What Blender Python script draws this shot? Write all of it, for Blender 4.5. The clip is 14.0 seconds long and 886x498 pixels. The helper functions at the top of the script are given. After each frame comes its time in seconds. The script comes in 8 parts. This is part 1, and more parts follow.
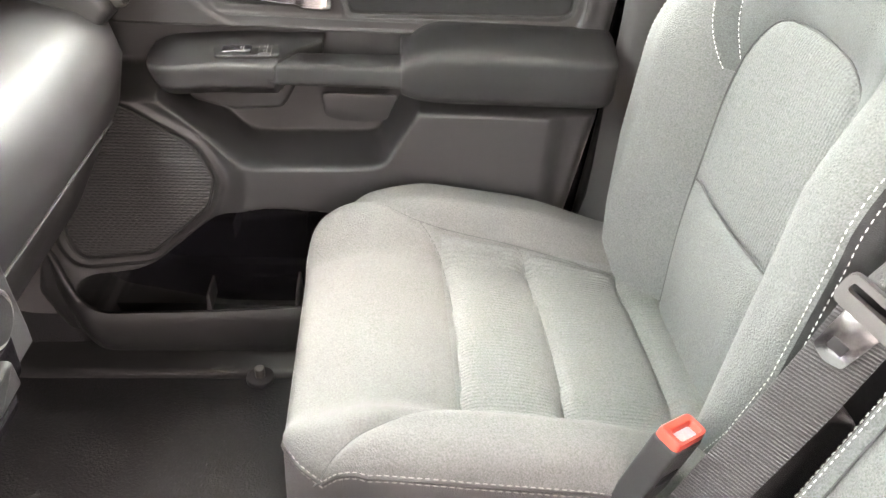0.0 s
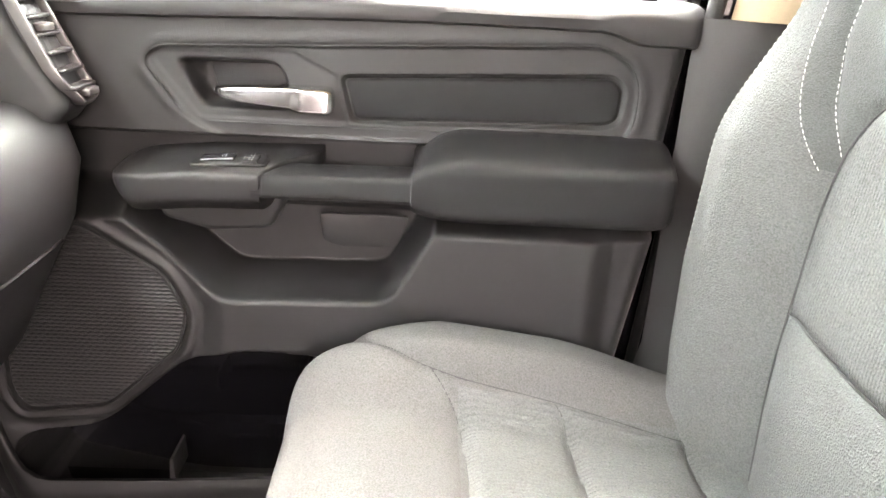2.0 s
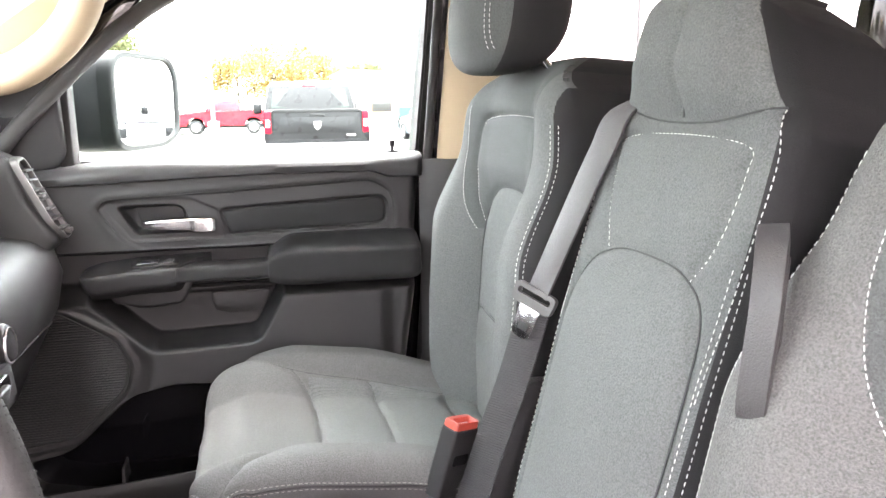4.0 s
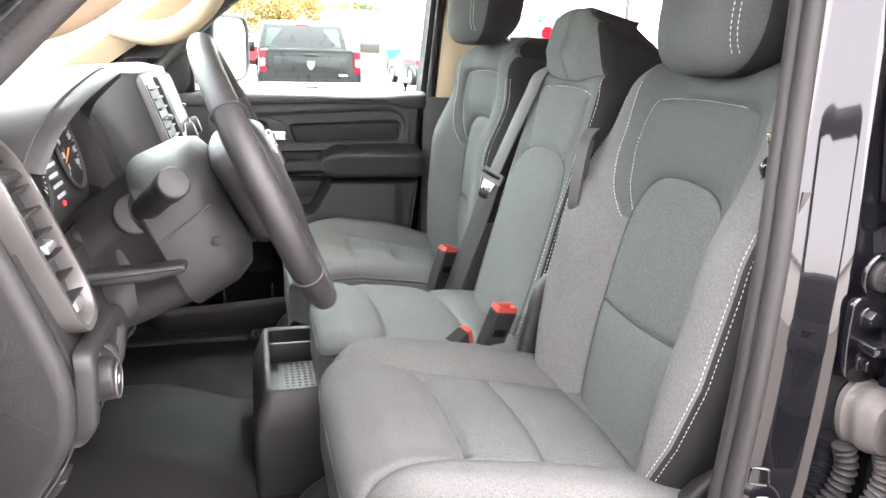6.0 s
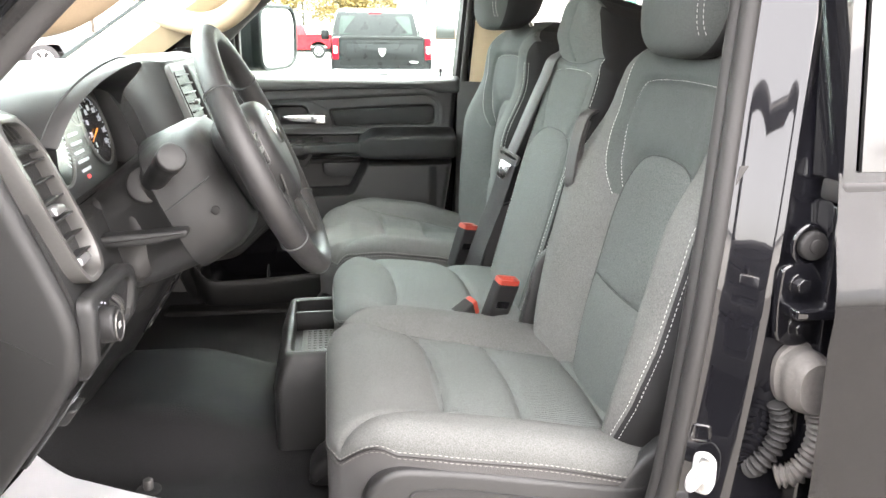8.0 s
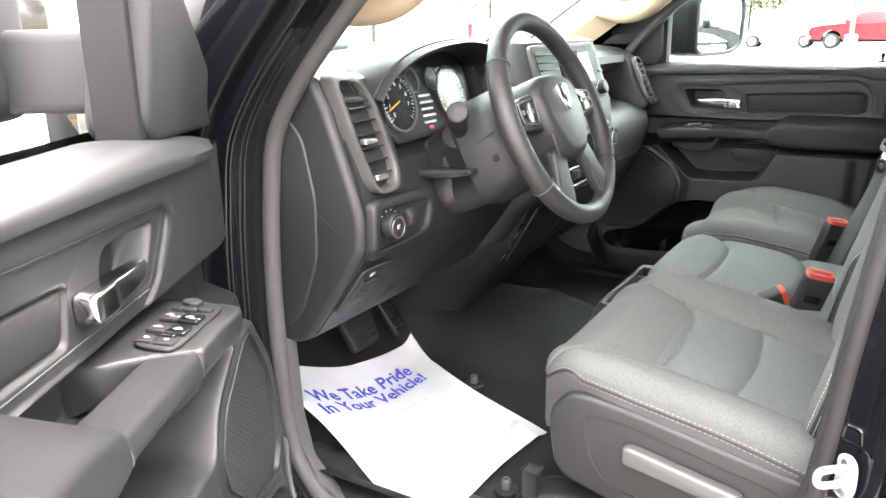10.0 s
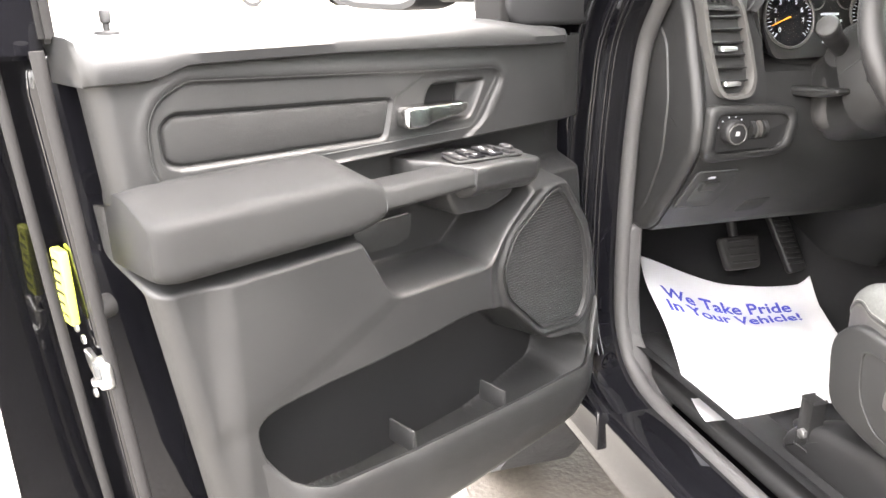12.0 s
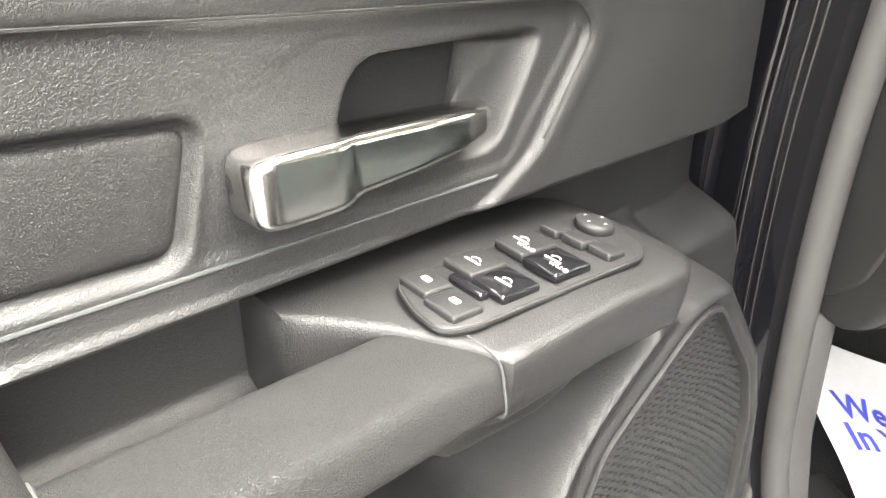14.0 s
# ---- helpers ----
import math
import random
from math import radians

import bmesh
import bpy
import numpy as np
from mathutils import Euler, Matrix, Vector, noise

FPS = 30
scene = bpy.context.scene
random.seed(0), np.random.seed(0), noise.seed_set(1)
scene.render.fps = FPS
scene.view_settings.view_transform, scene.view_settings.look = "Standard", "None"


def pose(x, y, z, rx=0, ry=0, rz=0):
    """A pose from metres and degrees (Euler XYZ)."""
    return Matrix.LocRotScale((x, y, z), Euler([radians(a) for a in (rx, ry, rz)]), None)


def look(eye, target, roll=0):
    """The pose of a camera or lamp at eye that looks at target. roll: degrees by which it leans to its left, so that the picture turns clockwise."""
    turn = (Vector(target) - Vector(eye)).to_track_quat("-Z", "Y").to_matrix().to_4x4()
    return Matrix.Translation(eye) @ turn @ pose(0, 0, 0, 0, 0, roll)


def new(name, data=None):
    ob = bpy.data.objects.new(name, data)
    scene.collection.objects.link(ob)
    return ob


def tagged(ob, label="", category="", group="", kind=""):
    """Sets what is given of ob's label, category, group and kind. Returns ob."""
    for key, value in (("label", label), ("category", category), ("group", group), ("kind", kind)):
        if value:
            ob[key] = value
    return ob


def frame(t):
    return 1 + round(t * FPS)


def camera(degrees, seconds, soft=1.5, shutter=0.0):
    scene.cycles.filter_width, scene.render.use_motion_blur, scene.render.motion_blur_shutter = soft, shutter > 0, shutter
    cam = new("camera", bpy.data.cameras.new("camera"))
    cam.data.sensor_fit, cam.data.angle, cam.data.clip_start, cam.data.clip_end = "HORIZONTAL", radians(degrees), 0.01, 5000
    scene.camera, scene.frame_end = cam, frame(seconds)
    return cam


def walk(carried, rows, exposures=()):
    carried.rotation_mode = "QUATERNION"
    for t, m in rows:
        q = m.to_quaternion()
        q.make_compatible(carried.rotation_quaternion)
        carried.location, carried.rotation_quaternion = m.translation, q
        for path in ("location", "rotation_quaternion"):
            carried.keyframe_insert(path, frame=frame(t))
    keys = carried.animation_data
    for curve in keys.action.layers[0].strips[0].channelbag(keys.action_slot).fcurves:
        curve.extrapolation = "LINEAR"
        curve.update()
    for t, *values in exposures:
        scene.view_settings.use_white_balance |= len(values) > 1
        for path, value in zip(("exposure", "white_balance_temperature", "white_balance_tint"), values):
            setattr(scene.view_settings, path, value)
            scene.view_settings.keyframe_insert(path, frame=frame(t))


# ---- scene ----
cam = camera(60.8, 14.0)
PATH = [
    (0, (-0.095, -0.25, 1.522), (0.095, 1.401, 0.409), 4.7),
    (0.5, (-0.08, -0.252, 1.51), (0.109, 1.475, 0.519), 3.8),
    (1, (-0.067, -0.219, 1.489), (0.128, 1.583, 0.643), 5.1),
    (1.5, (-0.028, -0.14, 1.448), (0.006, 1.742, 0.773), 0.5),
    (2, (-0.048, -0.083, 1.393), (0.017, 1.777, 0.661), 3.3),
    (2.5, (-0.038, -0.11, 1.399), (0.275, 1.801, 0.899), 6.3),
    (2.7, (-0.045, -0.15, 1.407), (0.367, 1.759, 0.979), 6.7),
    (4.8, (-0.062, -1.114, 1.449), (0.347, 0.808, 1.077), -2.7),
    (5, (-0.113, -1.189, 1.441), (0.278, 0.735, 1.06), -1.3),
    (5.5, (-0.219, -1.34, 1.45), (0.16, 0.577, 1.024), 0.9),
    (6, (-0.258, -1.46, 1.476), (0.226, 0.413, 0.967), 1.5),
    (6.5, (-0.27, -1.485, 1.465), (0.313, 0.347, 0.913), 2.8),
    (7, (-0.274, -1.488, 1.468), (0.302, 0.347, 0.918), 2.4),
    (7.2, (-0.278, -1.487, 1.469), (0.285, 0.351, 0.918), 1.9),
    (9.3, (0.189, -1.754, 1.495), (-0.235, 0.127, 0.963), 0.2),
    (9.5, (0.208, -1.748, 1.493), (-0.303, 0.108, 0.949), -0.1),
    (10, (0.286, -1.691, 1.465), (-0.718, -0.055, 0.902), -0.9),
    (10.5, (0.47, -1.612, 1.456), (-0.998, -0.378, 0.887), -0.4),
    (11, (0.654, -1.575, 1.432), (-1.007, -0.629, 0.844), 1.2),
    (11.5, (0.756, -1.562, 1.414), (-1.014, -0.865, 0.798), 1.3),
    (12, (0.686, -1.553, 1.396), (-1.13, -1.029, 0.739), -0.5),
    (12.5, (0.416, -1.464, 1.378), (-1.419, -1.06, 0.693), -1.3),
    (13, (0.169, -1.397, 1.35), (-1.659, -1.021, 0.631), -1.2),
    (13.5, (0.001, -1.33, 1.342), (-1.784, -0.954, 0.522), -0.0),
    (14, (-0.046, -1.309, 1.328), (-1.801, -0.881, 0.47), 0.1),
]
EXPOSURES = [(0.0, 6.95, 7800, 26), (2.7, 7.0, 7700, 28), (4.8, 5.88, 6950, 26), (7.2, 5.83, 7250, 18), (9.3, 5.68, 7050, 13), (11.0, 5.8, 7100, 14), (12.2, 5.95, 7250, 13), (13.3, 6.0, 7300, 9), (14.0, 6.06, 7450, 9)]
walk(cam, [(t, look(eye, target, roll)) for t, eye, target, roll in PATH], EXPOSURES)

# ---- light ----
world = bpy.data.worlds.new("overcast_sky")
scene.world = world
world.use_nodes = True
wt = world.node_tree
sky = wt.nodes.new("ShaderNodeTexSky")
sky.sky_type = "NISHITA"
sky.sun_disc = False
sky.sun_elevation = radians(64)
sky.sun_rotation = radians(28)
sky.dust_density = 1.5
sky.air_density = 1.0
pale = wt.nodes.new("ShaderNodeHueSaturation")
pale.inputs["Saturation"].default_value = 0.22
wt.links.new(sky.outputs[0], pale.inputs["Color"])
# an overcast dome, brighter overhead than at the horizon
way = wt.nodes.new("ShaderNodeTexCoord")
split = wt.nodes.new("ShaderNodeSeparateXYZ")
dome = wt.nodes.new("ShaderNodeMapRange")
dome.inputs["To Min"].default_value = 0.23
dome.inputs["From Max"].default_value = 0.8
wt.links.new(way.outputs["Generated"], split.inputs[0])
wt.links.new(split.outputs["Z"], dome.inputs["Value"])
shaded = wt.nodes.new("ShaderNodeVectorMath")
shaded.operation = "SCALE"
wt.links.new(pale.outputs[0], shaded.inputs[0])
wt.links.new(dome.outputs[0], shaded.inputs["Scale"])
wt.links.new(shaded.outputs[0], wt.nodes["Background"].inputs[0])
wt.nodes["Background"].inputs[1].default_value = 0.15

sun = new("sun", bpy.data.lights.new("sun", "SUN"))
sun.data.energy = 0.12
sun.data.angle = radians(65)
sun.data.color = (1.0, 0.96, 0.9)
sun.matrix_world = look((2.5, -6.5, 7.0), (0, 0, 0.8))

# ---- materials ----
def material(name, color, rough=0.5, metal=0.0, grain=0.0, grain_size=300.0, grain_kind="noise", stain=0.12,
             stain_size=6.0, coat=0.0, spec=0.5, rough_var=0.1, sheen=0.0, random_tint=0.0, stripes=None, blotch=1.0):
    """A surface with a base colour that varies at two scales, fine relief and uneven gloss."""
    m = bpy.data.materials.new(name)
    m.use_nodes = True
    nt = m.node_tree
    b = nt.nodes["Principled BSDF"]
    b.inputs["Metallic"].default_value = metal
    b.inputs["Specular IOR Level"].default_value = spec
    b.inputs["Coat Weight"].default_value = coat
    b.inputs["Coat Roughness"].default_value = 0.03
    b.inputs["Sheen Weight"].default_value = sheen
    co = nt.nodes.new("ShaderNodeTexCoord")
    big = nt.nodes.new("ShaderNodeTexNoise")
    big.inputs["Scale"].default_value = stain_size
    big.inputs["Detail"].default_value = 5
    nt.links.new(co.outputs["Object"], big.inputs["Vector"])
    fine = nt.nodes.new("ShaderNodeTexNoise")
    fine.inputs["Scale"].default_value = grain_size
    fine.inputs["Detail"].default_value = 2
    nt.links.new(co.outputs["Object"], fine.inputs["Vector"])
    both = nt.nodes.new("ShaderNodeMath")
    both.operation = "ADD"
    soft = nt.nodes.new("ShaderNodeMath")
    soft.operation = "MULTIPLY_ADD"
    soft.inputs[1].default_value = blotch
    soft.inputs[2].default_value = 0.5 * (1 - blotch)
    nt.links.new(big.outputs["Fac"], soft.inputs[0])
    nt.links.new(soft.outputs[0], both.inputs[0])
    nt.links.new(fine.outputs["Fac"], both.inputs[1])
    ramp = nt.nodes.new("ShaderNodeMapRange")
    ramp.inputs["From Min"].default_value = 0.5
    ramp.inputs["From Max"].default_value = 1.5
    ramp.inputs["To Min"].default_value = 1 - stain
    ramp.inputs["To Max"].default_value = 1 + stain
    nt.links.new(both.outputs[0], ramp.inputs["Value"])
    value = ramp.outputs[0]
    if random_tint:
        info = nt.nodes.new("ShaderNodeObjectInfo")
        r2 = nt.nodes.new("ShaderNodeMapRange")
        r2.inputs["To Min"].default_value = 1 - random_tint
        r2.inputs["To Max"].default_value = 1 + random_tint
        nt.links.new(info.outputs["Random"], r2.inputs["Value"])
        mul = nt.nodes.new("ShaderNodeMath")
        mul.operation = "MULTIPLY"
        nt.links.new(value, mul.inputs[0])
        nt.links.new(r2.outputs[0], mul.inputs[1])
        value = mul.outputs[0]
    tint = nt.nodes.new("ShaderNodeVectorMath")
    tint.operation = "SCALE"
    tint.inputs[0].default_value = color
    nt.links.new(value, tint.inputs["Scale"])
    nt.links.new(tint.outputs[0], b.inputs["Base Color"])
    rr = nt.nodes.new("ShaderNodeMapRange")
    rr.inputs["From Min"].default_value = 0.3
    rr.inputs["From Max"].default_value = 0.7
    rr.inputs["To Min"].default_value = max(0.0, rough - rough_var)
    rr.inputs["To Max"].default_value = min(1.0, rough + rough_var)
    nt.links.new(big.outputs["Fac"], rr.inputs["Value"])
    nt.links.new(rr.outputs[0], b.inputs["Roughness"])
    if grain:
        height = fine.outputs["Fac"]
        if grain_kind == "leather":
            vor = nt.nodes.new("ShaderNodeTexVoronoi")
            vor.feature = "DISTANCE_TO_EDGE"
            vor.inputs["Scale"].default_value = grain_size
            warp = nt.nodes.new("ShaderNodeVectorMath")
            warp.operation = "MULTIPLY_ADD"
            warp.inputs[1].default_value = (0.004, 0.004, 0.004)
            nt.links.new(fine.outputs["Color"], warp.inputs[0])
            nt.links.new(co.outputs["Object"], warp.inputs[2])
            nt.links.new(warp.outputs[0], vor.inputs["Vector"])
            clip = nt.nodes.new("ShaderNodeMapRange")
            clip.inputs["From Max"].default_value = 0.25
            nt.links.new(vor.outputs["Distance"], clip.inputs["Value"])
            height = clip.outputs[0]
        bump = nt.nodes.new("ShaderNodeBump")
        bump.inputs["Strength"].default_value = 1.0
        bump.inputs["Distance"].default_value = grain
        nt.links.new(height, bump.inputs["Height"])
        last = bump
        if stripes:
            axis, per_metre, depth = stripes
            wave = nt.nodes.new("ShaderNodeTexWave")
            wave.bands_direction = axis
            wave.inputs["Scale"].default_value = per_metre * 0.314
            wave.inputs["Distortion"].default_value = 0.6
            wave.inputs["Detail"].default_value = 1.0
            wave.inputs["Detail Scale"].default_value = 40.0
            nt.links.new(co.outputs["Object"], wave.inputs["Vector"])
            b2 = nt.nodes.new("ShaderNodeBump")
            b2.inputs["Distance"].default_value = depth
            nt.links.new(wave.outputs["Fac"], b2.inputs["Height"])
            nt.links.new(bump.outputs[0], b2.inputs["Normal"])
            last = b2
        nt.links.new(last.outputs[0], b.inputs["Normal"])
    return m


def glowing(name, color, strength):
    m = bpy.data.materials.new(name)
    m.use_nodes = True
    b = m.node_tree.nodes["Principled BSDF"]
    b.inputs["Base Color"].default_value = (*color, 1)
    b.inputs["Emission Color"].default_value = (*color, 1)
    b.inputs["Emission Strength"].default_value = strength
    b.inputs["Roughness"].default_value = 0.3
    return m


def glass(name, color=(1, 1, 1), rough=0.0):
    m = bpy.data.materials.new(name)
    m.use_nodes = True
    b = m.node_tree.nodes["Principled BSDF"]
    b.inputs["Base Color"].default_value = (*color, 1)
    b.inputs["Transmission Weight"].default_value = 1.0
    b.inputs["Roughness"].default_value = rough
    b.inputs["IOR"].default_value = 1.45
    return m


FABRIC = material("grey_woven_fabric", (0.089, 0.0955, 0.093), 0.95, grain=0.0015, grain_size=520, stain=0.55, stain_size=9, blotch=0.25, spec=0.12)
# Darker copy of the grey fabric, with the roof's shade in its colour.
FABRIC_TOP = material("grey_fabric_roof_shade", (0.066, 0.072, 0.0705), 0.92, grain=0.001, grain_size=620, stain=0.5, stain_size=9, blotch=0.25, spec=0.12)
FABRIC_WORN = material("dusty_worn_grey_fabric", (0.098, 0.0995, 0.0962), 0.95, grain=0.0015, grain_size=520, stain=0.6, stain_size=7, blotch=0.3, spec=0.12)
FABRIC_SEAT = material("grey_cushion_fabric", (0.077, 0.0795, 0.077), 0.95, grain=0.0011, grain_size=560, stain=0.55, stain_size=8, blotch=0.28, spec=0.1)
FABRIC_RIB = material("ribbed_grey_fabric", (0.083, 0.0895, 0.087), 0.95, grain=0.0015, grain_size=520, stain=0.55, stain_size=9, blotch=0.25, spec=0.12, stripes=("Y", 190, 0.0006))
FABRIC_DARK = material("charcoal_side_fabric", (0.013, 0.013, 0.0135), 0.8, grain=0.0005, grain_size=900, stain=0.2, spec=0.25)
VINYL = material("black_grained_vinyl", (0.017, 0.0165, 0.0165), 0.44, spec=0.45, grain=0.0001, grain_size=620, grain_kind="leather", stain=0.15)
VINYL_SOFT = material("soft_black_dash_skin", (0.0165, 0.0168, 0.0172), 0.48, spec=0.38, grain=0.0002, grain_size=700, stain=0.14)
PLASTIC = material("charcoal_moulded_plastic", (0.0124, 0.0126, 0.0128), 0.43, spec=0.42, grain=0.00013, grain_size=560, grain_kind="leather", stain=0.14)
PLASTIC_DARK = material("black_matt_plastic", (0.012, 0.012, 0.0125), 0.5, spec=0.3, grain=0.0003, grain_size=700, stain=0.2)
PLASTIC_GREY = material("grey_satin_plastic", (0.05, 0.0485, 0.047), 0.42, grain=0.0002, grain_size=800, stain=0.1)
GLOSS_BLACK = material("piano_black_plastic", (0.006, 0.006, 0.007), 0.12, stain=0.2, rough_var=0.04)
SEAL = material("grey_rubber_door_seal", (0.016, 0.0155, 0.0155), 0.6, spec=0.25, grain=0.0002, grain_size=500, stain=0.15)
RUBBER = material("black_rubber_seal", (0.014, 0.0136, 0.0136), 0.65, spec=0.2, grain=0.0003, grain_size=500, stain=0.2)
CARPET = material("black_rubber_floor", (0.0095, 0.0095, 0.0102), 0.65, spec=0.16, grain=0.0012, grain_size=350, stain=0.3, stain_size=4)
PAINT = material("black_car_paint", (0.004, 0.004, 0.005), 0.14, coat=0.9, spec=0.05, stain=0.3, rough_var=0.05)
SATIN_CHROME = material("satin_chrome", (0.58, 0.575, 0.57), 0.18, metal=1.0, stain=0.05, rough_var=0.05)
LEATHER = material("coarse_grained_black_vinyl", (0.0122, 0.0124, 0.0126), 0.44, spec=0.22, grain=0.00024, grain_size=700, grain_kind="leather", stain=0.15)
SIDE_VINYL = material("dark_grey_side_vinyl", (0.04, 0.039, 0.039), 0.55, grain=0.0002, grain_size=600, grain_kind="leather", stain=0.15)
CHROME = material("chrome", (0.78, 0.78, 0.78), 0.12, metal=1.0, stain=0.05, rough_var=0.05)
SATIN = material("satin_silver", (0.55, 0.55, 0.56), 0.3, metal=0.9, stain=0.06)
STEEL = material("zinc_plated_steel", (0.62, 0.62, 0.6), 0.35, metal=1.0, grain=0.0003, grain_size=200, stain=0.25)
STEEL_DARK = material("dull_dark_steel", (0.12, 0.12, 0.118), 0.45, metal=0.7, grain=0.0003, grain_size=200, stain=0.3)
BEIGE = material("beige_headliner_plastic", (0.36, 0.275, 0.185), 0.75, grain=0.0004, grain_size=600, stain=0.08)
HEADLINER = material("beige_headliner_cloth", (0.55, 0.47, 0.36), 0.95, grain=0.0008, grain_size=500, stain=0.08, spec=0.1)
EDGE_THREAD = material("grey_edge_thread", (0.14, 0.14, 0.13), 0.7, stain=0.1)
THREAD = material("pale_grey_thread", (0.38, 0.38, 0.365), 0.7, stain=0.1)
SEAM = material("dark_seam_and_shade", (0.03, 0.032, 0.033), 0.9, stain=0.1)
WEBBING = material("black_belt_webbing", (0.016, 0.0155, 0.016), 0.6, grain=0.0008, grain_size=600, stain=0.15, stripes=("Z", 320, 0.0006))
WEBBING_GREY = material("grey_belt_webbing", (0.04, 0.0385, 0.0385), 0.6, grain=0.0006, grain_size=600, stain=0.15)
RED = material("red_release_button", (0.27, 0.035, 0.022), 0.45, stain=0.08)
PAPER = material("white_floor_paper", (0.82, 0.82, 0.84), 0.7, grain=0.0025, grain_size=14, stain=0.06, stain_size=5)
BLUE_INK = material("blue_ink", (0.05, 0.06, 0.42), 0.6, stain=0.15, stain_size=40)
PALE_INK = material("pale_grey_ink", (0.42, 0.43, 0.48), 0.6, stain=0.2, stain_size=60)
WHITE_INK = material("white_print", (0.24, 0.24, 0.24), 0.5, stain=0.05)
YELLOW_LABEL = material("yellow_label", (0.75, 0.8, 0.1), 0.45, stain=0.08)
WHITE_PLASTIC = material("white_plastic", (0.75, 0.75, 0.75), 0.4, stain=0.08)
GREASED = material("white_greased_steel", (0.3, 0.3, 0.3), 0.4, stain=0.35, stain_size=60, grain=0.001, grain_size=120)
GREY_BOOT = material("grey_dusty_rubber", (0.065, 0.06, 0.056), 0.75, grain=0.0006, grain_size=200, stain=0.25, stain_size=20)
TRIM_GREY = material("charcoal_pillar_trim", (0.03, 0.029, 0.029), 0.6, spec=0.35, grain=0.0002, grain_size=600, stain=0.12)
MIRROR_PLASTIC = material("weathered_mirror_plastic", (0.024, 0.024, 0.025), 0.6, spec=0.35, grain=0.0003, grain_size=600, stain=0.2)
MIRROR = material("mirror_silver", (0.92, 0.93, 0.93), 0.01, metal=1.0, stain=0.01, rough_var=0.01)
CLEAR = glass("clear_window_glass", (0.72, 0.9, 0.85))
CLEAR.node_tree.nodes["Principled BSDF"].inputs["IOR"].default_value = 1.12
LENS = glass("dial_lens", (0.95, 0.95, 0.95))
LENS.node_tree.nodes["Principled BSDF"].inputs["IOR"].default_value = 1.06
PRIVACY = glass("privacy_glass", (0.5, 0.52, 0.51))
VENT_RIM = material("dull_silver_trim", (0.07, 0.0685, 0.0665), 0.38, metal=0.35, stain=0.1)
TINTED = material("dark_tinted_glass", (0.03, 0.03, 0.03), 0.06, stain=0.1, rough_var=0.02, spec=0.6)
SCREEN = glowing("lit_radio_screen", (0.9, 0.95, 1.0), 0.035)
NEEDLE = glowing("lit_orange_needle", (1.0, 0.3, 0.02), 0.03)
DIAL_LIGHT = glowing("lit_dial_marks", (0.35, 0.37, 0.42), 0.008)
RED_LAMP = glowing("red_warning_lamp", (1.0, 0.03, 0.02), 0.02)

# ---- mesh tools ----
def thing(name, label, category, at=(0, 0, 0), group="", kind=""):
    ob = new(name)
    ob.empty_display_size = 0.05
    ob.location = at
    return tagged(ob, label, category, group, kind)


def part(name, bm, mats, parent=None, label="", smooth=True):
    """Links a bmesh as one mesh object under a thing or under a part. Its points are in world metres."""
    bmesh.ops.recalc_face_normals(bm, faces=bm.faces)
    me = bpy.data.meshes.new(name)
    bm.to_mesh(me)
    bm.free()
    for mt in mats if isinstance(mats, (list, tuple)) else [mats]:
        me.materials.append(mt)
    if smooth:
        me.polygons.foreach_set("use_smooth", [p.loop_total < 9 for p in me.polygons])
        me.set_sharp_from_angle(angle=radians(50 if smooth is True else smooth))
    ob = new(name, me)
    if parent is not None:
        ob.parent = parent
        if parent.type == "EMPTY":
            ob.matrix_parent_inverse = Matrix.Translation(parent.location).inverted()
    if label:
        ob["label"] = label
    return ob


def sheet(name, X, Y, Z, mats, parent, label="", smooth=80):
    """A grid of points as one mesh."""
    n, m = X.shape
    pts = np.stack([X, Y, Z], -1).reshape(-1, 3)
    k = np.arange(n * m).reshape(n, m)
    faces = np.stack([k[:-1, :-1], k[:-1, 1:], k[1:, 1:], k[1:, :-1]], -1).reshape(-1, 4)
    me = bpy.data.meshes.new(name)
    me.from_pydata(pts.tolist(), [], faces.tolist())
    me.materials.append(mats)
    me.polygons.foreach_set("use_smooth", [True] * len(me.polygons))
    me.set_sharp_from_angle(angle=radians(smooth))
    ob = new(name, me)
    ob.parent = parent
    ob.matrix_parent_inverse = Matrix.Translation(parent.location).inverted()
    if label:
        ob["label"] = label
    return ob


def catmull(pts, n=8, closed=False):
    """A smooth line through points of any dimension."""
    p = [np.array(q, float) for q in pts]
    m = len(p)
    out = []
    for i in range(m if closed else m - 1):
        a, b, c, d = (p[(i + k) % m] if closed else p[min(max(i + k, 0), m - 1)] for k in (-1, 0, 1, 2))
        for j in range(n):
            t = j / n
            out.append(0.5 * (2 * b + (c - a) * t + (2 * a - 5 * b + 4 * c - d) * t * t + (3 * b - a - 3 * c + d) * t**3))
    if not closed:
        out.append(p[-1])
    return out


def rounded(poly, r, n=4):
    """A closed 2D outline with its corners rounded to about r."""
    out = []
    m = len(poly)
    for i in range(m):
        a, b, c = (np.array(poly[(i + k) % m], float) for k in (-1, 0, 1))
        la, lc = np.linalg.norm(a - b), np.linalg.norm(c - b)
        ra = min(r, la * 0.45)
        rc = min(r, lc * 0.45)
        s, e = b + (a - b) / la * ra, b + (c - b) / lc * rc
        for j in range(n + 1):
            t = j / n
            out.append((1 - t) ** 2 * s + 2 * t * (1 - t) * b + t * t * e)
    return out


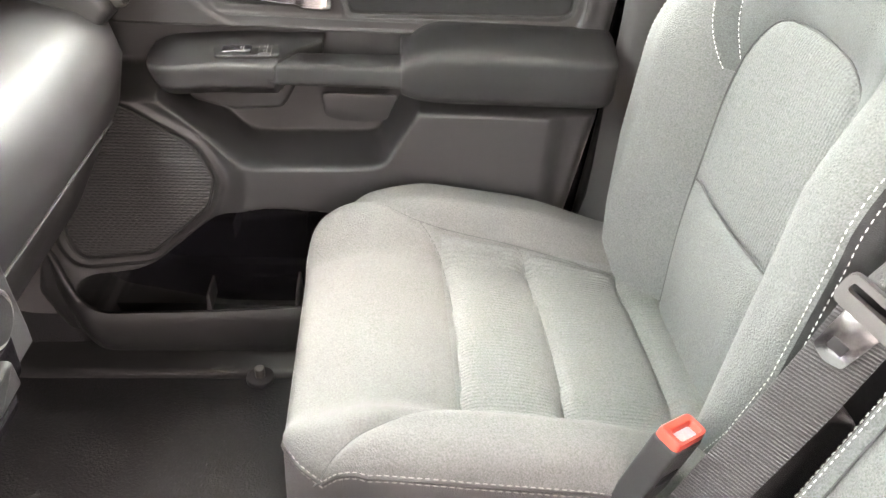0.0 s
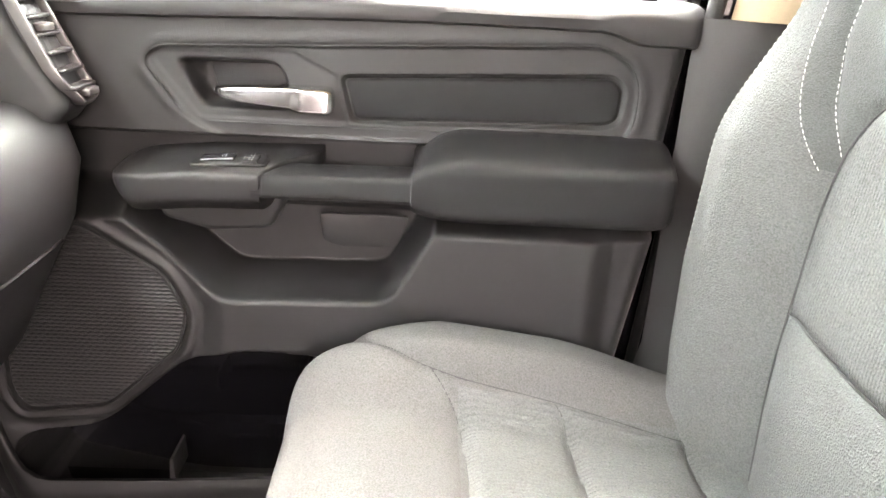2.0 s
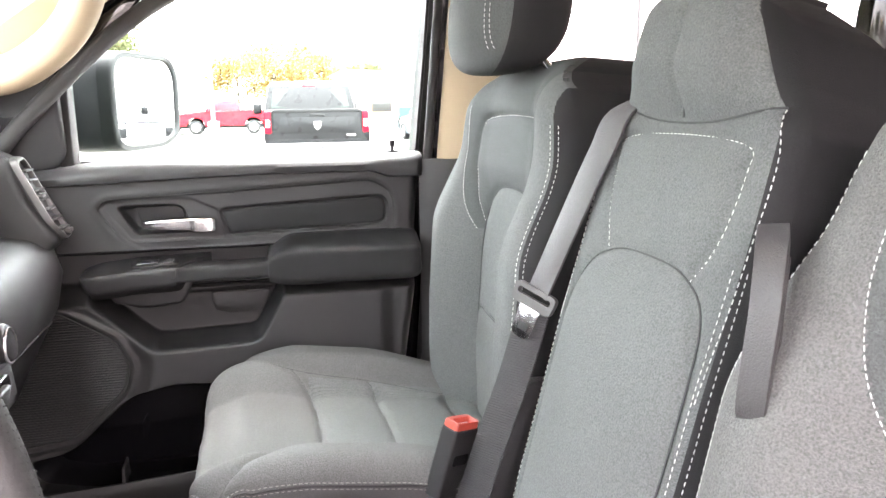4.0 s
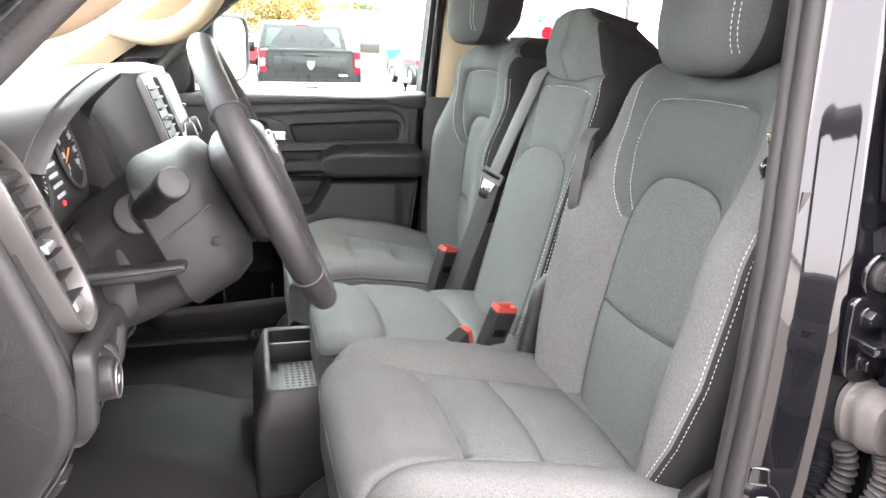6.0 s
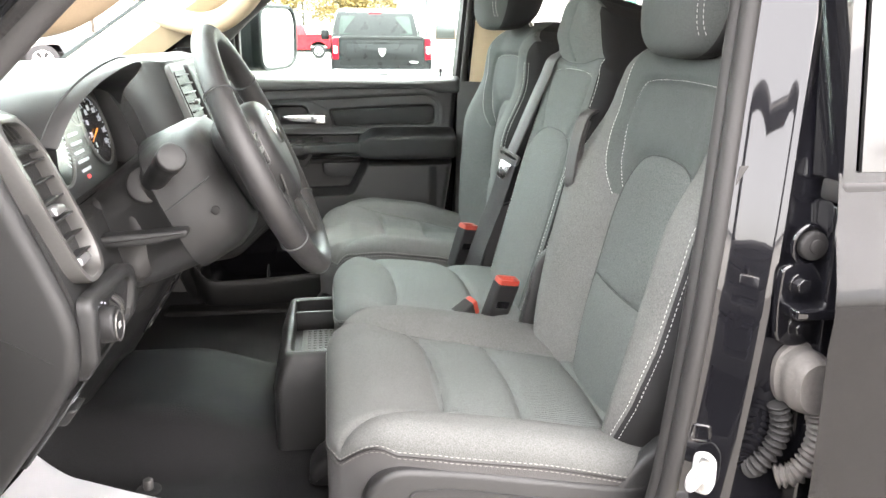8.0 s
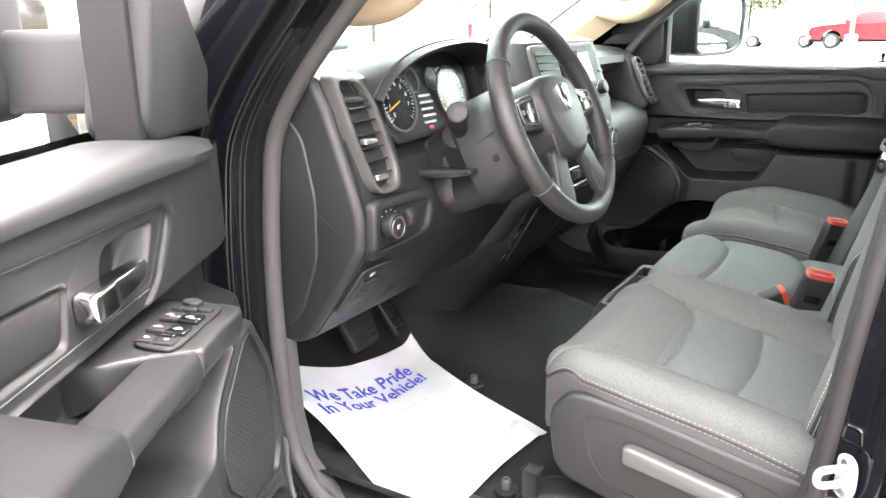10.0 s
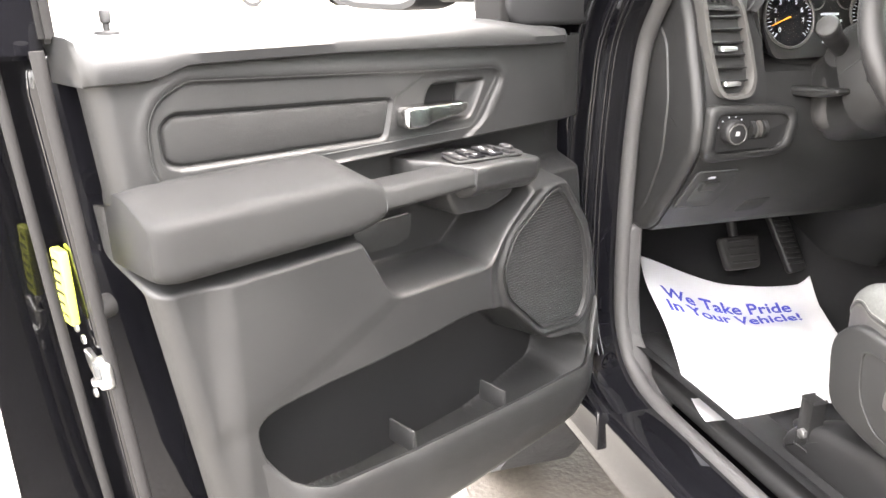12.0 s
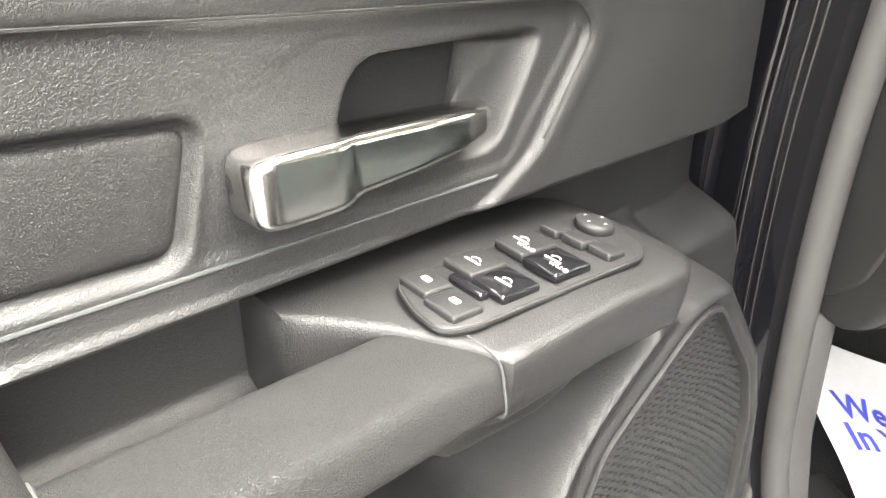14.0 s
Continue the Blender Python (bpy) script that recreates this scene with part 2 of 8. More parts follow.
def loft(rings, caps=True, closed=True, bm=None):
    """A skin over rings of equal count."""
    bm = bm or bmesh.new()
    vs = [[bm.verts.new(Vector(p)) for p in ring] for ring in rings]
    n = len(rings[0])
    for a, b in zip(vs, vs[1:]):
        for i in range(n if closed else n - 1):
            j = (i + 1) % n
            bm.faces.new((a[i], a[j], b[j], b[i]))
    if caps and closed:
        bm.faces.new(vs[0])
        bm.faces.new(vs[-1][::-1])
    return bm


def prism(outline, lo, hi, to, bevel=0.003, seg=2, bm=None):
    """An outline (a, b) drawn out from lo to hi; to(a, b, c) gives the world point. The rims are rounded."""
    bm = bm or bmesh.new()
    n = len(outline)
    cen = np.mean(np.array(outline, float), axis=0)
    rings = []
    sgn = 1 if hi > lo else -1
    pts = np.array(outline, float)
    nxt, prv = np.roll(pts, -1, 0), np.roll(pts, 1, 0)
    tang = nxt - prv
    area = np.sum(pts[:, 0] * nxt[:, 1] - nxt[:, 0] * pts[:, 1])
    nor = np.stack([tang[:, 1], -tang[:, 0]], 1) * (1 if area > 0 else -1)
    nor /= np.linalg.norm(nor, axis=1)[:, None] + 1e-12
    if bevel <= 0:
        rings = [[to(a, b, lo) for a, b in pts], [to(a, b, hi) for a, b in pts]]
    else:
        qs = np.linspace(0, math.pi / 2, seg + 1)
        for q in qs:
            ins = bevel * (1 - math.sin(q))
            c = lo + sgn * bevel * (1 - math.cos(q))
            rings.append([to(*(p - m * ins), c) for p, m in zip(pts, nor)])
        for q in qs[::-1]:
            ins = bevel * (1 - math.sin(q))
            c = hi - sgn * bevel * (1 - math.cos(q))
            rings.append([to(*(p - m * ins), c) for p, m in zip(pts, nor)])
    return loft(rings, bm=bm)


def pillow(outline, lo, hi, to, bevel, crown, bm=None):
    """A stuffed pad over an outline, highest along its middle."""
    pts = np.array(outline, float)
    lo_, hi_ = pts.min(0), pts.max(0)
    cen = (lo_ + hi_) / 2
    half = (hi_ - lo_) / 2
    long = 0 if half[0] > half[1] else 1
    core = pts.copy()
    core[:, long] = np.clip(pts[:, long], lo_[long] + half[1 - long], hi_[long] - half[1 - long])
    core[:, 1 - long] = np.interp(core[:, long], [lo_[long], hi_[long]], [cen[1 - long]] * 2)
    rings = [[to(*p, lo) for p in pts]]
    w = half[1 - long]
    for k in (0.0, 0.06, 0.13, 0.22, 0.36, 0.55, 0.78, 0.96):
        d = min(k * w / bevel, 1)
        h = hi - bevel * (1 - math.sqrt(1 - (1 - d) ** 2)) + crown * (1 - (1 - k) ** 2)
        rings.append([to(*(p * (1 - k) + c * k), h) for p, c in zip(pts, core)])
    return loft(rings, bm=bm)


def ring_frame(outer, inner, lo, hi, to, bm=None):
    """A flat ring between two outlines of equal count, with thickness and a rounded top."""
    mid = [(np.array(o) * 0.85 + np.array(i) * 0.15) for o, i in zip(outer, inner)]
    mid2 = [(np.array(o) * 0.2 + np.array(i) * 0.8) for o, i in zip(outer, inner)]
    hm = lo + (hi - lo) * 0.8
    rings = [[to(*p, lo) for p in outer], [to(*p, hm) for p in outer], [to(*p, hi) for p in mid], [to(*p, hi) for p in mid2], [to(*p, hm) for p in inner], [to(*p, lo) for p in inner]]
    rings.append(rings[0])
    return loft(rings, caps=False, bm=bm)


def box(x0, x1, y0, y1, z0, z1, bevel=0.004, seg=2, bm=None):
    """A block with rounded edges."""
    own = bmesh.new()
    bmesh.ops.create_cube(own, size=1)
    for v in own.verts:
        v.co = Vector(((x0 + x1) / 2 + v.co.x * (x1 - x0), (y0 + y1) / 2 + v.co.y * (y1 - y0), (z0 + z1) / 2 + v.co.z * (z1 - z0)))
    if bevel > 0:
        bmesh.ops.bevel(own, geom=list(own.edges), offset=bevel, segments=seg, affect="EDGES", profile=0.5)
    return join(bm, own)


def join(bm, own):
    if bm is None:
        return own
    me = bpy.data.meshes.new("tmp")
    own.to_mesh(me)
    own.free()
    bm.from_mesh(me)
    bpy.data.meshes.remove(me)
    return bm


def tube(path, r, n=10, closed=False, bm=None, flat=1.0, up=None):
    """A round bar along a path; r a number or one per point; flat squeezes it across."""
    p = [Vector(q) for q in path]
    m = len(p)
    rings = []
    side = None
    for i in range(m):
        a = p[(i - 1) % m] if closed or i else p[i]
        b = p[(i + 1) % m] if closed or i < m - 1 else p[i]
        t = (b - a).normalized()
        if up is not None:
            side = t.cross(Vector(up)).normalized()
        elif side is None:
            side = t.orthogonal().normalized()
        else:
            side = (side - t * side.dot(t)).normalized()
        w = t.cross(side)
        rr = r[i] if isinstance(r, (list, tuple)) else r
        rings.append([p[i] + (side * math.cos(k) + w * math.sin(k) * flat) * rr for k in np.linspace(0, 2 * math.pi, n, endpoint=False)])
    if closed:
        rings.append(rings[0])
    return loft(rings, caps=not closed, bm=bm)


def disc(at, axis, r, depth, n=24, bevel=0.002, bm=None, r2=None):
    """A round knob or plug whose back stands at a point and which sticks out along axis."""
    z = Vector(axis).normalized()
    x = z.orthogonal().normalized()
    y = z.cross(x)
    o = Vector(at)
    r2 = r2 or r
    prof = [(r, 0.0), (r2, depth - bevel), (r2 - bevel * 0.3, depth - bevel * 0.3), (r2 - bevel, depth)]
    rings = [[o + x * (q * math.cos(k)) + y * (q * math.sin(k)) + z * h for k in np.linspace(0, 2 * math.pi, n, endpoint=False)] for q, h in prof]
    return loft(rings, bm=bm)


def grid_sheet(fn, nu, nv, bm=None, close_u=False):
    bm = bm or bmesh.new()
    vs = [[bm.verts.new(Vector(fn(i / nu, j / nv))) for j in range(nv + 1)] for i in range(nu + 1)]
    for i in range(nu):
        for j in range(nv):
            bm.faces.new((vs[i][j], vs[i + 1][j], vs[i + 1][j + 1], vs[i][j + 1]))
    return bm


def lettering(text, size, to_matrix, mat, name, parent, bold=0.0, label=""):
    """Flat raised letters in the built-in font, turned into a mesh."""
    cu = bpy.data.curves.new(name, "FONT")
    cu.body = text
    cu.size = size
    cu.extrude = 0.0003
    cu.offset = bold
    cu.resolution_u = 3
    tmp = bpy.data.objects.new(name, cu)
    me = bpy.data.meshes.new_from_object(tmp)
    bpy.data.objects.remove(tmp)
    bm = bmesh.new()
    bm.from_mesh(me)
    bpy.data.meshes.remove(me)
    for v in bm.verts:
        v.co = to_matrix(v.co.x, v.co.y, v.co.z)
    return part(name, bm, mat, parent, label, smooth=False)


def sstep(a, b, x):
    t = np.clip((np.asarray(x, float) - a) / (b - a), 0, 1)
    return t * t * (3 - 2 * t)


def poly_dist(poly, X, Y):
    """Signed distance to a closed outline (inside negative), on arrays."""
    p = np.array(poly, float)
    best = np.full(X.shape, 1e9)
    inside = np.zeros(X.shape, bool)
    for (x0, y0), (x1, y1) in zip(p, np.roll(p, -1, 0)):
        dx, dy = x1 - x0, y1 - y0
        t = np.clip(((X - x0) * dx + (Y - y0) * dy) / (dx * dx + dy * dy + 1e-15), 0, 1)
        best = np.minimum(best, np.hypot(X - x0 - t * dx, Y - y0 - t * dy))
        cross = ((y0 > Y) != (y1 > Y)) & (X < dx * (Y - y0) / (dy + 1e-15) + x0)
        inside ^= cross
    return np.where(inside, -best, best)


def line_dist(pts, X, Y):
    p = np.array(pts, float)
    best = np.full(np.shape(X), 1e9)
    for (x0, y0), (x1, y1) in zip(p, p[1:]):
        dx, dy = x1 - x0, y1 - y0
        t = np.clip(((X - x0) * dx + (Y - y0) * dy) / (dx * dx + dy * dy + 1e-15), 0, 1)
        best = np.minimum(best, np.hypot(X - x0 - t * dx, Y - y0 - t * dy))
    return best


def stitches(paths, dash=0.005, gap=0.0026, r=0.00062, bm=None):
    """Rows of raised thread stitches along 3D lines."""
    bm = bm or bmesh.new()
    for pts in paths:
        p = [Vector(q) for q in pts]
        run = [0.0]
        for a, b in zip(p, p[1:]):
            run.append(run[-1] + (b - a).length)

        def at(s):
            i = min(max(np.searchsorted(run, s) - 1, 0), len(p) - 2)
            return p[i].lerp(p[i + 1], (s - run[i]) / max(run[i + 1] - run[i], 1e-9))
        s = 0.0
        while s + dash < run[-1]:
            tube([at(s), at(s + dash * 0.2), at(s + dash * 0.8), at(s + dash)], [r * 0.4, r, r, r * 0.4], n=5, bm=bm)
            s += dash + gap
    return bm

# ---- truck cab ----
def shell():
    """Floor, firewall, roof, pillars and the rest of the cab that stays still."""
    fl = thing("floor", "black rubber truck cab floor with raised tunnel", "floor", (0, 0, 0.65), kind="structure")

    def ground_height(x, y):
        z = 0.65
        tunnel = float(sstep(0.27, 0.14, abs(y - 0.02)))
        z += 0.075 * tunnel * float(sstep(-0.2, -0.5, x)) + 0.03 * tunnel
        z += 0.42 * float(sstep(-0.62, -1.12, x)) ** 1.2
        z += 0.05 * float(sstep(0.7, 0.79, abs(y)))
        return z
    part("floor_cover", grid_sheet(lambda u, v: (-1.15 + 2.65 * u, -0.79 + 1.58 * v, ground_height(-1.15 + 2.65 * u, -0.79 + 1.58 * v)), 90, 70), CARPET, fl)
    part("floor_pan", box(-1.2, 1.6, -0.78, 0.78, 0.56, 0.6, 0.01), PAINT, fl)
    wall = thing("firewall", "black firewall under the dashboard", "bulkhead", (-1.15, 0, 0.65), kind="structure")
    part("panel", box(-1.2, -1.14, -0.8, 0.8, 0.6, 1.42, 0.01), CARPET, wall)

    roof = thing("roof", "black roof with beige cloth headliner", "roof", (0.2, 0, 1.88), kind="structure")
    part("headliner", grid_sheet(lambda u, v: (-0.38 + 1.9 * u, -0.72 + 1.44 * v, 1.83 + 0.04 * math.sin(math.pi * v) - 0.05 * (1 - u) ** 3), 24, 20), HEADLINER, roof)
    part("roof_skin", grid_sheet(lambda u, v: (-0.42 + 2.0 * u, -0.8 + 1.6 * v, 1.88 + 0.05 * math.sin(math.pi * v) - 0.06 * (1 - u) ** 3), 24, 20), PAINT, roof)
    for s in (-1, 1):
        # Rails lie out of view, hung low and thick to shade the headrests.
        part("roof_rail", tube(catmull([(-0.4, s * 0.76, 1.75), (0.0, s * 0.775, 1.79), (0.6, s * 0.775, 1.8), (1.5, s * 0.74, 1.8)], 6), 0.05, n=12), PAINT, roof)
        part("rail_trim", tube(catmull([(-0.38, s * 0.715, 1.74), (0.0, s * 0.72, 1.765), (0.6, s * 0.72, 1.775), (1.5, s * 0.69, 1.78)], 6), 0.05, n=14), BEIGE, roof)
    part("header_trim", tube([(-0.38, -0.7, 1.76), (-0.4, 0, 1.79), (-0.38, 0.7, 1.76)], 0.035, n=10), BEIGE, roof)

    # windscreen pillars
    for s in (-1, 1):
        pil = thing("windscreen_pillar", "sloping windscreen pillar with beige trim and black paint", "pillar", (-0.9, s * 0.78, 1.35), kind="structure")
        lower, upper = Vector((-1.0, s * 0.8, 1.33)), Vector((-0.36, s * 0.755, 1.76))
        part("painted_pillar", loft([[p + Vector(q) for q in ((-0.025, s * 0.06, -0.01), (0.06, s * 0.065, -0.09), (0.08, s * 0.03, -0.11), (0.05, -s * 0.015, -0.07), (-0.015, s * 0.0, 0.0))] for p in (lower, upper)]), PAINT, pil, smooth=False)
        part("pillar_trim", loft([[p + Vector((0, -s * 0.03, 0)) + Vector(q) for q in ((0.0, s * 0.02, -0.005), (0.072, s * 0.03, -0.108), (0.08, -s * 0.003, -0.116), (0.05, -s * 0.04, -0.07), (0.012, -s * 0.02, -0.02))] for p in (lower.lerp(upper, -0.02), lower.lerp(upper, 0.5), upper, lower.lerp(upper, 1.15))]), BEIGE, pil, "beige plastic pillar trim")
        grip = [(-0.6, s * 0.735, 1.53), (-0.555, s * 0.695, 1.513), (-0.5, s * 0.667, 1.5), (-0.44, s * 0.655, 1.508), (-0.385, s * 0.652, 1.542), (-0.345, s * 0.652, 1.585), (-0.322, s * 0.656, 1.635), (-0.32, s * 0.67, 1.68), (-0.34, s * 0.7, 1.715)]
        line = catmull(grip, 6)
        wide = [0.031 + 0.012 * abs(2 * i / (len(line) - 1) - 1) ** 6 for i in range(len(line))]
        part("grab_handle", tube(line, wide, n=14), BEIGE, pil, "beige moulded grab handle")
        # folded edges of the opening
        for back, out, r in ((0.0, 0.892, 0.0045), (-0.004, 0.868, 0.0035), (-0.004, 0.858, 0.0035)):
            bead = [(-0.44, 1.468), (-0.515, 1.39), (-0.572, 1.305), (-0.59, 1.21), (-0.6, 1.1), (-0.602, 0.95), (-0.59, 0.77), (-0.55, 0.685)]
            part("jamb_fold", tube([(q + 0.002 + back, s * out, z) for q, z in catmull(bead, 5)], r, n=8), PAINT, pil, "glossy black folded edge")
        # upright front jamb of the door opening
        edge = [(-0.44, 1.468), (-0.515, 1.39), (-0.572, 1.305), (-0.59, 1.21), (-0.6, 1.1), (-0.602, 0.95), (-0.59, 0.77), (-0.55, 0.685), (-0.49, 0.645), (-0.4, 0.63)]
        jamb = [(-0.86, 0.55), (-0.86, 1.38), (-0.72, 1.45), (-0.44, 1.645), (-0.3, 1.72), (-0.22, 1.7), (-0.29, 1.605), (-0.365, 1.54)] + [tuple(p) for p in catmull(edge, 3)] + [(-0.4, 0.55)]
        part("painted_jamb", prism(jamb, 0.812, 0.9, lambda q, r, c, t=s: (q, t * c, r), 0.006), PAINT, pil)
        part("jamb_flange", prism([(q - 0.03, r) for q, r in jamb], 0.9, 0.93, lambda q, r, c, t=s: (q, t * c, r), 0.006), PAINT, pil)
        kick = rounded([(-0.8, 0.6), (-0.42, 0.62), (-0.5, 0.66), (-0.56, 0.72), (-0.578, 0.8), (-0.585, 0.945), (-0.65, 0.945), (-0.8, 0.945)], 0.012)
        part("kick_trim", prism(kick, 0.768, 0.81, lambda q, r, c, t=s: (q, t * c, r), 0.008, 3), SIDE_VINYL, pil, "charcoal plastic kick trim")
        part("pillar_seal", tube([(q + 0.004, s * 0.805, r) for q, r in catmull([(0.25, 1.785), (0.0, 1.75), (-0.2, 1.66), (-0.3, 1.595), (-0.37, 1.535)] + edge + [(-0.2, 0.628), (0.1, 0.628), (0.25, 0.65)], 5)], 0.016, n=10), SIDE_VINYL, pil, "grey rubber door seal")

    # middle pillars
    for s in (-1, 1):
        pil = thing("middle_pillar", "black middle door pillar with plastic inner trim", "pillar", (0.33, s * 0.82, 0.65), kind="structure")
        xc = lambda z: 0.325 + float(np.interp(z, [0.6, 0.7, 0.95, 1.12, 1.27, 1.4, 1.53, 1.84], [-0.065, -0.06, -0.015, 0.0, 0.018, 0.036, 0.054, 0.09]))
        inward = lambda z: float(np.interp(z, [1.12, 1.27, 1.4, 1.53, 1.84], [0.0, 0.014, 0.038, 0.06, 0.11]))
        if s > 0:
            xc = lambda z: 0.325 - 0.06 * float(sstep(0.95, 0.7, z)) + 0.06 * max(z - 1.3, 0)
            inward = lambda z: 0.144 * max(z - 1.33, 0)
        rings = []
        for z in np.linspace(0.6, 1.84, 26):
            x, yo = xc(z), -inward(z)
            prof = [(-0.05, 0.792), (-0.046, 0.812), (-0.022, 0.822), (-0.014, 0.84), (0.002, 0.846), (0.012, 0.84), (0.02, 0.842), (0.075, 0.846), (0.13, 0.84), (0.12, 0.79), (0.0, 0.78)]
            rings.append([(x + a, s * (b + yo), z) for a, b in prof])
        part("painted_pillar", loft(rings), PAINT, pil)
        rings = []
        for z in np.linspace(0.66, 1.34, 16):
            lead = -0.03 if s > 0 else 0.0
            prof = [(-0.045 + lead, 0.79), (-0.03 + lead, 0.77), (0.05, 0.76), (0.13, 0.77), (0.14, 0.79)]
            rings.append([(xc(z) + a, s * b, z) for a, b in prof])
        part("lower_trim", loft(rings), TRIM_GREY, pil, "charcoal plastic lower trim")
        rings = []
        for z in np.linspace(1.34, 1.82, 12):
            yo = -inward(z)
            prof = [(-0.04, 0.788), (-0.025, 0.764), (0.05, 0.752), (0.12, 0.764), (0.13, 0.788)]
            rings.append([(xc(z) + a, s * (b + yo), z) for a, b in prof])
        part("upper_trim", loft(rings), BEIGE, pil, "beige plastic upper trim")
        for back, out, r in ((0.053, 0.803, 0.0115), (0.06, 0.787, 0.0095)):
            seal = [(xc(z) - back, s * (out - inward(z)), z) for z in np.linspace(0.66, 1.82, 30)]
            part("door_seal", tube(seal, r, n=14), SEAL, pil, "grey rubber door seal")

    # rear of the cab
    rear = thing("rear_wall", "rear cab wall with window opening", "wall", (1.5, 0, 0.65), kind="structure")
    part("lower_wall", box(1.5, 1.56, -0.79, 0.79, 0.6, 1.36, 0.01), PLASTIC, rear)
    part("upper_wall", box(1.46, 1.52, -0.72, 0.72, 1.7, 1.85, 0.01), BEIGE, rear)
    for s in (-1, 1):
        part("corner_post", box(1.3, 1.54, s * 0.76 - 0.05, s * 0.76 + 0.05, 1.34, 1.84, 0.02), PAINT, rear)
        part("corner_trim", box(1.28, 1.5, s * 0.68 - 0.04, s * 0.68 + 0.04, 1.34, 1.8, 0.02), BEIGE, rear)
    bench = thing("rear_bench", "dark grey cloth rear bench seat", "car seat", (1.1, 0, 0.65))
    part("bench_cushion", box(0.85, 1.35, -0.7, 0.7, 0.72, 0.98, 0.05, 4), FABRIC, bench)
    part("bench_back", box(1.3, 1.46, -0.7, 0.7, 0.9, 1.42, 0.05, 4), FABRIC, bench)
    for y in (-0.45, 0.45):
        part("bench_headrest", box(1.32, 1.42, y - 0.13, y + 0.13, 1.42, 1.56, 0.04, 4), FABRIC, bench)

    # sills
    for s in (-1, 1):
        sill = thing("door_sill", "scuffed black door sill with rubber seal", "sill", (-0.2, s * 0.8, 0.62), kind="structure")
        part("scuff_plate", box(-0.66, 0.34, min(s * 0.66, s * 0.78), max(s * 0.66, s * 0.78), 0.63, 0.664, 0.012, 3), PLASTIC_DARK, sill, "scuffed black plastic plate")
        part("painted_sill", box(-0.72, 1.4, min(s * 0.785, s * 0.92), max(s * 0.785, s * 0.92), 0.5, 0.632, 0.02, 3), PAINT, sill)


shell()


def rear_door(s):
    d = thing("rear_door", "closed black rear passenger door with dark glass", "car door", (0.4, s * 0.93, 0.65), "truck doors")
    to = lambda a, b, c: (a, s * c, b)
    skin = []
    for z in np.linspace(0.6, 1.345, 22):
        y = 0.898 + 0.03 * math.sin((z - 0.6) / 0.75 * math.pi) ** 0.7 + 0.008 * math.exp(-((z - 1.22) / 0.03) ** 2) - 0.03 * float(sstep(1.2, 1.345, z))
        skin.append([(x + 0.02 * float(sstep(1.2, 1.345, z)), s * y, z) for x in np.linspace(0.352, 1.4, 24)])
    bm = loft(skin, caps=False, closed=False)
    bmesh.ops.solidify(bm, geom=bm.faces[:], thickness=0.02)
    part("door_skin", bm, PAINT, d)
    part("inner_panel", box(0.44, 1.36, min(s * 0.77, s * 0.83), max(s * 0.77, s * 0.83), 0.66, 1.34, 0.02), PLASTIC, d)
    part("door_edge", box(0.385, 0.41, min(s * 0.82, s * 0.862), max(s * 0.82, s * 0.862), 0.62, 1.31, 0.006), PAINT, d)
    part("belt_moulding", box(0.374, 1.38, min(s * 0.84, s * 0.876), max(s * 0.84, s * 0.876), 1.312, 1.336, 0.005), SEAL, d, "dull grey belt moulding")
    lean = 0.144
    yo = lambda z: 0.872 - lean * (z - 1.34)
    bm = bmesh.new()
    for x0, x1, z0, z1 in ((0.376, 0.39, 1.336, 1.8), (1.3, 1.36, 1.35, 1.78), (0.366, 1.36, 1.77, 1.81)):
        ring = lambda z: [(x0, s * yo(z), z), (x1, s * yo(z), z), (x1, s * (yo(z) - 0.05), z), (x0, s * (yo(z) - 0.05), z)]
        loft([ring(z) for z in np.linspace(z0, z1, 4)], bm=bm)
    part("window_surround", bm, PAINT, d, smooth=False)
    part("window_glass", loft([[(0.4, s * (yo(z) - 0.004), z), (1.3, s * (yo(z) - 0.004), z), (1.3, s * (yo(z) - 0.009), z), (0.4, s * (yo(z) - 0.009), z)] for z in (1.345, 1.56, 1.775)]), TINTED if s < 0 else PRIVACY, d, "dark tinted window", smooth=False)
    return d


rear_door(-1)
rear_door(1)

# ---- seats ----
def groove(d, w=0.006, depth=0.006):
    return -depth * np.exp(-((d / w) ** 2))


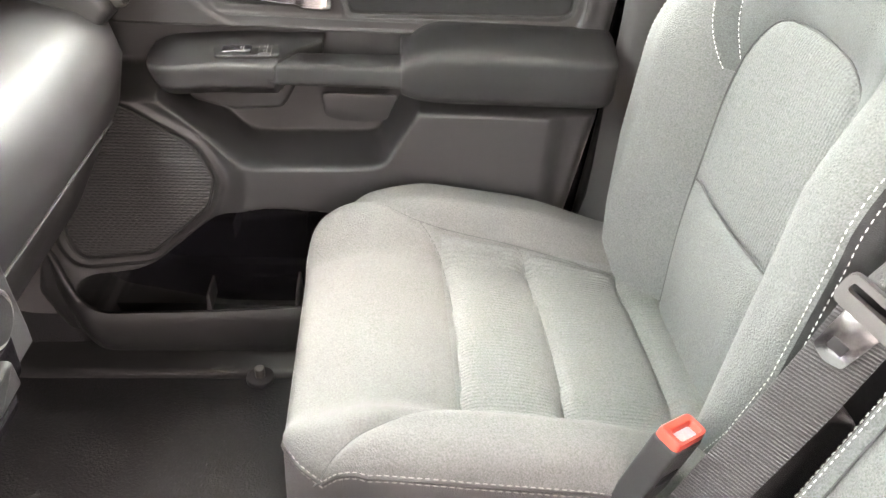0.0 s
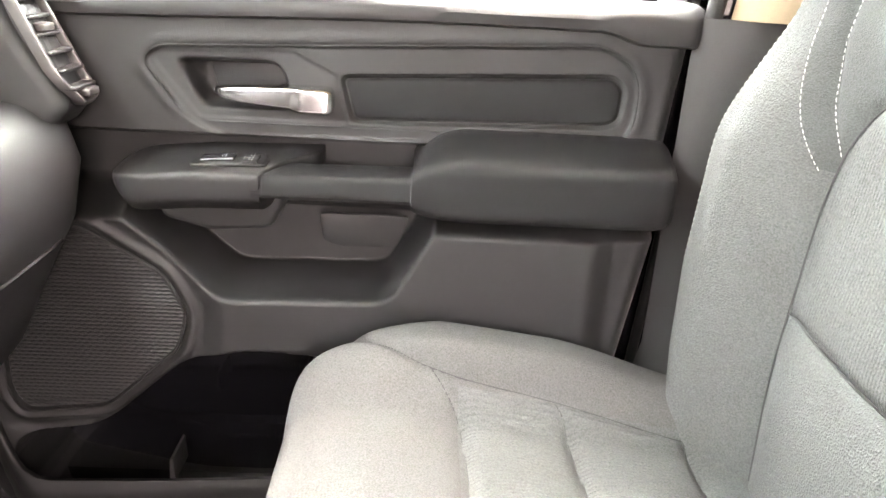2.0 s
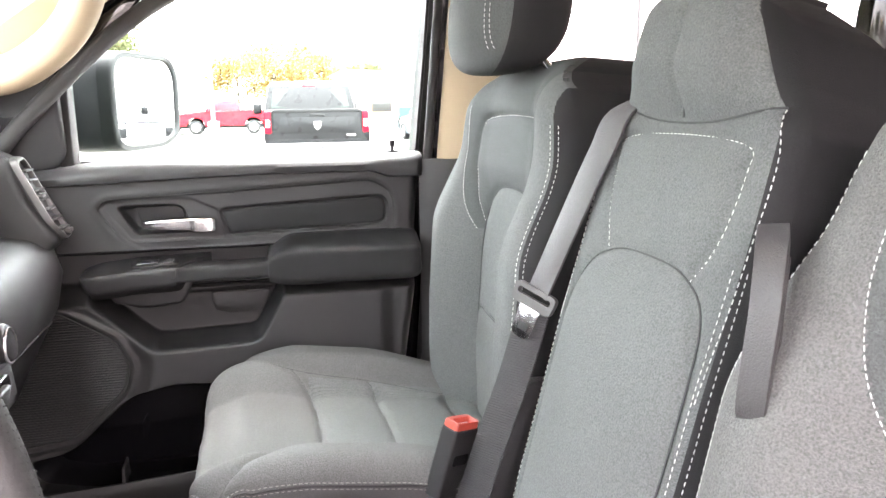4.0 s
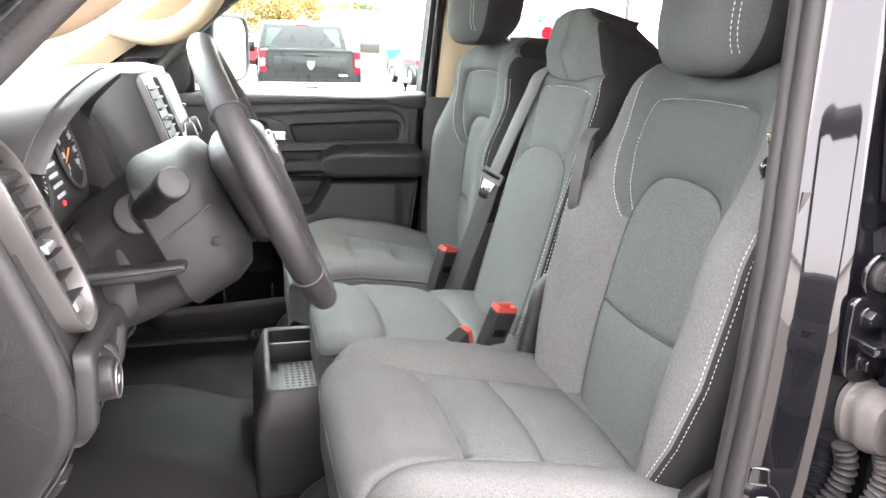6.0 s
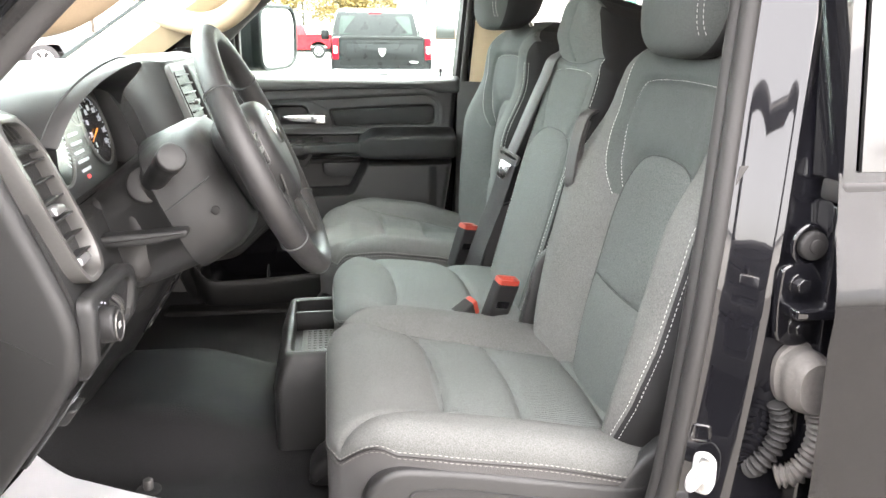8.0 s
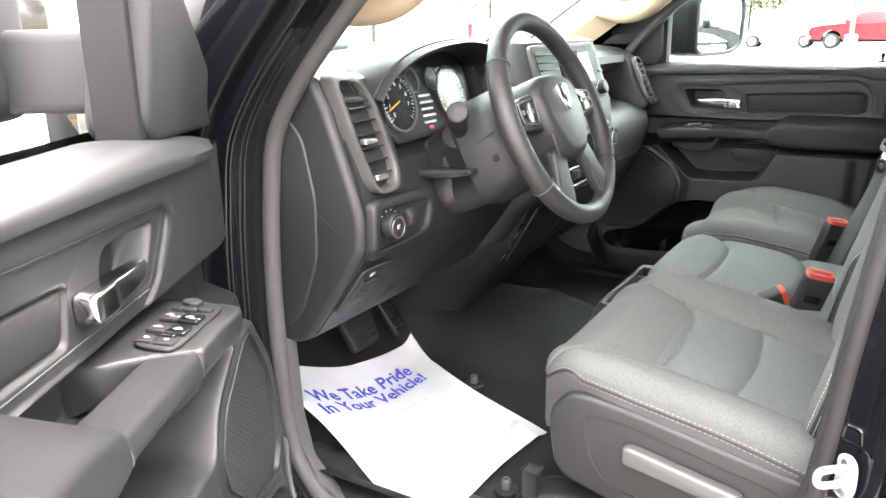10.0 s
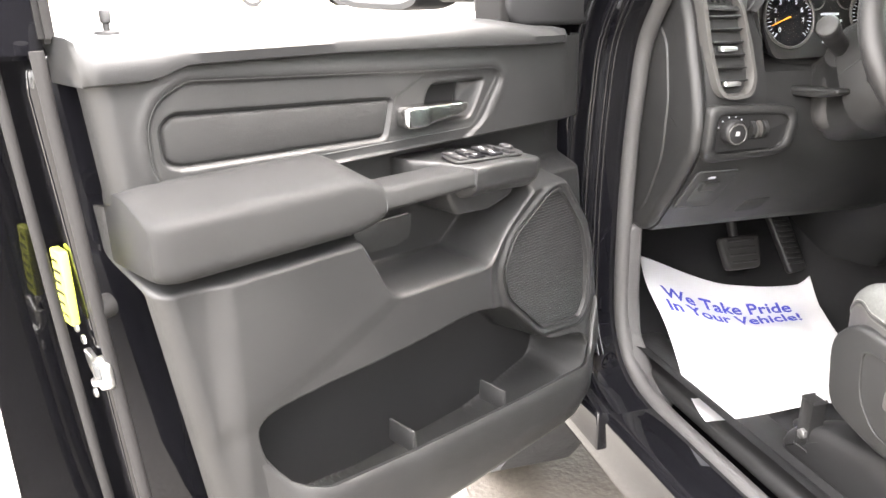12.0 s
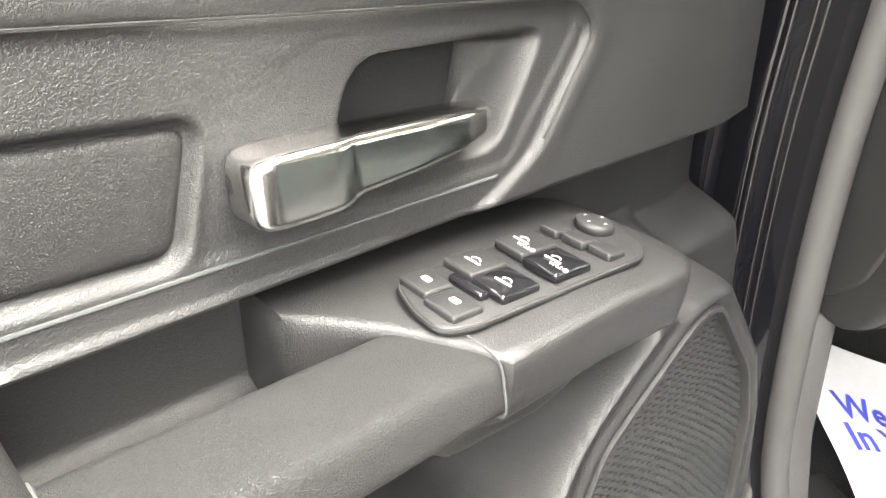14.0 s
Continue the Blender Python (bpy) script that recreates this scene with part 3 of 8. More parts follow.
class Pad:
    """An upholstered pad: a rounded slab with a shaped top, over (a, b), whose height c runs along the third axis."""

    def __init__(self, to, a0, a1, half, top, skirt, radius=0.05, wscale=None, corner=0.08):
        self.to, self.a0, self.a1, self.half, self.top = to, a0, a1, half, top
        self.skirt, self.r, self.wscale, self.corner = skirt, radius, wscale or (lambda a: np.ones_like(a)), corner

    def height(self, a, b):
        a, b = np.asarray(a, float), np.asarray(b, float)
        ex = np.clip(np.minimum(a - self.a0, self.a1 - a), 0, None)
        ey = np.clip(self.half * self.wscale(a) - np.abs(b), 0, None)
        R = self.corner
        d = np.where((ex < R) & (ey < R), R - np.hypot(R - np.minimum(ex, R), R - np.minimum(ey, R)), np.minimum(ex, ey))
        f = 1 - np.clip(d / self.r, 0, 1)
        return self.top(a, b) - self.r * (1 - np.sqrt(np.maximum(1 - f * f, 0)))

    def place(self, u, v):
        """Where the square (-1..1, -1..1) falls on the round-cornered outline."""
        A = (self.a0 + self.a1) / 2 + u * (self.a1 - self.a0) / 2
        w = self.half * self.wscale(A)
        R = self.corner
        ex, ey = np.minimum(A - self.a0, self.a1 - A), w * (1 - np.abs(v))
        p, q = np.clip(1 - ex / R, 0, 1), np.clip(1 - ey / R, 0, 1)
        p2, q2 = p * np.sqrt(1 - q * q / 2), q * np.sqrt(1 - p * p / 2)
        A2 = A - np.sign(u) * (p2 - p) * -R
        return A2, np.sign(v) * (w * np.abs(v) + (q2 - q) * R)

    def rim(self, drop, out):
        """A line round the side of the pad, below its edge, open at the back."""
        us = np.linspace(0.96, -1, 60)
        vs = np.linspace(-1, 1, 60)
        sq = [(u, -1.0) for u in us] + [(-1.0, v) for v in vs[1:-1]] + [(u, 1.0) for u in us[::-1]]
        pts = [tuple(float(c) for c in self.place(np.float64(u), np.float64(v))) for u, v in sq]
        line = []
        for i, (a, b) in enumerate(pts):
            p, q = pts[max(i - 1, 0)], pts[min(i + 1, len(pts) - 1)]
            t = np.array((q[0] - p[0], q[1] - p[1])) / (math.hypot(q[0] - p[0], q[1] - p[1]) + 1e-9)
            nx, ny = -t[1], t[0]
            if nx * (a - (self.a0 + self.a1) / 2) + ny * b < 0:
                nx, ny = -nx, -ny
            line.append(self.to(a + nx * out, b + ny * out, float(self.height(a, b)) - drop))
        return line

    def at(self, a, b, lift=0.0008):
        return self.to(a, b, float(self.height(a, b)) + lift)

    def mesh(self, na=110, nb=110, low_rows=4):
        dense = lambda n: np.sin(np.linspace(-1, 1, n) * math.pi / 2 * 0.92) / math.sin(math.pi / 2 * 0.92)
        ext = 1 + np.array((0.1, 0.4, 0.7, 1.0))
        su = np.concatenate([-ext[::-1], dense(na), ext])
        sv = np.concatenate([-ext[::-1], dense(nb), ext])
        S, V = np.meshgrid(su, sv, indexing="ij")
        u, v = np.clip(S, -1, 1), np.clip(V, -1, 1)
        over = np.maximum(np.maximum(np.abs(S), np.abs(V)) - 1, 0)
        A, B = self.place(u, v)
        H = self.height(A, B)
        H = np.where(over > 0, H - over * self.skirt, H)
        bm = bmesh.new()
        vs = [[bm.verts.new(Vector(self.to(A[i, j], B[i, j], H[i, j]))) for j in range(len(sv))] for i in range(len(su))]
        for i in range(len(su) - 1):
            for j in range(len(sv) - 1):
                f = bm.faces.new((vs[i][j], vs[i + 1][j], vs[i + 1][j + 1], vs[i][j + 1]))
                f.material_index = 1 if over[i:i + 2, j:j + 2].max() > 0.11 else 0
                if f.material_index == 0 and self.mark is not None:
                    f.material_index = self.mark(A[i:i + 2, j:j + 2].mean(), B[i:i + 2, j:j + 2].mean())
        rim = [vs[0][j] for j in range(len(sv))] + [vs[i][-1] for i in range(1, len(su))] + [vs[-1][j] for j in range(len(sv) - 2, -1, -1)] + [vs[i][0] for i in range(len(su) - 2, 0, -1)]
        try:
            bm.faces.new(rim).material_index = 1
        except ValueError:
            pass
        bmesh.ops.remove_doubles(bm, verts=bm.verts, dist=0.0004)
        bmesh.ops.dissolve_degenerate(bm, edges=bm.edges, dist=0.0003)
        return bm

    mark = None


def mirrored_path(pts):
    return [(a, -b) for a, b in pts]


def cushion(cy, z0, slope, x0=-0.165, x1=0.33, half=0.25, bolster=0.03, inset=1.0, name="seat_cushion", parent=None, centre_seat=False):
    """The seat part that one sits on, with its seams and edge stitching."""
    inner = catmull([(-0.145, 0.235), (-0.085, 0.205), (-0.025, 0.18), (0.1, 0.17), (0.3, 0.158)], 8)
    cross1 = catmull([(-0.028, -0.18), (0.0, -0.15), (0.008, -0.1), (0.012, 0), (0.008, 0.1), (0.0, 0.15), (-0.028, 0.18)], 6)
    cross2 = catmull([(0.11, -0.168), (0.122, -0.14), (0.13, 0), (0.122, 0.14), (0.11, 0.168)], 6)
    cross3 = catmull([(0.255, -0.16), (0.262, 0), (0.255, 0.16)], 6)
    if centre_seat:
        inner = catmull([(-0.15, 0.13), (0.1, 0.13), (0.3, 0.12)], 8)
        cross1 = catmull([(-0.06, -0.175), (-0.03, -0.13), (-0.02, -0.05), (-0.02, 0.05), (-0.03, 0.13), (-0.06, 0.175)], 6)
        cross2 = catmull([(0.12, -0.175), (0.14, -0.1), (0.14, 0.1), (0.12, 0.175)], 6)
    if not centre_seat:
        inner, cross1, cross2, cross3 = ([(p[0], p[1] * inset) for p in ln] for ln in (inner, cross1, cross2, cross3))
    lines = [cross1, cross2] if centre_seat else [inner, mirrored_path(inner), cross1, cross2, cross3]

    def top(a, b):
        b_ = np.abs(b)
        z = z0 - slope * np.clip(a, -0.02, 1) + 0.012 * sstep(0.0, -0.1, a) - 0.02 * sstep(-0.09, -0.17, a)
        if not centre_seat:
            z = z + bolster * sstep(0.13 * inset, 0.205, b_) * (0.7 + 0.3 * sstep(-0.12, 0.0, a)) * (1 - 0.45 * sstep(0.1, 0.3, a))
        else:
            z = z + 0.006 * (1 - (b / half) ** 2)
        near = np.full(np.shape(a), 1.0)
        for ln in lines:
            near = np.minimum(near, line_dist(ln, a, b))
        return z - 0.012 * np.exp(-near / 0.02) + groove(near, 0.006, 0.004)

    pad = Pad(lambda a, b, c: (a, cy + b, c), x0, x1, half, top, 0.095, radius=0.03, corner=0.085, wscale=lambda a: 0.93 + 0.07 * sstep(-0.14, 0.0, a))
    if not centre_seat:
        pad.mark = lambda a, b: 2 if (-0.0 < a < 0.3 and abs(b) < 0.166 * inset) else 0
    body = part(name, pad.mesh(190, 190), [FABRIC if centre_seat else FABRIC_SEAT, SIDE_VINYL, FABRIC_RIB], parent)
    # Thin dark tubes put the valleys' shade into the seams; the thread isn't dark.
    bm = bmesh.new()
    for ln in lines:
        tube([pad.at(a, b, 0.0004) for a, b in ln], 0.0008, n=6, bm=bm)
    part("seam", bm, SEAM, body, "sewn seam drawn as a dark line")
    rows = [pad.rim(0.004, 0.0006), pad.rim(0.013, 0.0006)]
    tagged(part("edge_stitching", stitches(rows, r=0.0007), EDGE_THREAD, body, "double row of grey edge stitching"), kind="stuff")
    bm = tube(pad.rim(0.0085, 0.0), 0.0022, n=6)
    part("piping", bm, VINYL, body, "black sewn piping")
    return pad


def backrest(cy, parent, base=(0.262, 0.88), lean=13.2, half=0.272, wing=0.058):
    sl, cl = math.sin(radians(lean)), math.cos(radians(lean))
    to = lambda h, y, c: (base[0] + sl * h - cl * c, cy + y, base[1] + cl * h + sl * c)
    insert = catmull([(-0.02, -0.103), (0.1, -0.112), (0.216, -0.118), (0.33, -0.119), (0.395, -0.105), (0.425, -0.065), (0.432, 0)], 6)
    insert = insert + [(a, -b) for a, b in insert[-2::-1]]
    hseam = catmull([(0.204, -0.118), (0.198, 0), (0.204, 0.118)], 6)
    # seams from the inset up to the shoulders
    shoulder_l = catmull([(0.36, -0.118), (0.41, -0.138), (0.47, -0.146), (0.525, -0.138), (0.545, -0.11), (0.55, 0)], 6)
    panel = shoulder_l + [(a, -b) for a, b in shoulder_l[-2::-1]]
    outer_l = catmull([(0.345, -0.126), (0.39, -0.15), (0.45, -0.168), (0.52, -0.172), (0.57, -0.168)], 6)
    lines = [insert, hseam, panel]

    def top(a, b):
        b_ = np.abs(b)
        z = wing * sstep(0.095, 0.2, b_) * (1 - 0.62 * sstep(0.34, 0.5, a)) + 0.008 * sstep(0.42, 0.47, a) * (1 - sstep(0.12, 0.2, b_))
        z = z - 0.035 * sstep(0.55, 0.66, a) + 0.012 * np.exp(-((a - 0.15) / 0.1) ** 2) * (1 - sstep(0.08, 0.14, b_))
        near = np.full(np.shape(a), 1.0)
        for ln in lines:
            near = np.minimum(near, line_dist(ln, a, b))
        return z - 0.009 * np.exp(-near / 0.017) + groove(near, 0.0055, 0.0035)

    ws = lambda a: np.interp(a, [-0.07, 0.03, 0.11, 0.2, 0.33, 0.44, 0.52, 0.6, 0.66], [0.6, 0.78, 0.91, 0.99, 1.0, 0.96, 0.89, 0.79, 0.64])
    pad = Pad(to, -0.07, 0.64, half, top, 0.13, radius=0.05, wscale=ws, corner=0.09)
    oa, ob = [p[0] for p in outer_l], [-p[1] for p in outer_l]
    ia, ib = [p[0] for p in insert[:len(insert) // 2 + 1]], [-p[1] for p in insert[:len(insert) // 2 + 1]]

    def mark(a, b):
        b_ = abs(b)
        if b_ > 0.93 * half * float(ws(a)):
            return 1
        if b_ < np.interp(a, ia, ib) and a < 0.432:
            return 2 if a > 0.2 else 4
        # upper panel takes the copy darkened for the roof's shade
        return 3 if a > 0.345 and b_ < np.interp(a, oa, ob) else 0

    pad.mark = mark
    body = part("backrest", pad.mesh(210, 180), [FABRIC_WORN if cy < -0.3 else FABRIC, FABRIC_DARK, FABRIC_RIB_V, FABRIC_TOP, FABRIC], parent)
    bm = bmesh.new()
    for ln in (insert, hseam):
        tube([pad.at(a, b, 0.0014) for a, b in ln], 0.0012, n=6, bm=bm)
    part("seam", bm, SEAM, body, "sewn seam drawn as a dark line")
    rows = [[pad.at(a, b) for a, b in panel if b > -0.1], [pad.at(a, -b) for a, b in outer_l]]
    tagged(part("stitching", stitches(rows, dash=0.0042, gap=0.002, r=0.00056), THREAD, body, "pale decorative stitching"), kind="stuff")
    part("shoulder_seam", tube([pad.at(a, b, 0.0012) for a, b in panel if b <= -0.095], 0.0011, n=6), SEAM, body, "sewn seam drawn as a dark line")
    rows = []
    for s in (-1, 1):
        for d in (0.0, 0.009):
            rows.append([pad.at(h, s * (0.93 * half * float(ws(h)) + 0.005 - d)) for h in np.linspace(0.04, 0.54, 44)])
    tagged(part("edge_stitching", stitches(rows, dash=0.0046, gap=0.0028, r=0.00052), THREAD, body, "double row of pale stitching"), kind="stuff")
    return pad, to


FABRIC_RIB_V = material("ribbed_grey_back_fabric", (0.086, 0.0925, 0.09), 0.95, grain=0.0015, grain_size=460, stain=0.6, stain_size=9, blotch=0.25, spec=0.12, stripes=("Y", 230, 0.0004))


def headrest(cy, x, z, parent, post_x):
    def f(u, v):
        th, ph = u * 2 * math.pi, (v - 0.5) * math.pi
        e1, e2 = 0.62, 0.62
        c = lambda q, e: math.copysign(abs(math.cos(q)) ** e, math.cos(q))
        s = lambda q, e: math.copysign(abs(math.sin(q)) ** e, math.sin(q))
        px, py, pz = c(ph, e1) * c(th, e2), c(ph, e1) * s(th, e2), s(ph, e1)
        taper = 1 - 0.1 * max(pz, 0)
        return (x + 0.072 * px + 0.012 * pz + 0.035 * py * py, cy + 0.13 * py * taper, z + 0.112 * pz)
    bm = grid_sheet(f, 96, 44)
    for k, face in enumerate(bm.faces):
        face.material_index = 1 if math.cos((k // 44 + 0.5) / 96 * 2 * math.pi) > -0.42 else 0
    bmesh.ops.remove_doubles(bm, verts=bm.verts, dist=0.0005)
    # front face uses the fabric darkened for the roof's shade
    head = part("headrest", bm, [FABRIC_TOP, FABRIC_DARK], parent)
    rows = []
    for s in (-1, 1):
        for d in (0.092, 0.099):
            rows.append([])
            for zz in np.linspace(-0.7, 0.7, 30):
                cz = (1 - abs(zz) ** (2 / 0.62)) ** (0.62 / 2)
                yy = d / 0.13
                cx = max(1 - min(yy / max(cz, 0.1), 0.999) ** (2 / 0.62), 0) ** (0.62 / 2) * cz
                rows[-1].append((x - 0.072 * cx + 0.012 * zz + 0.035 * yy * yy - 0.0008, cy + s * d * (1 - 0.1 * max(zz, 0)), z + 0.112 * zz))
    tagged(part("stitching", stitches(rows), THREAD, head, "double row of pale stitching"), kind="stuff")
    for s in (-1, 1):
        part("headrest_post", tube([(x + 0.03, cy + s * 0.06, z - 0.06), (post_x, cy + s * 0.06, z - 0.15), (post_x + 0.02, cy + s * 0.06, z - 0.22)], 0.0065, n=12), CHROME, parent, "polished steel post")
        part("post_guide", box(post_x - 0.02, post_x + 0.02, cy + s * 0.06 - 0.016, cy + s * 0.06 + 0.016, z - 0.162, z - 0.142, 0.005), PLASTIC_DARK, parent)


def seat_base(cy, outboard, parent, top=0.84):
    """The plastic side shield with its lever, the frame and the floor rails."""
    s = outboard
    ys = cy + s * 0.244
    to = lambda a, b, c: (a, ys + s * c, b)
    shield = rounded([(-0.125, 0.905), (-0.085, 0.945), (0.0, 0.935), (0.24, 0.89), (0.33, 0.905), (0.38, 0.87), (0.36, 0.765), (-0.02, 0.775), (-0.11, 0.8)], 0.03)
    sh = part("side_shield", prism(shield, -0.02, 0.012, to, 0.008, 3), PLASTIC, parent, "charcoal plastic side shield")
    lip_o = rounded([(-0.065, 0.915), (0.0, 0.912), (0.215, 0.868), (0.21, 0.80), (0.19, 0.79), (-0.02, 0.80), (-0.055, 0.84)], 0.02)
    lip_i = [np.array(p) * 0.975 + np.array((0.07, 0.855)) * 0.025 for p in lip_o]
    part("shield_lip", ring_frame(lip_o, lip_i, 0.011, 0.0145, to), PLASTIC, sh)
    lever = rounded([(0.0, 0.885), (0.012, 0.888), (0.165, 0.858), (0.17, 0.84), (0.155, 0.832), (0.0, 0.858)], 0.008)
    part("recliner_lever", prism(lever, 0.012, 0.034, to, 0.006, 3), PLASTIC_GREY, parent, "grey plastic lever")
    part("seat_frame", box(-0.12, 0.33, cy - 0.22, cy + 0.22, 0.76, top, 0.02), PLASTIC_DARK, parent)
    for t in (-1, 1):
        yy = cy + t * 0.2
        part("floor_rail", box(-0.17, 0.4, yy - 0.03, yy + 0.03, 0.655, 0.7, 0.006), STEEL, parent, "bare steel seat rail")
        part("rail_cover", prism(rounded([(-0.21, 0.655), (-0.2, 0.7), (-0.15, 0.735), (-0.06, 0.75), (0.02, 0.78), (0.3, 0.785), (0.3, 0.655)], 0.03), -0.04, 0.04, lambda a, b, c, y0=yy: (a, y0 + c, b), 0.015, 3), PLASTIC_DARK, parent, "black moulded rail cover")
    part("rail_bracket", box(-0.17, -0.145, cy + s * 0.22, cy + s * 0.238, 0.69, 0.775, 0.004), PLASTIC_DARK, parent, "black rail bracket")
    part("rail_bolt", disc((-0.158, cy + s * 0.238, 0.715), (0, s, 0), 0.009, 0.008, 6), STEEL_DARK, parent, "bare steel bolt")


def front_seat(cy, outboard, z0, slope, label, base=(0.262, 0.88), lean=13.2, x1=0.33, bolster=0.03, inset=1.0, half=0.25, head=(0.335, 1.603), x0=-0.165, wing=0.058):
    seat = thing("car_seat", label, "car seat", (0.1, cy, 0.655), "front seats")
    cushion(cy, z0, slope, parent=seat, x0=x0, x1=x1, bolster=bolster, inset=inset, half=half)
    backrest(cy, seat, base, lean, wing=wing)
    headrest(cy, *head, seat, base[0] + 0.07 + 0.6 * math.sin(radians(lean)))
    seat_base(cy, outboard, seat)
    hinge = rounded([(0.2, 0.86), (0.24, 0.915), (0.33, 1.0), (0.38, 0.99), (0.37, 0.86)], 0.03)
    for t in (-1, 1):
        yy = cy + t * 0.24
        part("recliner_cover", prism(hinge, -0.014, 0.014, lambda a, b, c, y0=yy: (a, y0 + c, b), 0.008, 3), PLASTIC, seat)
    return seat


DRIVER_Y, PASSENGER_Y, CENTRE_Y = -0.472, 0.455, -0.03
front_seat(DRIVER_Y, -1, 0.962, 0.17, "grey cloth driver's seat with pale stitching and black side shield", bolster=0.026, inset=0.84, head=(0.4, 1.56))
front_seat(PASSENGER_Y, 1, 0.935, 0.13, "grey cloth passenger seat with ribbed inset and pale stitching", (0.3, 0.88), 4.0, 0.4, 0.064, half=0.258, x0=-0.182, wing=0.07, head=(0.315, 1.603))


def centre_seat():
    seat = thing("middle_car_seat", "narrow grey cloth middle seat with folding back", "car seat", (0.1, CENTRE_Y, 0.655), "front seats")
    cushion(CENTRE_Y, 0.965, 0.12, x0=-0.15, half=0.195, bolster=0.0, parent=seat, centre_seat=True)
    part("seat_box", box(-0.1, 0.33, CENTRE_Y - 0.17, CENTRE_Y + 0.17, 0.66, 0.9, 0.015), PLASTIC_DARK, seat, "black plastic storage box")
    base, lean, half = (0.216, 0.9), 14.5, 0.17
    sl, cl = math.sin(radians(lean)), math.cos(radians(lean))
    to = lambda h, y, c: (base[0] + sl * h - cl * c, CENTRE_Y + y, base[1] + cl * h + sl * c)
    arch = catmull([(-0.02, -0.125), (0.25, -0.135), (0.36, -0.125), (0.398, -0.075), (0.405, 0), (0.398, 0.075), (0.36, 0.125), (0.25, 0.135), (-0.02, 0.125)], 6)
    panel = catmull([(0.395, -0.085), (0.44, -0.11), (0.5, -0.12), (0.525, -0.11), (0.532, 0), (0.525, 0.11), (0.5, 0.12), (0.44, 0.11), (0.395, 0.085)], 6)
    hump = catmull([(0.56, -0.14), (0.545, -0.05), (0.545, 0.05), (0.56, 0.14)], 6)
    side = catmull([(0.3, -0.15), (0.42, -0.155), (0.52, -0.155), (0.56, -0.14)], 6)

    def top(a, b):
        z = 0.022 * (1 - (b / half) ** 2) * (1 - sstep(0.3, 0.42, a)) + 0.03 * sstep(0.54, 0.6, a) * (1 - sstep(0.06, 0.14, np.abs(b)))
        near = np.full(np.shape(a), 1.0)
        for ln in (arch, panel, hump, [(0.55, 0), (0.67, 0)]):
            near = np.minimum(near, line_dist(ln, a, b))
        return z - 0.006 * np.exp(-near / 0.014) + groove(near, 0.005, 0.003)

    ws = lambda a: np.interp(a, [-0.03, 0.1, 0.45, 0.54, 0.58, 0.65, 0.69], [0.95, 1, 1, 0.98, 0.82, 0.6, 0.42])
    pad = Pad(to, -0.03, 0.685, half, top, 0.1, radius=0.035, wscale=ws, corner=0.05)
    pad.mark = lambda a, b: 1 if abs(b) > 0.9 * half * float(ws(a)) else 0
    body = part("backrest", pad.mesh(190, 130), [FABRIC, FABRIC_DARK], seat)
    bm = bmesh.new()
    for ln in (arch, hump, [(0.548, 0), (0.665, 0)]):
        tube([pad.at(a, b, 0.0014) for a, b in ln], 0.0012, n=6, bm=bm)
    part("seam", bm, SEAM, body, "sewn seam drawn as a dark line")
    rows = [[pad.at(a, b) for a, b in panel], [pad.at(a, b) for a, b in side], [pad.at(a, -b) for a, b in side]]
    tagged(part("stitching", stitches(rows), THREAD, body, "pale decorative stitching"), kind="stuff")
    rows = []
    for s in (-1, 1):
        for d in (0.0, 0.011):
            rows.append([pad.at(h, s * (0.9 * half * float(ws(h)) + 0.0055 - d)) for h in np.linspace(0.03, 0.42, 34)])
    tagged(part("edge_stitching", stitches(rows, dash=0.0046, gap=0.0028, r=0.00052), THREAD, body, "double row of pale stitching"), kind="stuff")
    for s in (-1, 1):
        arm = rounded([(0.19, 0.84), (0.235, 1.06), (0.26, 1.09), (0.3, 1.09), (0.315, 1.06), (0.3, 0.84)], 0.02)
        yy = CENTRE_Y + s * 0.198
        part("hinge_arm", prism(arm, -0.013, 0.013, lambda a, b, c, y0=yy: (a, y0 + c, b), 0.006, 3), PLASTIC, seat, "charcoal plastic hinge arm")
    return seat


centre_seat()

# ---- front doors ----
HINGE = (-0.687, 0.914)
DOOR_OPEN = -61.2


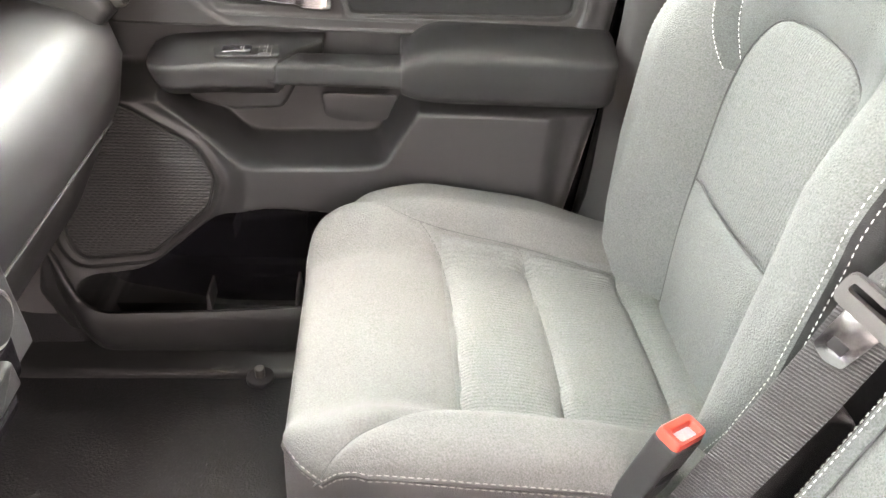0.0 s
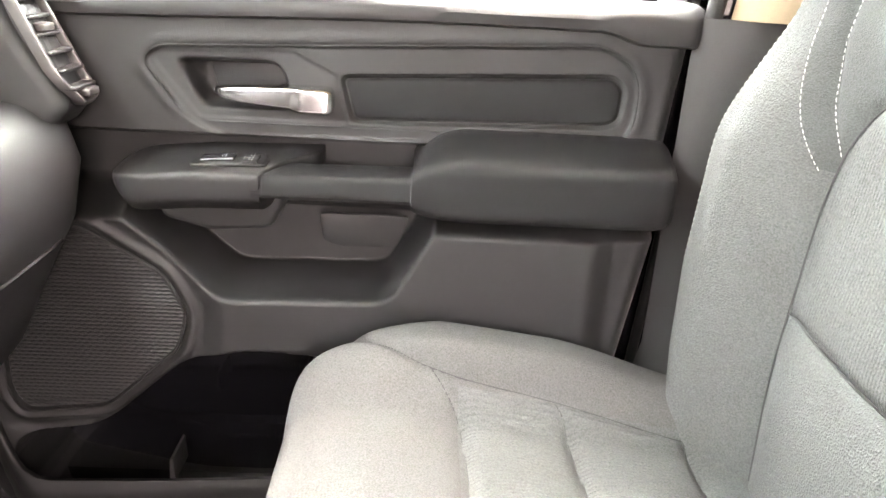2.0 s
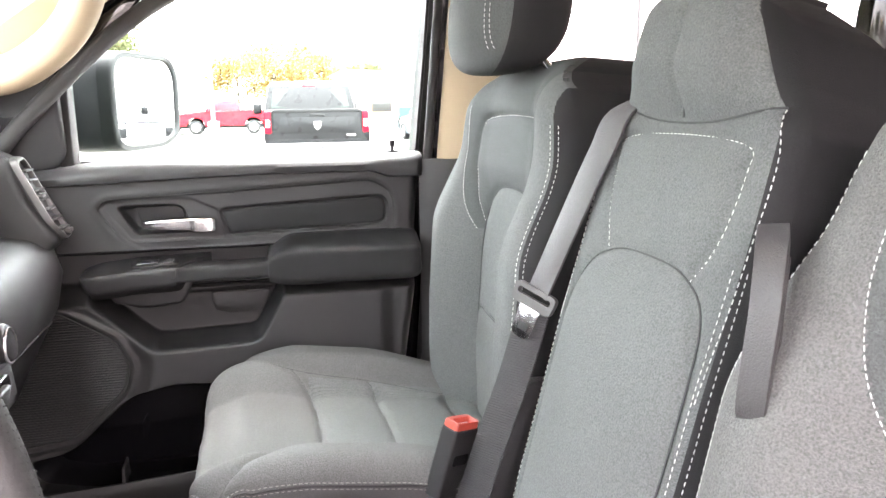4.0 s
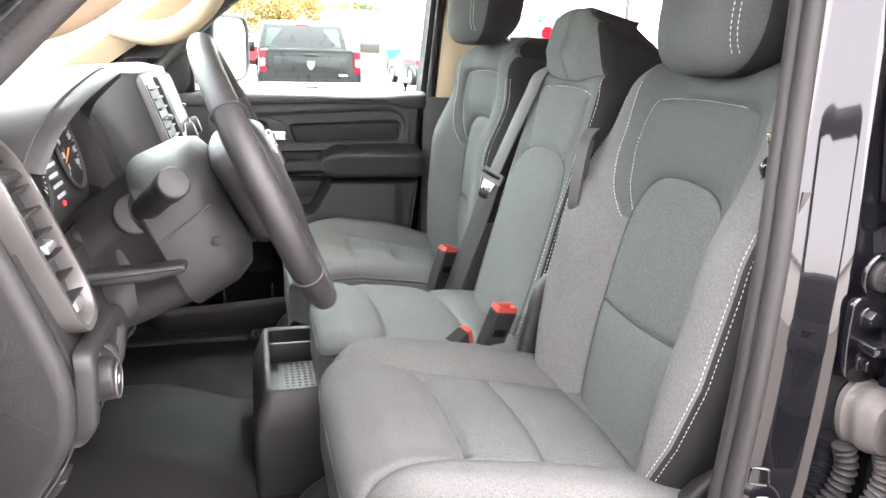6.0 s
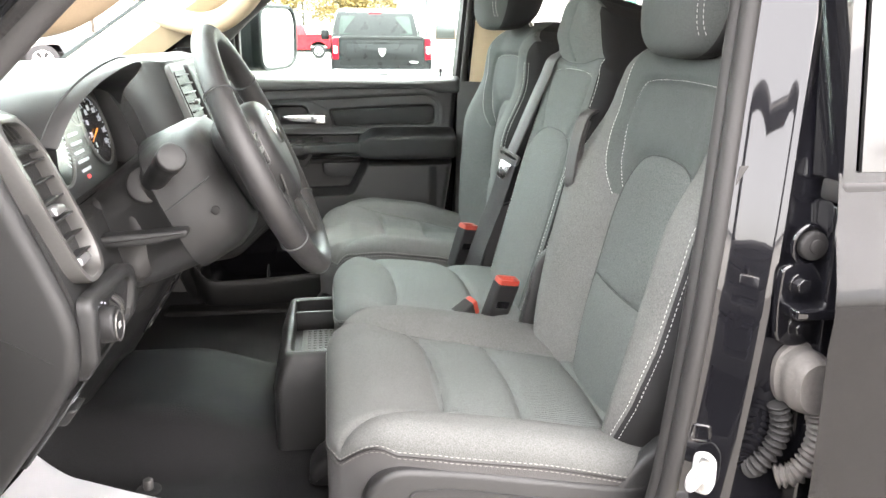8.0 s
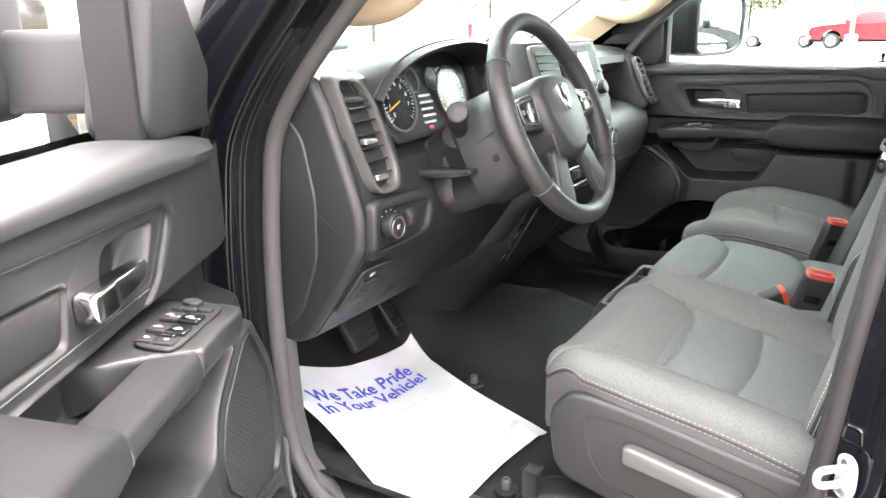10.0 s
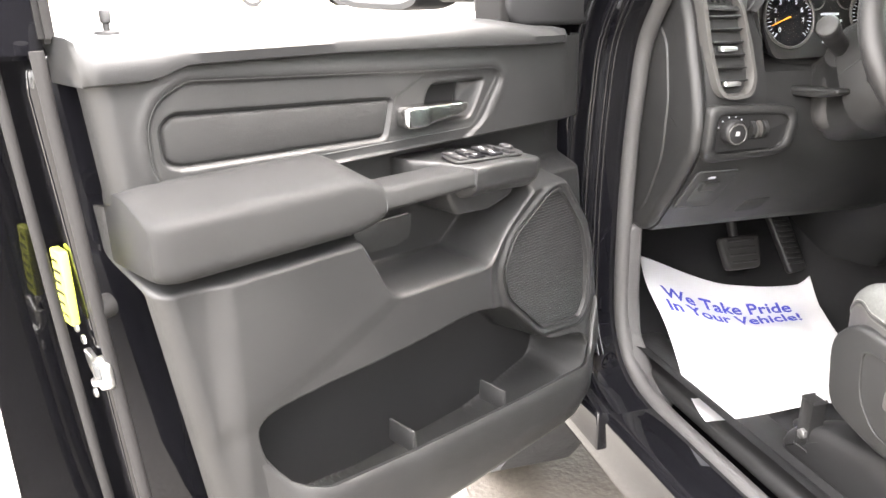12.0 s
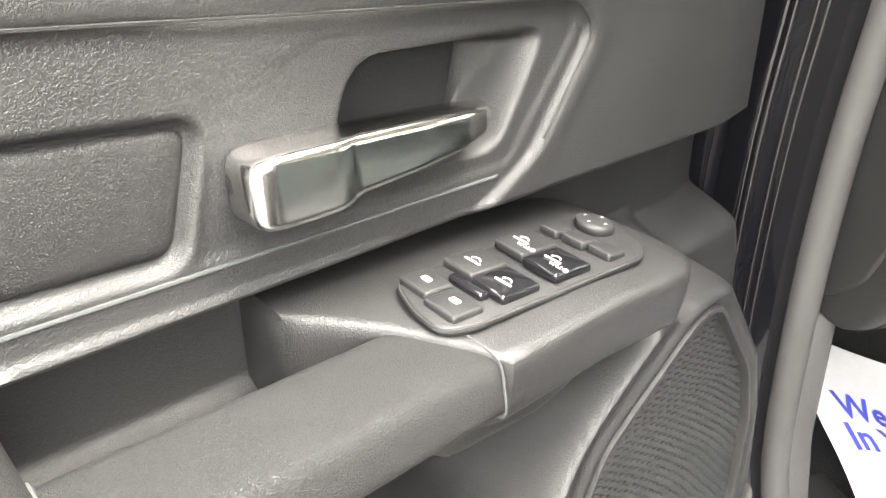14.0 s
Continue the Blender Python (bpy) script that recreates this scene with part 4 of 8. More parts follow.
def front_door(s):
    """A front door in its closed place on the side s; d is metres from the panel's face towards the seats."""
    driver = s < 0
    label = "open black driver's door with charcoal armrest and window switches" if driver else "closed black passenger door with charcoal armrest and speaker"
    door = thing("front_door", label, "car door", (HINGE[0], s * HINGE[1], 0.6), "truck doors")
    to = lambda x, z, d: (x, s * (0.79 - d), z)

    recess = rounded([(0.15, 1.303), (0.185, 1.285), (0.198, 1.26), (0.198, 1.216), (0.183, 1.186), (-0.285, 1.178), (-0.325, 1.2), (-0.369, 1.262), (-0.352, 1.28), (-0.185, 1.287)], 0.012)
    pocket = rounded([(-0.395, 1.1), (-0.35, 1.062), (-0.318, 1.03), (-0.28, 0.998), (-0.085, 1.004), (-0.03, 1.105)], 0.018)
    pad = rounded([(-0.055, 1.108), (0.19, 1.1), (0.17, 0.985), (0.185, 0.9), (0.05, 0.945), (-0.085, 1.0)], 0.01)
    bin_hole = rounded([(0.14, 0.905), (0.07, 0.912), (-0.1, 0.915), (-0.25, 0.926), (-0.33, 0.905), (-0.44, 0.805), (-0.54, 0.79), (-0.555, 0.765), (-0.54, 0.7), (-0.35, 0.66), (-0.09, 0.66), (0.055, 0.68), (0.1, 0.75), (0.13, 0.85)], 0.03)
    speaker = rounded([(-0.465, 1.082), (-0.435, 1.078), (-0.347, 1.022), (-0.322, 0.97), (-0.335, 0.92), (-0.43, 0.833), (-0.54, 0.82), (-0.556, 0.85), (-0.553, 0.94), (-0.532, 1.0)], 0.014)

    xl = lambda z: np.interp(z, [0.6, 0.63, 0.67, 0.75, 1.0, 1.07, 1.12, 1.3, 1.34], [-0.47, -0.55, -0.6, -0.625, -0.61, -0.6, -0.598, -0.595, -0.595])
    xr = lambda z: np.interp(z, [0.6, 0.63, 0.7, 0.79, 1.1, 1.31, 1.36], [0.1, 0.14, 0.165, 0.19, 0.235, 0.252, 0.255])
    nz, nx = 360, 430
    zz = np.linspace(0.608, 1.318, nz)
    uu = np.linspace(0, 1, nx)
    Z = np.repeat(zz[:, None], nx, 1)
    X = xl(Z) + (xr(Z) - xl(Z)) * uu[None, :]
    front = np.interp(Z, [0.7, 0.85, 0.94, 1.0, 1.08, 1.1], [-0.64, -0.592, -0.577, -0.554, -0.49, -0.475])
    D = 0.046 * sstep(1.12, 1.085, Z) * sstep(front - 0.014, front + 0.004, X)
    D = D - 0.012 * sstep(-0.515, -0.6, X) * sstep(1.06, 1.12, Z)
    # hollow under the inset, over the armrest
    D = D - 0.04 * sstep(1.181, 1.171, Z) * sstep(1.085, 1.112, Z)
    # inset with its raised lip
    q = poly_dist(recess, X, Z)
    D = D + 0.0012 * np.exp(-((q - 0.007) / 0.006) ** 2) * sstep(1.192, 1.212, Z) - 0.0045 * sstep(0.002, -0.004, q)
    bezel = rounded([(-0.137, 1.199), (-0.15, 1.255), (-0.16, 1.259), (-0.2, 1.279), (-0.352, 1.273), (-0.357, 1.264), (-0.308, 1.2)], 0.006)
    soft = rounded([(-0.143, 1.252), (-0.13, 1.203), (0.165, 1.211), (0.18, 1.218), (0.182, 1.255), (0.168, 1.267)], 0.008)
    D = D - 0.0015 * sstep(0.002, -0.002, poly_dist(bezel, X, Z))
    D = D - 0.006 * sstep(0.005, 0.0, poly_dist(soft, X, Z))
    cup = rounded([(-0.2, 1.214), (-0.21, 1.255), (-0.222, 1.266), (-0.335, 1.266), (-0.3, 1.21)], 0.012)
    D = D - 0.034 * sstep(0.002, -0.008, poly_dist(cup, X, Z)) * sstep(-0.34, -0.3, X)
    # map pocket, speaker field, padded field, bin
    D = D - 0.1 * sstep(0.006, -0.006, poly_dist(pocket, X, Z)) * sstep(1.13, 1.08, Z)
    D = D + 0.012 * sstep(0.185, 0.15, X) * sstep(1.115, 1.1, Z) * sstep(front + 0.02, front + 0.07, X) * sstep(0.012, 0.05, poly_dist(speaker, X, Z)) * sstep(-0.004, 0.01, poly_dist(pocket, X, Z))
    D = D + 0.003 * sstep(0.02, -0.012, poly_dist(pad, X, Z))
    q = poly_dist(speaker, X, Z)
    D = D + 0.005 * np.exp(-((q - 0.008) / 0.006) ** 2) - 0.004 * sstep(0.0, -0.006, q)
    q = poly_dist(bin_hole, X, Z)
    D = np.maximum(D - 0.13 * sstep(0.003, -0.01, q) - 0.03 * sstep(0.75, 0.61, Z), -0.066)
    # Faces inside the bin get a darker plastic for the shade in it.
    bin_shade = q < -0.006
    # rolled edges
    edge = np.minimum(np.minimum(X - xl(Z), xr(Z) - X), Z - 0.606)
    D = D - 0.03 * (1 - np.sqrt(np.clip(1 - (1 - np.clip(edge / 0.022, 0, 1)) ** 2, 0, 1)))
    flip = slice(None, None, -1) if s < 0 else slice(None)
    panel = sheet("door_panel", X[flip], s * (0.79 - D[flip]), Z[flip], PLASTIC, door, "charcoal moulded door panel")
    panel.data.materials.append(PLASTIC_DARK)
    cell = (bin_shade[:-1, :-1] & bin_shade[1:, 1:])[::-1] if s < 0 else (bin_shade[:-1, :-1] & bin_shade[1:, 1:])
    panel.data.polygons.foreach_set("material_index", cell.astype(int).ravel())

    # padded sill along the window
    rail = lambda x: 1.3055 + 0.013 * float(sstep(0.195, 0.145, x)) - 0.012 * float(sstep(0.0, -0.53, x))
    rings = []
    for x in np.concatenate([np.linspace(-0.525, -0.5, 5), np.linspace(-0.49, 0.24, 50), np.linspace(0.245, 0.258, 4)]):
        k = float(sstep(-0.53, -0.5, x)) * float(sstep(0.264, 0.245, x)) * 0.9 + 0.1
        r = rail(x)
        tz = 1.352 - 0.02 * float(sstep(-0.3, -0.53, x))
        prof = [(-0.03, r), (0.004, r), (0.013 * k, r + 0.003), (0.016 * k, r + 0.014), (0.012 * k, tz - 0.014), (-0.002, tz - 0.004), (-0.025, tz), (-0.07, tz + 0.001), (-0.09, tz - 0.006), (-0.09, r)]
        rings.append([to(x, z, d) for d, z in prof])
    part("window_sill_pad", loft(rings), VINYL_SOFT, door, "soft black padded sill")
    lk = part("lock_base", disc(to(0.205, 1.35, -0.05), (0, 0, 1), 0.013, 0.006), PLASTIC_DARK, door)
    part("lock_pin", tube([to(0.205, 1.352, -0.05), to(0.205, 1.363, -0.05), to(0.205, 1.364, -0.05), to(0.205, 1.375, -0.05), to(0.205, 1.377, -0.05)], [0.0035, 0.0035, 0.0055, 0.006, 0.004], n=12), PLASTIC_DARK, lk)

    # inset: trim, soft panel, cup, handle
    part("padded_inset", pillow(soft, -0.02, -0.007, to, 0.006, 0.003), LEATHER, panel, "grained black padded inset")
    low = min(range(len(recess)), key=lambda i: recess[i][1] + 0.05 * recess[i][0])
    lip = [p for p in list(recess[low:]) + list(recess[:low]) if p[1] > 1.206]
    part("recess_lip", tube([to(a, b, -0.0008) for a, b in lip], 0.001, n=6), PLASTIC, panel, "thin raised edge line")
    part("ledge_seam", tube([to(a, 1.1955, -0.0042) for a in np.linspace(-0.3, 0.178, 20)], 0.0009, n=5), SEAM, panel, "thin dark joint")
    part("bezel_gap", tube([to(a, b, -0.0078) for a, b in bezel], 0.0009, n=5, closed=True), SEAM, panel)
    dark = rounded([(-0.2, 1.22), (-0.208, 1.255), (-0.222, 1.266), (-0.303, 1.262), (-0.292, 1.215)], 0.006)
    part("cup_plate", prism(dark, -0.06, -0.038, to, 0.002), PLASTIC_DARK, panel, "dark plate in the handle cup")
    rings = []
    for a, z0, z1, d0, d1 in ((-0.152, 1.219, 1.235, -0.004, 0.012), (-0.1535, 1.214, 1.2395, -0.006, 0.016), (-0.157, 1.212, 1.2418, -0.006, 0.0178), (-0.165, 1.2115, 1.2428, -0.006, 0.0182), (-0.187, 1.2115, 1.2428, -0.006, 0.0182),
                              (-0.193, 1.2122, 1.2428, -0.006, 0.0178), (-0.198, 1.214, 1.2428, -0.006, 0.0165), (-0.202, 1.2152, 1.2427, -0.006, 0.0158), (-0.23, 1.217, 1.242, -0.006, 0.015), (-0.262, 1.22, 1.2405, -0.006, 0.0125), (-0.279, 1.2235, 1.239, -0.007, 0.009), (-0.288, 1.228, 1.2375, -0.01, 0.003)):
        rings.append([to(a, z, d) for d, z in rounded([(d0, z0), (d1, z0 + 0.001), (d1 - 0.002, z1 - 0.002), (d0, z1)], 0.004, 5)])
    part("inside_handle", loft(rings), SATIN_CHROME, door, "polished chrome inside handle", smooth=60)

    # armrest, grab bar, switch pod
    rings = []
    for x in np.concatenate([[0.24, 0.2385, 0.235, 0.228, 0.215], np.linspace(0.19, 0.02, 10), 0.004 - 0.062 * np.sin(np.linspace(0, math.pi / 2, 12))]):
        k = max(1 - (max(0.004 - x, 0) / 0.062) ** 2, 0.0) ** 0.8
        end = math.sqrt(max(1 - max((x - 0.212) / 0.0285, 0) ** 2, 0.0))
        f = 0.058 + 0.02 * end
        zb, zf = 1.119 - 0.011 * k, 1.16 + 0.014 * k
        zc = 1.163 + 0.037 * k
        rings.append([to(x, 1.15 + (z - 1.15) * (0.8 + 0.2 * end), d) for d, z in rounded([(-0.04, zc + 0.002), (0.008, zc), (f - 0.008, zf + 0.004), (f - 0.001, zf - 0.004), (f + 0.001, zb + 0.012), (f - 0.008, zb), (-0.04, zb - 0.002)], 0.009, 4)])
    part("armrest", loft(rings), LEATHER, door, "soft black vinyl armrest", smooth=60)
    rings = []
    for x in np.linspace(-0.235, -0.05, 16):
        zt, zb = 1.16 + 0.003 * (x + 0.23) / 0.18, 1.124
        rings.append([to(x, z, d) for d, z in rounded([(0.026, zt - 0.001), (0.074, zt - 0.005), (0.079, zb + 0.006), (0.035, zb)], 0.008, 4)])
    part("grab_bar", loft(rings), LEATHER, door, "charcoal plastic grab bar")
    ring = [to(-0.2225, z, d) for d, z in rounded([(0.0255, 1.1615), (0.0745, 1.1575), (0.0798, 1.1285), (0.0345, 1.1235)], 0.008, 4)]
    part("bar_joint", tube(ring, 0.0006, n=5, closed=True), SEAM, door)
    ring = [to(-0.0585, z, d) for d, z in rounded([(0.0255, 1.1635), (0.0745, 1.1595), (0.0798, 1.1285), (0.0345, 1.1235)], 0.008, 4)]
    part("armrest_joint", tube(ring, 0.001, n=5, closed=True), SEAM, door)
    rings = []
    for x in np.concatenate([np.linspace(-0.168, -0.226, 10), np.linspace(-0.24, -0.36, 7), np.linspace(-0.368, -0.403, 10)]):
        f = float(np.interp(x, [-0.403, -0.4005, -0.397, -0.39, -0.378, -0.36, -0.226, -0.217, -0.2, -0.18, -0.168], [0.016, 0.034, 0.046, 0.06, 0.07, 0.077, 0.079, 0.06, 0.034, 0.012, 0.0]))
        zt = float(np.interp(x, [-0.403, -0.393, -0.37, -0.3, -0.182], [1.143, 1.149, 1.156, 1.163, 1.166]))
        zf = zt - 0.007 * f / 0.075
        low = 0.024 * float(sstep(-0.403, -0.37, x)) + 0.008
        rings.append([to(x, z, d) for d, z in rounded([(-0.04, zt), (f - 0.003, zf), (f, zf - 0.006), (f - 0.003, zf - low), (f - 0.022, zf - low - 0.016), (-0.04, zf - low - 0.026)], 0.006, 4)])
    podo = part("switch_pod", loft(rings), PLASTIC, door, smooth=60)
    under = rounded([(-0.19, 1.137), (-0.36, 1.137), (-0.345, 1.09), (-0.29, 1.076), (-0.22, 1.082)], 0.01)
    part("pod_underside", prism(under, -0.052, 0.044, to, 0.008, 3), PLASTIC, door)

    # switch plate lies on the pod's slanting top
    def on_top(a, c, up):
        a = a + 0.015
        return to(a, float(np.interp(a, [-0.393, -0.37, -0.3, -0.182], [1.149, 1.156, 1.163, 1.166])) + 0.0012 - 0.007 * (c / 0.075) + up, c)
    plate = rounded([(-0.236, 0.01), (-0.228, 0.03), (-0.226, 0.05), (-0.24, 0.056), (-0.36, 0.058), (-0.376, 0.048), (-0.384, 0.012), (-0.37, 0.006)] if driver else [(-0.24, 0.022), (-0.236, 0.055), (-0.32, 0.06), (-0.325, 0.03)], 0.007)
    part("switch_plate", prism(plate, -0.002, 0.0028, on_top, 0.0012), PLASTIC_DARK, podo, "black switch plate")
    part("plate_rim", tube([on_top(a, c, 0.0012) for a, c in plate], 0.0011, n=5, closed=True), PLASTIC, podo)
    if driver:
        spots = ((-0.252, -0.238, 0.012, 0.029), (-0.25, -0.235, 0.032, 0.05), (-0.262, -0.256, 0.022, 0.044), (-0.288, -0.266, 0.011, 0.029), (-0.286, -0.264, 0.032, 0.051),
                 (-0.325, -0.301, 0.011, 0.029), (-0.323, -0.299, 0.032, 0.052), (-0.348, -0.337, 0.01, 0.02), (-0.35, -0.339, 0.023, 0.036), (-0.352, -0.341, 0.039, 0.052))
        knob = part("mirror_dial", prism([(-0.367 + 0.0105 * math.cos(k), 0.022 + 0.0115 * math.sin(k)) for k in np.linspace(0, 2 * math.pi, 22, endpoint=False)], 0.001, 0.0075, on_top, 0.002), PLASTIC_DARK, podo, "round mirror dial")
        marks = [(-0.277, 0.02), (-0.275, 0.042), (-0.313, 0.0185), (-0.311, 0.041)]
    else:
        spots = ((-0.31, -0.275, 0.034, 0.05), (-0.262, -0.248, 0.032, 0.042), (-0.262, -0.248, 0.045, 0.055))
        marks = [(-0.286, 0.042), (-0.255, 0.037), (-0.255, 0.05)]
    for a0, a1, c0, c1 in spots:
        if a1 - a0 > 0.01:
            a0, a1, c0, c1 = a0 - 0.0018, a1 + 0.0018, c0 - 0.0012, c1 + 0.0008
        tilt_key = lambda a, c, up, am=(a0 + a1) / 2: on_top(a, c, up + 0.06 * (a - am))
        part("switch_key", prism(rounded([(a0, c0), (a1, c0), (a1, c1), (a0, c1)], 0.002), 0.0, 0.0055, tilt_key, 0.0015), GLOSS_BLACK if a1 - a0 < 0.008 or (c0 > 0.03 and a1 - a0 > 0.024) else PLASTIC_DARK, podo)
    bm = bmesh.new()
    for a, c in marks:
        k = 0.34
        r0 = [(a - 0.006 * k * math.sin(q), c + 0.0085 * k * math.cos(q)) for q in np.linspace(-0.2, math.pi + 0.2, 9)]
        r1 = [(a - 0.0042 * k * math.sin(q), c + 0.0065 * k * math.cos(q)) for q in np.linspace(math.pi + 0.1, -0.1, 9)]
        prism(r0 + r1, 0.0056, 0.0061, on_top, 0, bm=bm)
        prism([(a + 0.002, c - 0.005), (a + 0.0032, c - 0.005), (a + 0.0032, c + 0.005), (a + 0.002, c + 0.005)], 0.0056, 0.0061, on_top, 0, bm=bm)
    for a, c in ((-0.367, 0.029), (-0.367, 0.015), (-0.361, 0.022), (-0.373, 0.022)) if driver else ():
        prism([(a - 0.001, c - 0.0008), (a + 0.001, c), (a - 0.001, c + 0.0008)], 0.0076, 0.0079, on_top, 0, bm=bm)
    for a, c in ((-0.245, 0.02), (-0.243, 0.041)) if driver else ():
        prism(rounded([(a - 0.0022, c - 0.0026), (a + 0.0012, c - 0.0026), (a + 0.0012, c + 0.0026), (a - 0.0022, c + 0.0026)], 0.0008, 2), 0.0056, 0.006, on_top, 0, bm=bm)
    tagged(part("switch_symbols", bm, WHITE_INK, podo, "small white window and lock symbols", smooth=False), kind="stuff")
    if driver:
        for a, c in ((-0.3085, 0.0245), (-0.3065, 0.047)):
            lettering("AUTO", 0.0042, lambda q, r, h, a0=a, c0=c: Vector(on_top(a0 + r, c0 - 0.0055 + q, 0.0058 + h)), WHITE_INK, "key_lettering", podo)

    # speaker grille: a plate of fine ribs
    part("speaker_ring", ring_frame([np.array(p) for p in speaker], [np.array(p) * 0.965 + np.array((-0.44, 0.935)) * 0.035 for p in speaker], 0.04, 0.0505, to), PLASTIC, door)
    inner = [np.array(p) * 0.965 + np.array((-0.44, 0.935)) * 0.035 for p in speaker]
    part("speaker_cloth", prism(inner, 0.03, 0.0425, to, 0), PLASTIC_DARK, door)
    bm = bmesh.new()
    ip = np.array(inner)
    for r, z in enumerate(np.arange(0.828, 1.078, 0.005)):
        xs = []
        for (x0, z0), (x1, z1) in zip(ip, np.roll(ip, -1, 0)):
            if (z0 > z) != (z1 > z):
                xs.append(x0 + (x1 - x0) * (z - z0) / (z1 - z0))
        if len(xs) >= 2:
            a, b = min(xs) + 0.002, max(xs) - 0.002
            n = max(int((b - a) / 0.0046), 2)
            ring = []
            for i in range(n + 1):
                x = a + (b - a) * i / n
                lift = 0.0428 + 0.0026 * ((i + r) % 2)
                ring.append([to(x, z - 0.0023, 0.0422), to(x, z, lift), to(x, z + 0.0023, 0.0422)])
            loft(ring, caps=False, closed=False, bm=bm)
    part("speaker_grille", bm, PLASTIC, door, "fine black speaker mesh")

    # bulging front wall of the bin with its rounded rim
    rings = []
    for x in np.linspace(0.152, -0.585, 46):
        zt = float(np.interp(x, [-0.585, -0.57, -0.55, -0.51, -0.35, -0.09, 0.055, 0.1, 0.13, 0.152], [0.85, 0.8, 0.76, 0.742, 0.748, 0.766, 0.782, 0.803, 0.845, 0.9]))
        bulge = float(sstep(0.155, 0.06, x)) * float(sstep(-0.59, -0.52, x))
        dw = 0.05 + 0.034 * bulge
        zb = float(np.interp(x, [-0.585, -0.5, 0.1, 0.152], [0.66, 0.61, 0.61, 0.64]))
        rings.append([to(x, z, d) for d, z in ((dw - 0.022, zb + 0.02), (dw - 0.014, zt - 0.05), (dw - 0.012, zt - 0.008), (dw - 0.008, zt - 0.001), (dw - 0.001, zt), (dw + 0.003, zt - 0.006), (dw + 0.005, zt - 0.02), (dw + 0.003, zt - 0.06), (dw - 0.012, zb + 0.03), (dw - 0.035, zb), (dw - 0.06, zb - 0.004), (dw - 0.06, zb + 0.02))])
    part("bin_front", loft(rings), PLASTIC, door, "bulging charcoal bin front", smooth=60)

    # dividers in the bin and the pocket's flap
    for x, z in ((-0.1, 0.755), (-0.3, 0.74)) if driver else ((-0.21, 0.75), (-0.35, 0.74)):
        fin = rounded([(x - 0.004, z), (x + 0.004, z), (x + 0.002, z + 0.035), (x - 0.002, z + 0.035)], 0.002, 2)
        part("bin_divider", prism(fin, 0.02, 0.074, to, 0.001), PLASTIC, door, "moulded bin divider")
    flap = rounded([(-0.17, 1.09), (-0.165, 1.055), (-0.14, 1.047), (-0.075, 1.05), (-0.06, 1.09)], 0.008)
    part("pocket_flap", prism(flap, -0.004, 0.0015, to, 0.0008), PLASTIC, door)

    # outer shell and window surround
    more = 0.0 if driver else 0.022
    shell_o = rounded([(-0.655, 0.58), (0.215 + more, 0.58), (0.243 + more, 0.75), (0.266 + more, 1.1), (0.285 + more, 1.345), (-0.65, 1.33), (-0.68, 1.1)], 0.05)
    part("inner_skin", prism(shell_o, -0.115, -0.078 if driver else -0.055, to, 0.01, 3), PAINT, door)
    skin = []
    for z in np.linspace(0.56, 1.345, 20):
        y = 0.925 + 0.03 * math.sin((z - 0.56) / 0.79 * math.pi) ** 0.7 + 0.01 * math.exp(-((z - 1.22) / 0.03) ** 2)
        skin.append([(x, s * y, z) for x in np.linspace(-0.69, 0.352, 20)])
    bm = loft(skin, caps=False, closed=False)
    bmesh.ops.solidify(bm, geom=bm.faces[:], thickness=0.012)
    part("outer_skin", bm, PAINT, door)
    rub = [to(x, z, -0.04) for x, z in catmull([(-0.6, 0.6), (0.18, 0.592), (0.232, 0.7), (0.256, 0.95), (0.272, 1.2), (0.28, 1.34)], 8)]
    part("edge_seal", tube(rub, 0.007, n=10), RUBBER, door, "rubber door seal")
    part("edge_seal", tube([(p[0] + 0.028, p[1] + s * 0.05, p[2]) for p in rub], 0.006, n=10), RUBBER, door, "rubber door seal")

    yo = lambda z: 0.885 - 0.144 * (z - 1.345)
    def bar3(pts, w, dep, name, mat, lab=""):
        rings = []
        for (x, z) in pts:
            rings.append([(x - w, s * (yo(z) + dep / 2), z), (x + w, s * (yo(z) + dep / 2), z), (x + w, s * (yo(z) - dep / 2), z), (x - w, s * (yo(z) - dep / 2), z)])
        b = loft(rings)
        bmesh.ops.bevel(b, geom=list(b.edges), offset=0.005, segments=2, affect="EDGES")
        part(name, b, mat, door, lab, smooth=30)
    bar3([(0.29, 1.33), (0.305, 1.55), (0.32, 1.8)], 0.026, 0.07, "rear_window_post", PAINT)
    bar3([(0.262, 1.345), (0.277, 1.55), (0.292, 1.79)], 0.008, 0.085, "window_channel", RUBBER, "rubber window channel")
    top = [(-0.64, 1.4), (-0.5, 1.53), (-0.36, 1.64), (-0.2, 1.72), (0.0, 1.775), (0.2, 1.8), (0.33, 1.805)]
    part("upper_window_frame", tube([(x, s * yo(z), z) for x, z in catmull(top, 5)], 0.032, n=12), PAINT, door)
    quarter = rounded([(-0.66, 1.33), (-0.44, 1.335), (-0.415, 1.36), (-0.42, 1.575), (-0.48, 1.545), (-0.66, 1.38)], 0.02)
    part("mirror_mount", prism(quarter, -0.11, -0.03, lambda a, b, c: (a, s * (yo(b) - 0.0 - 0.07 - c - 0.02), b), 0.008), MIRROR_PLASTIC, door, "matt black mirror mount cover")
    part("window_post", box(-0.43, -0.405, min(s * 0.83, s * 0.885), max(s * 0.83, s * 0.885), 1.34, 1.58, 0.004), RUBBER, door)
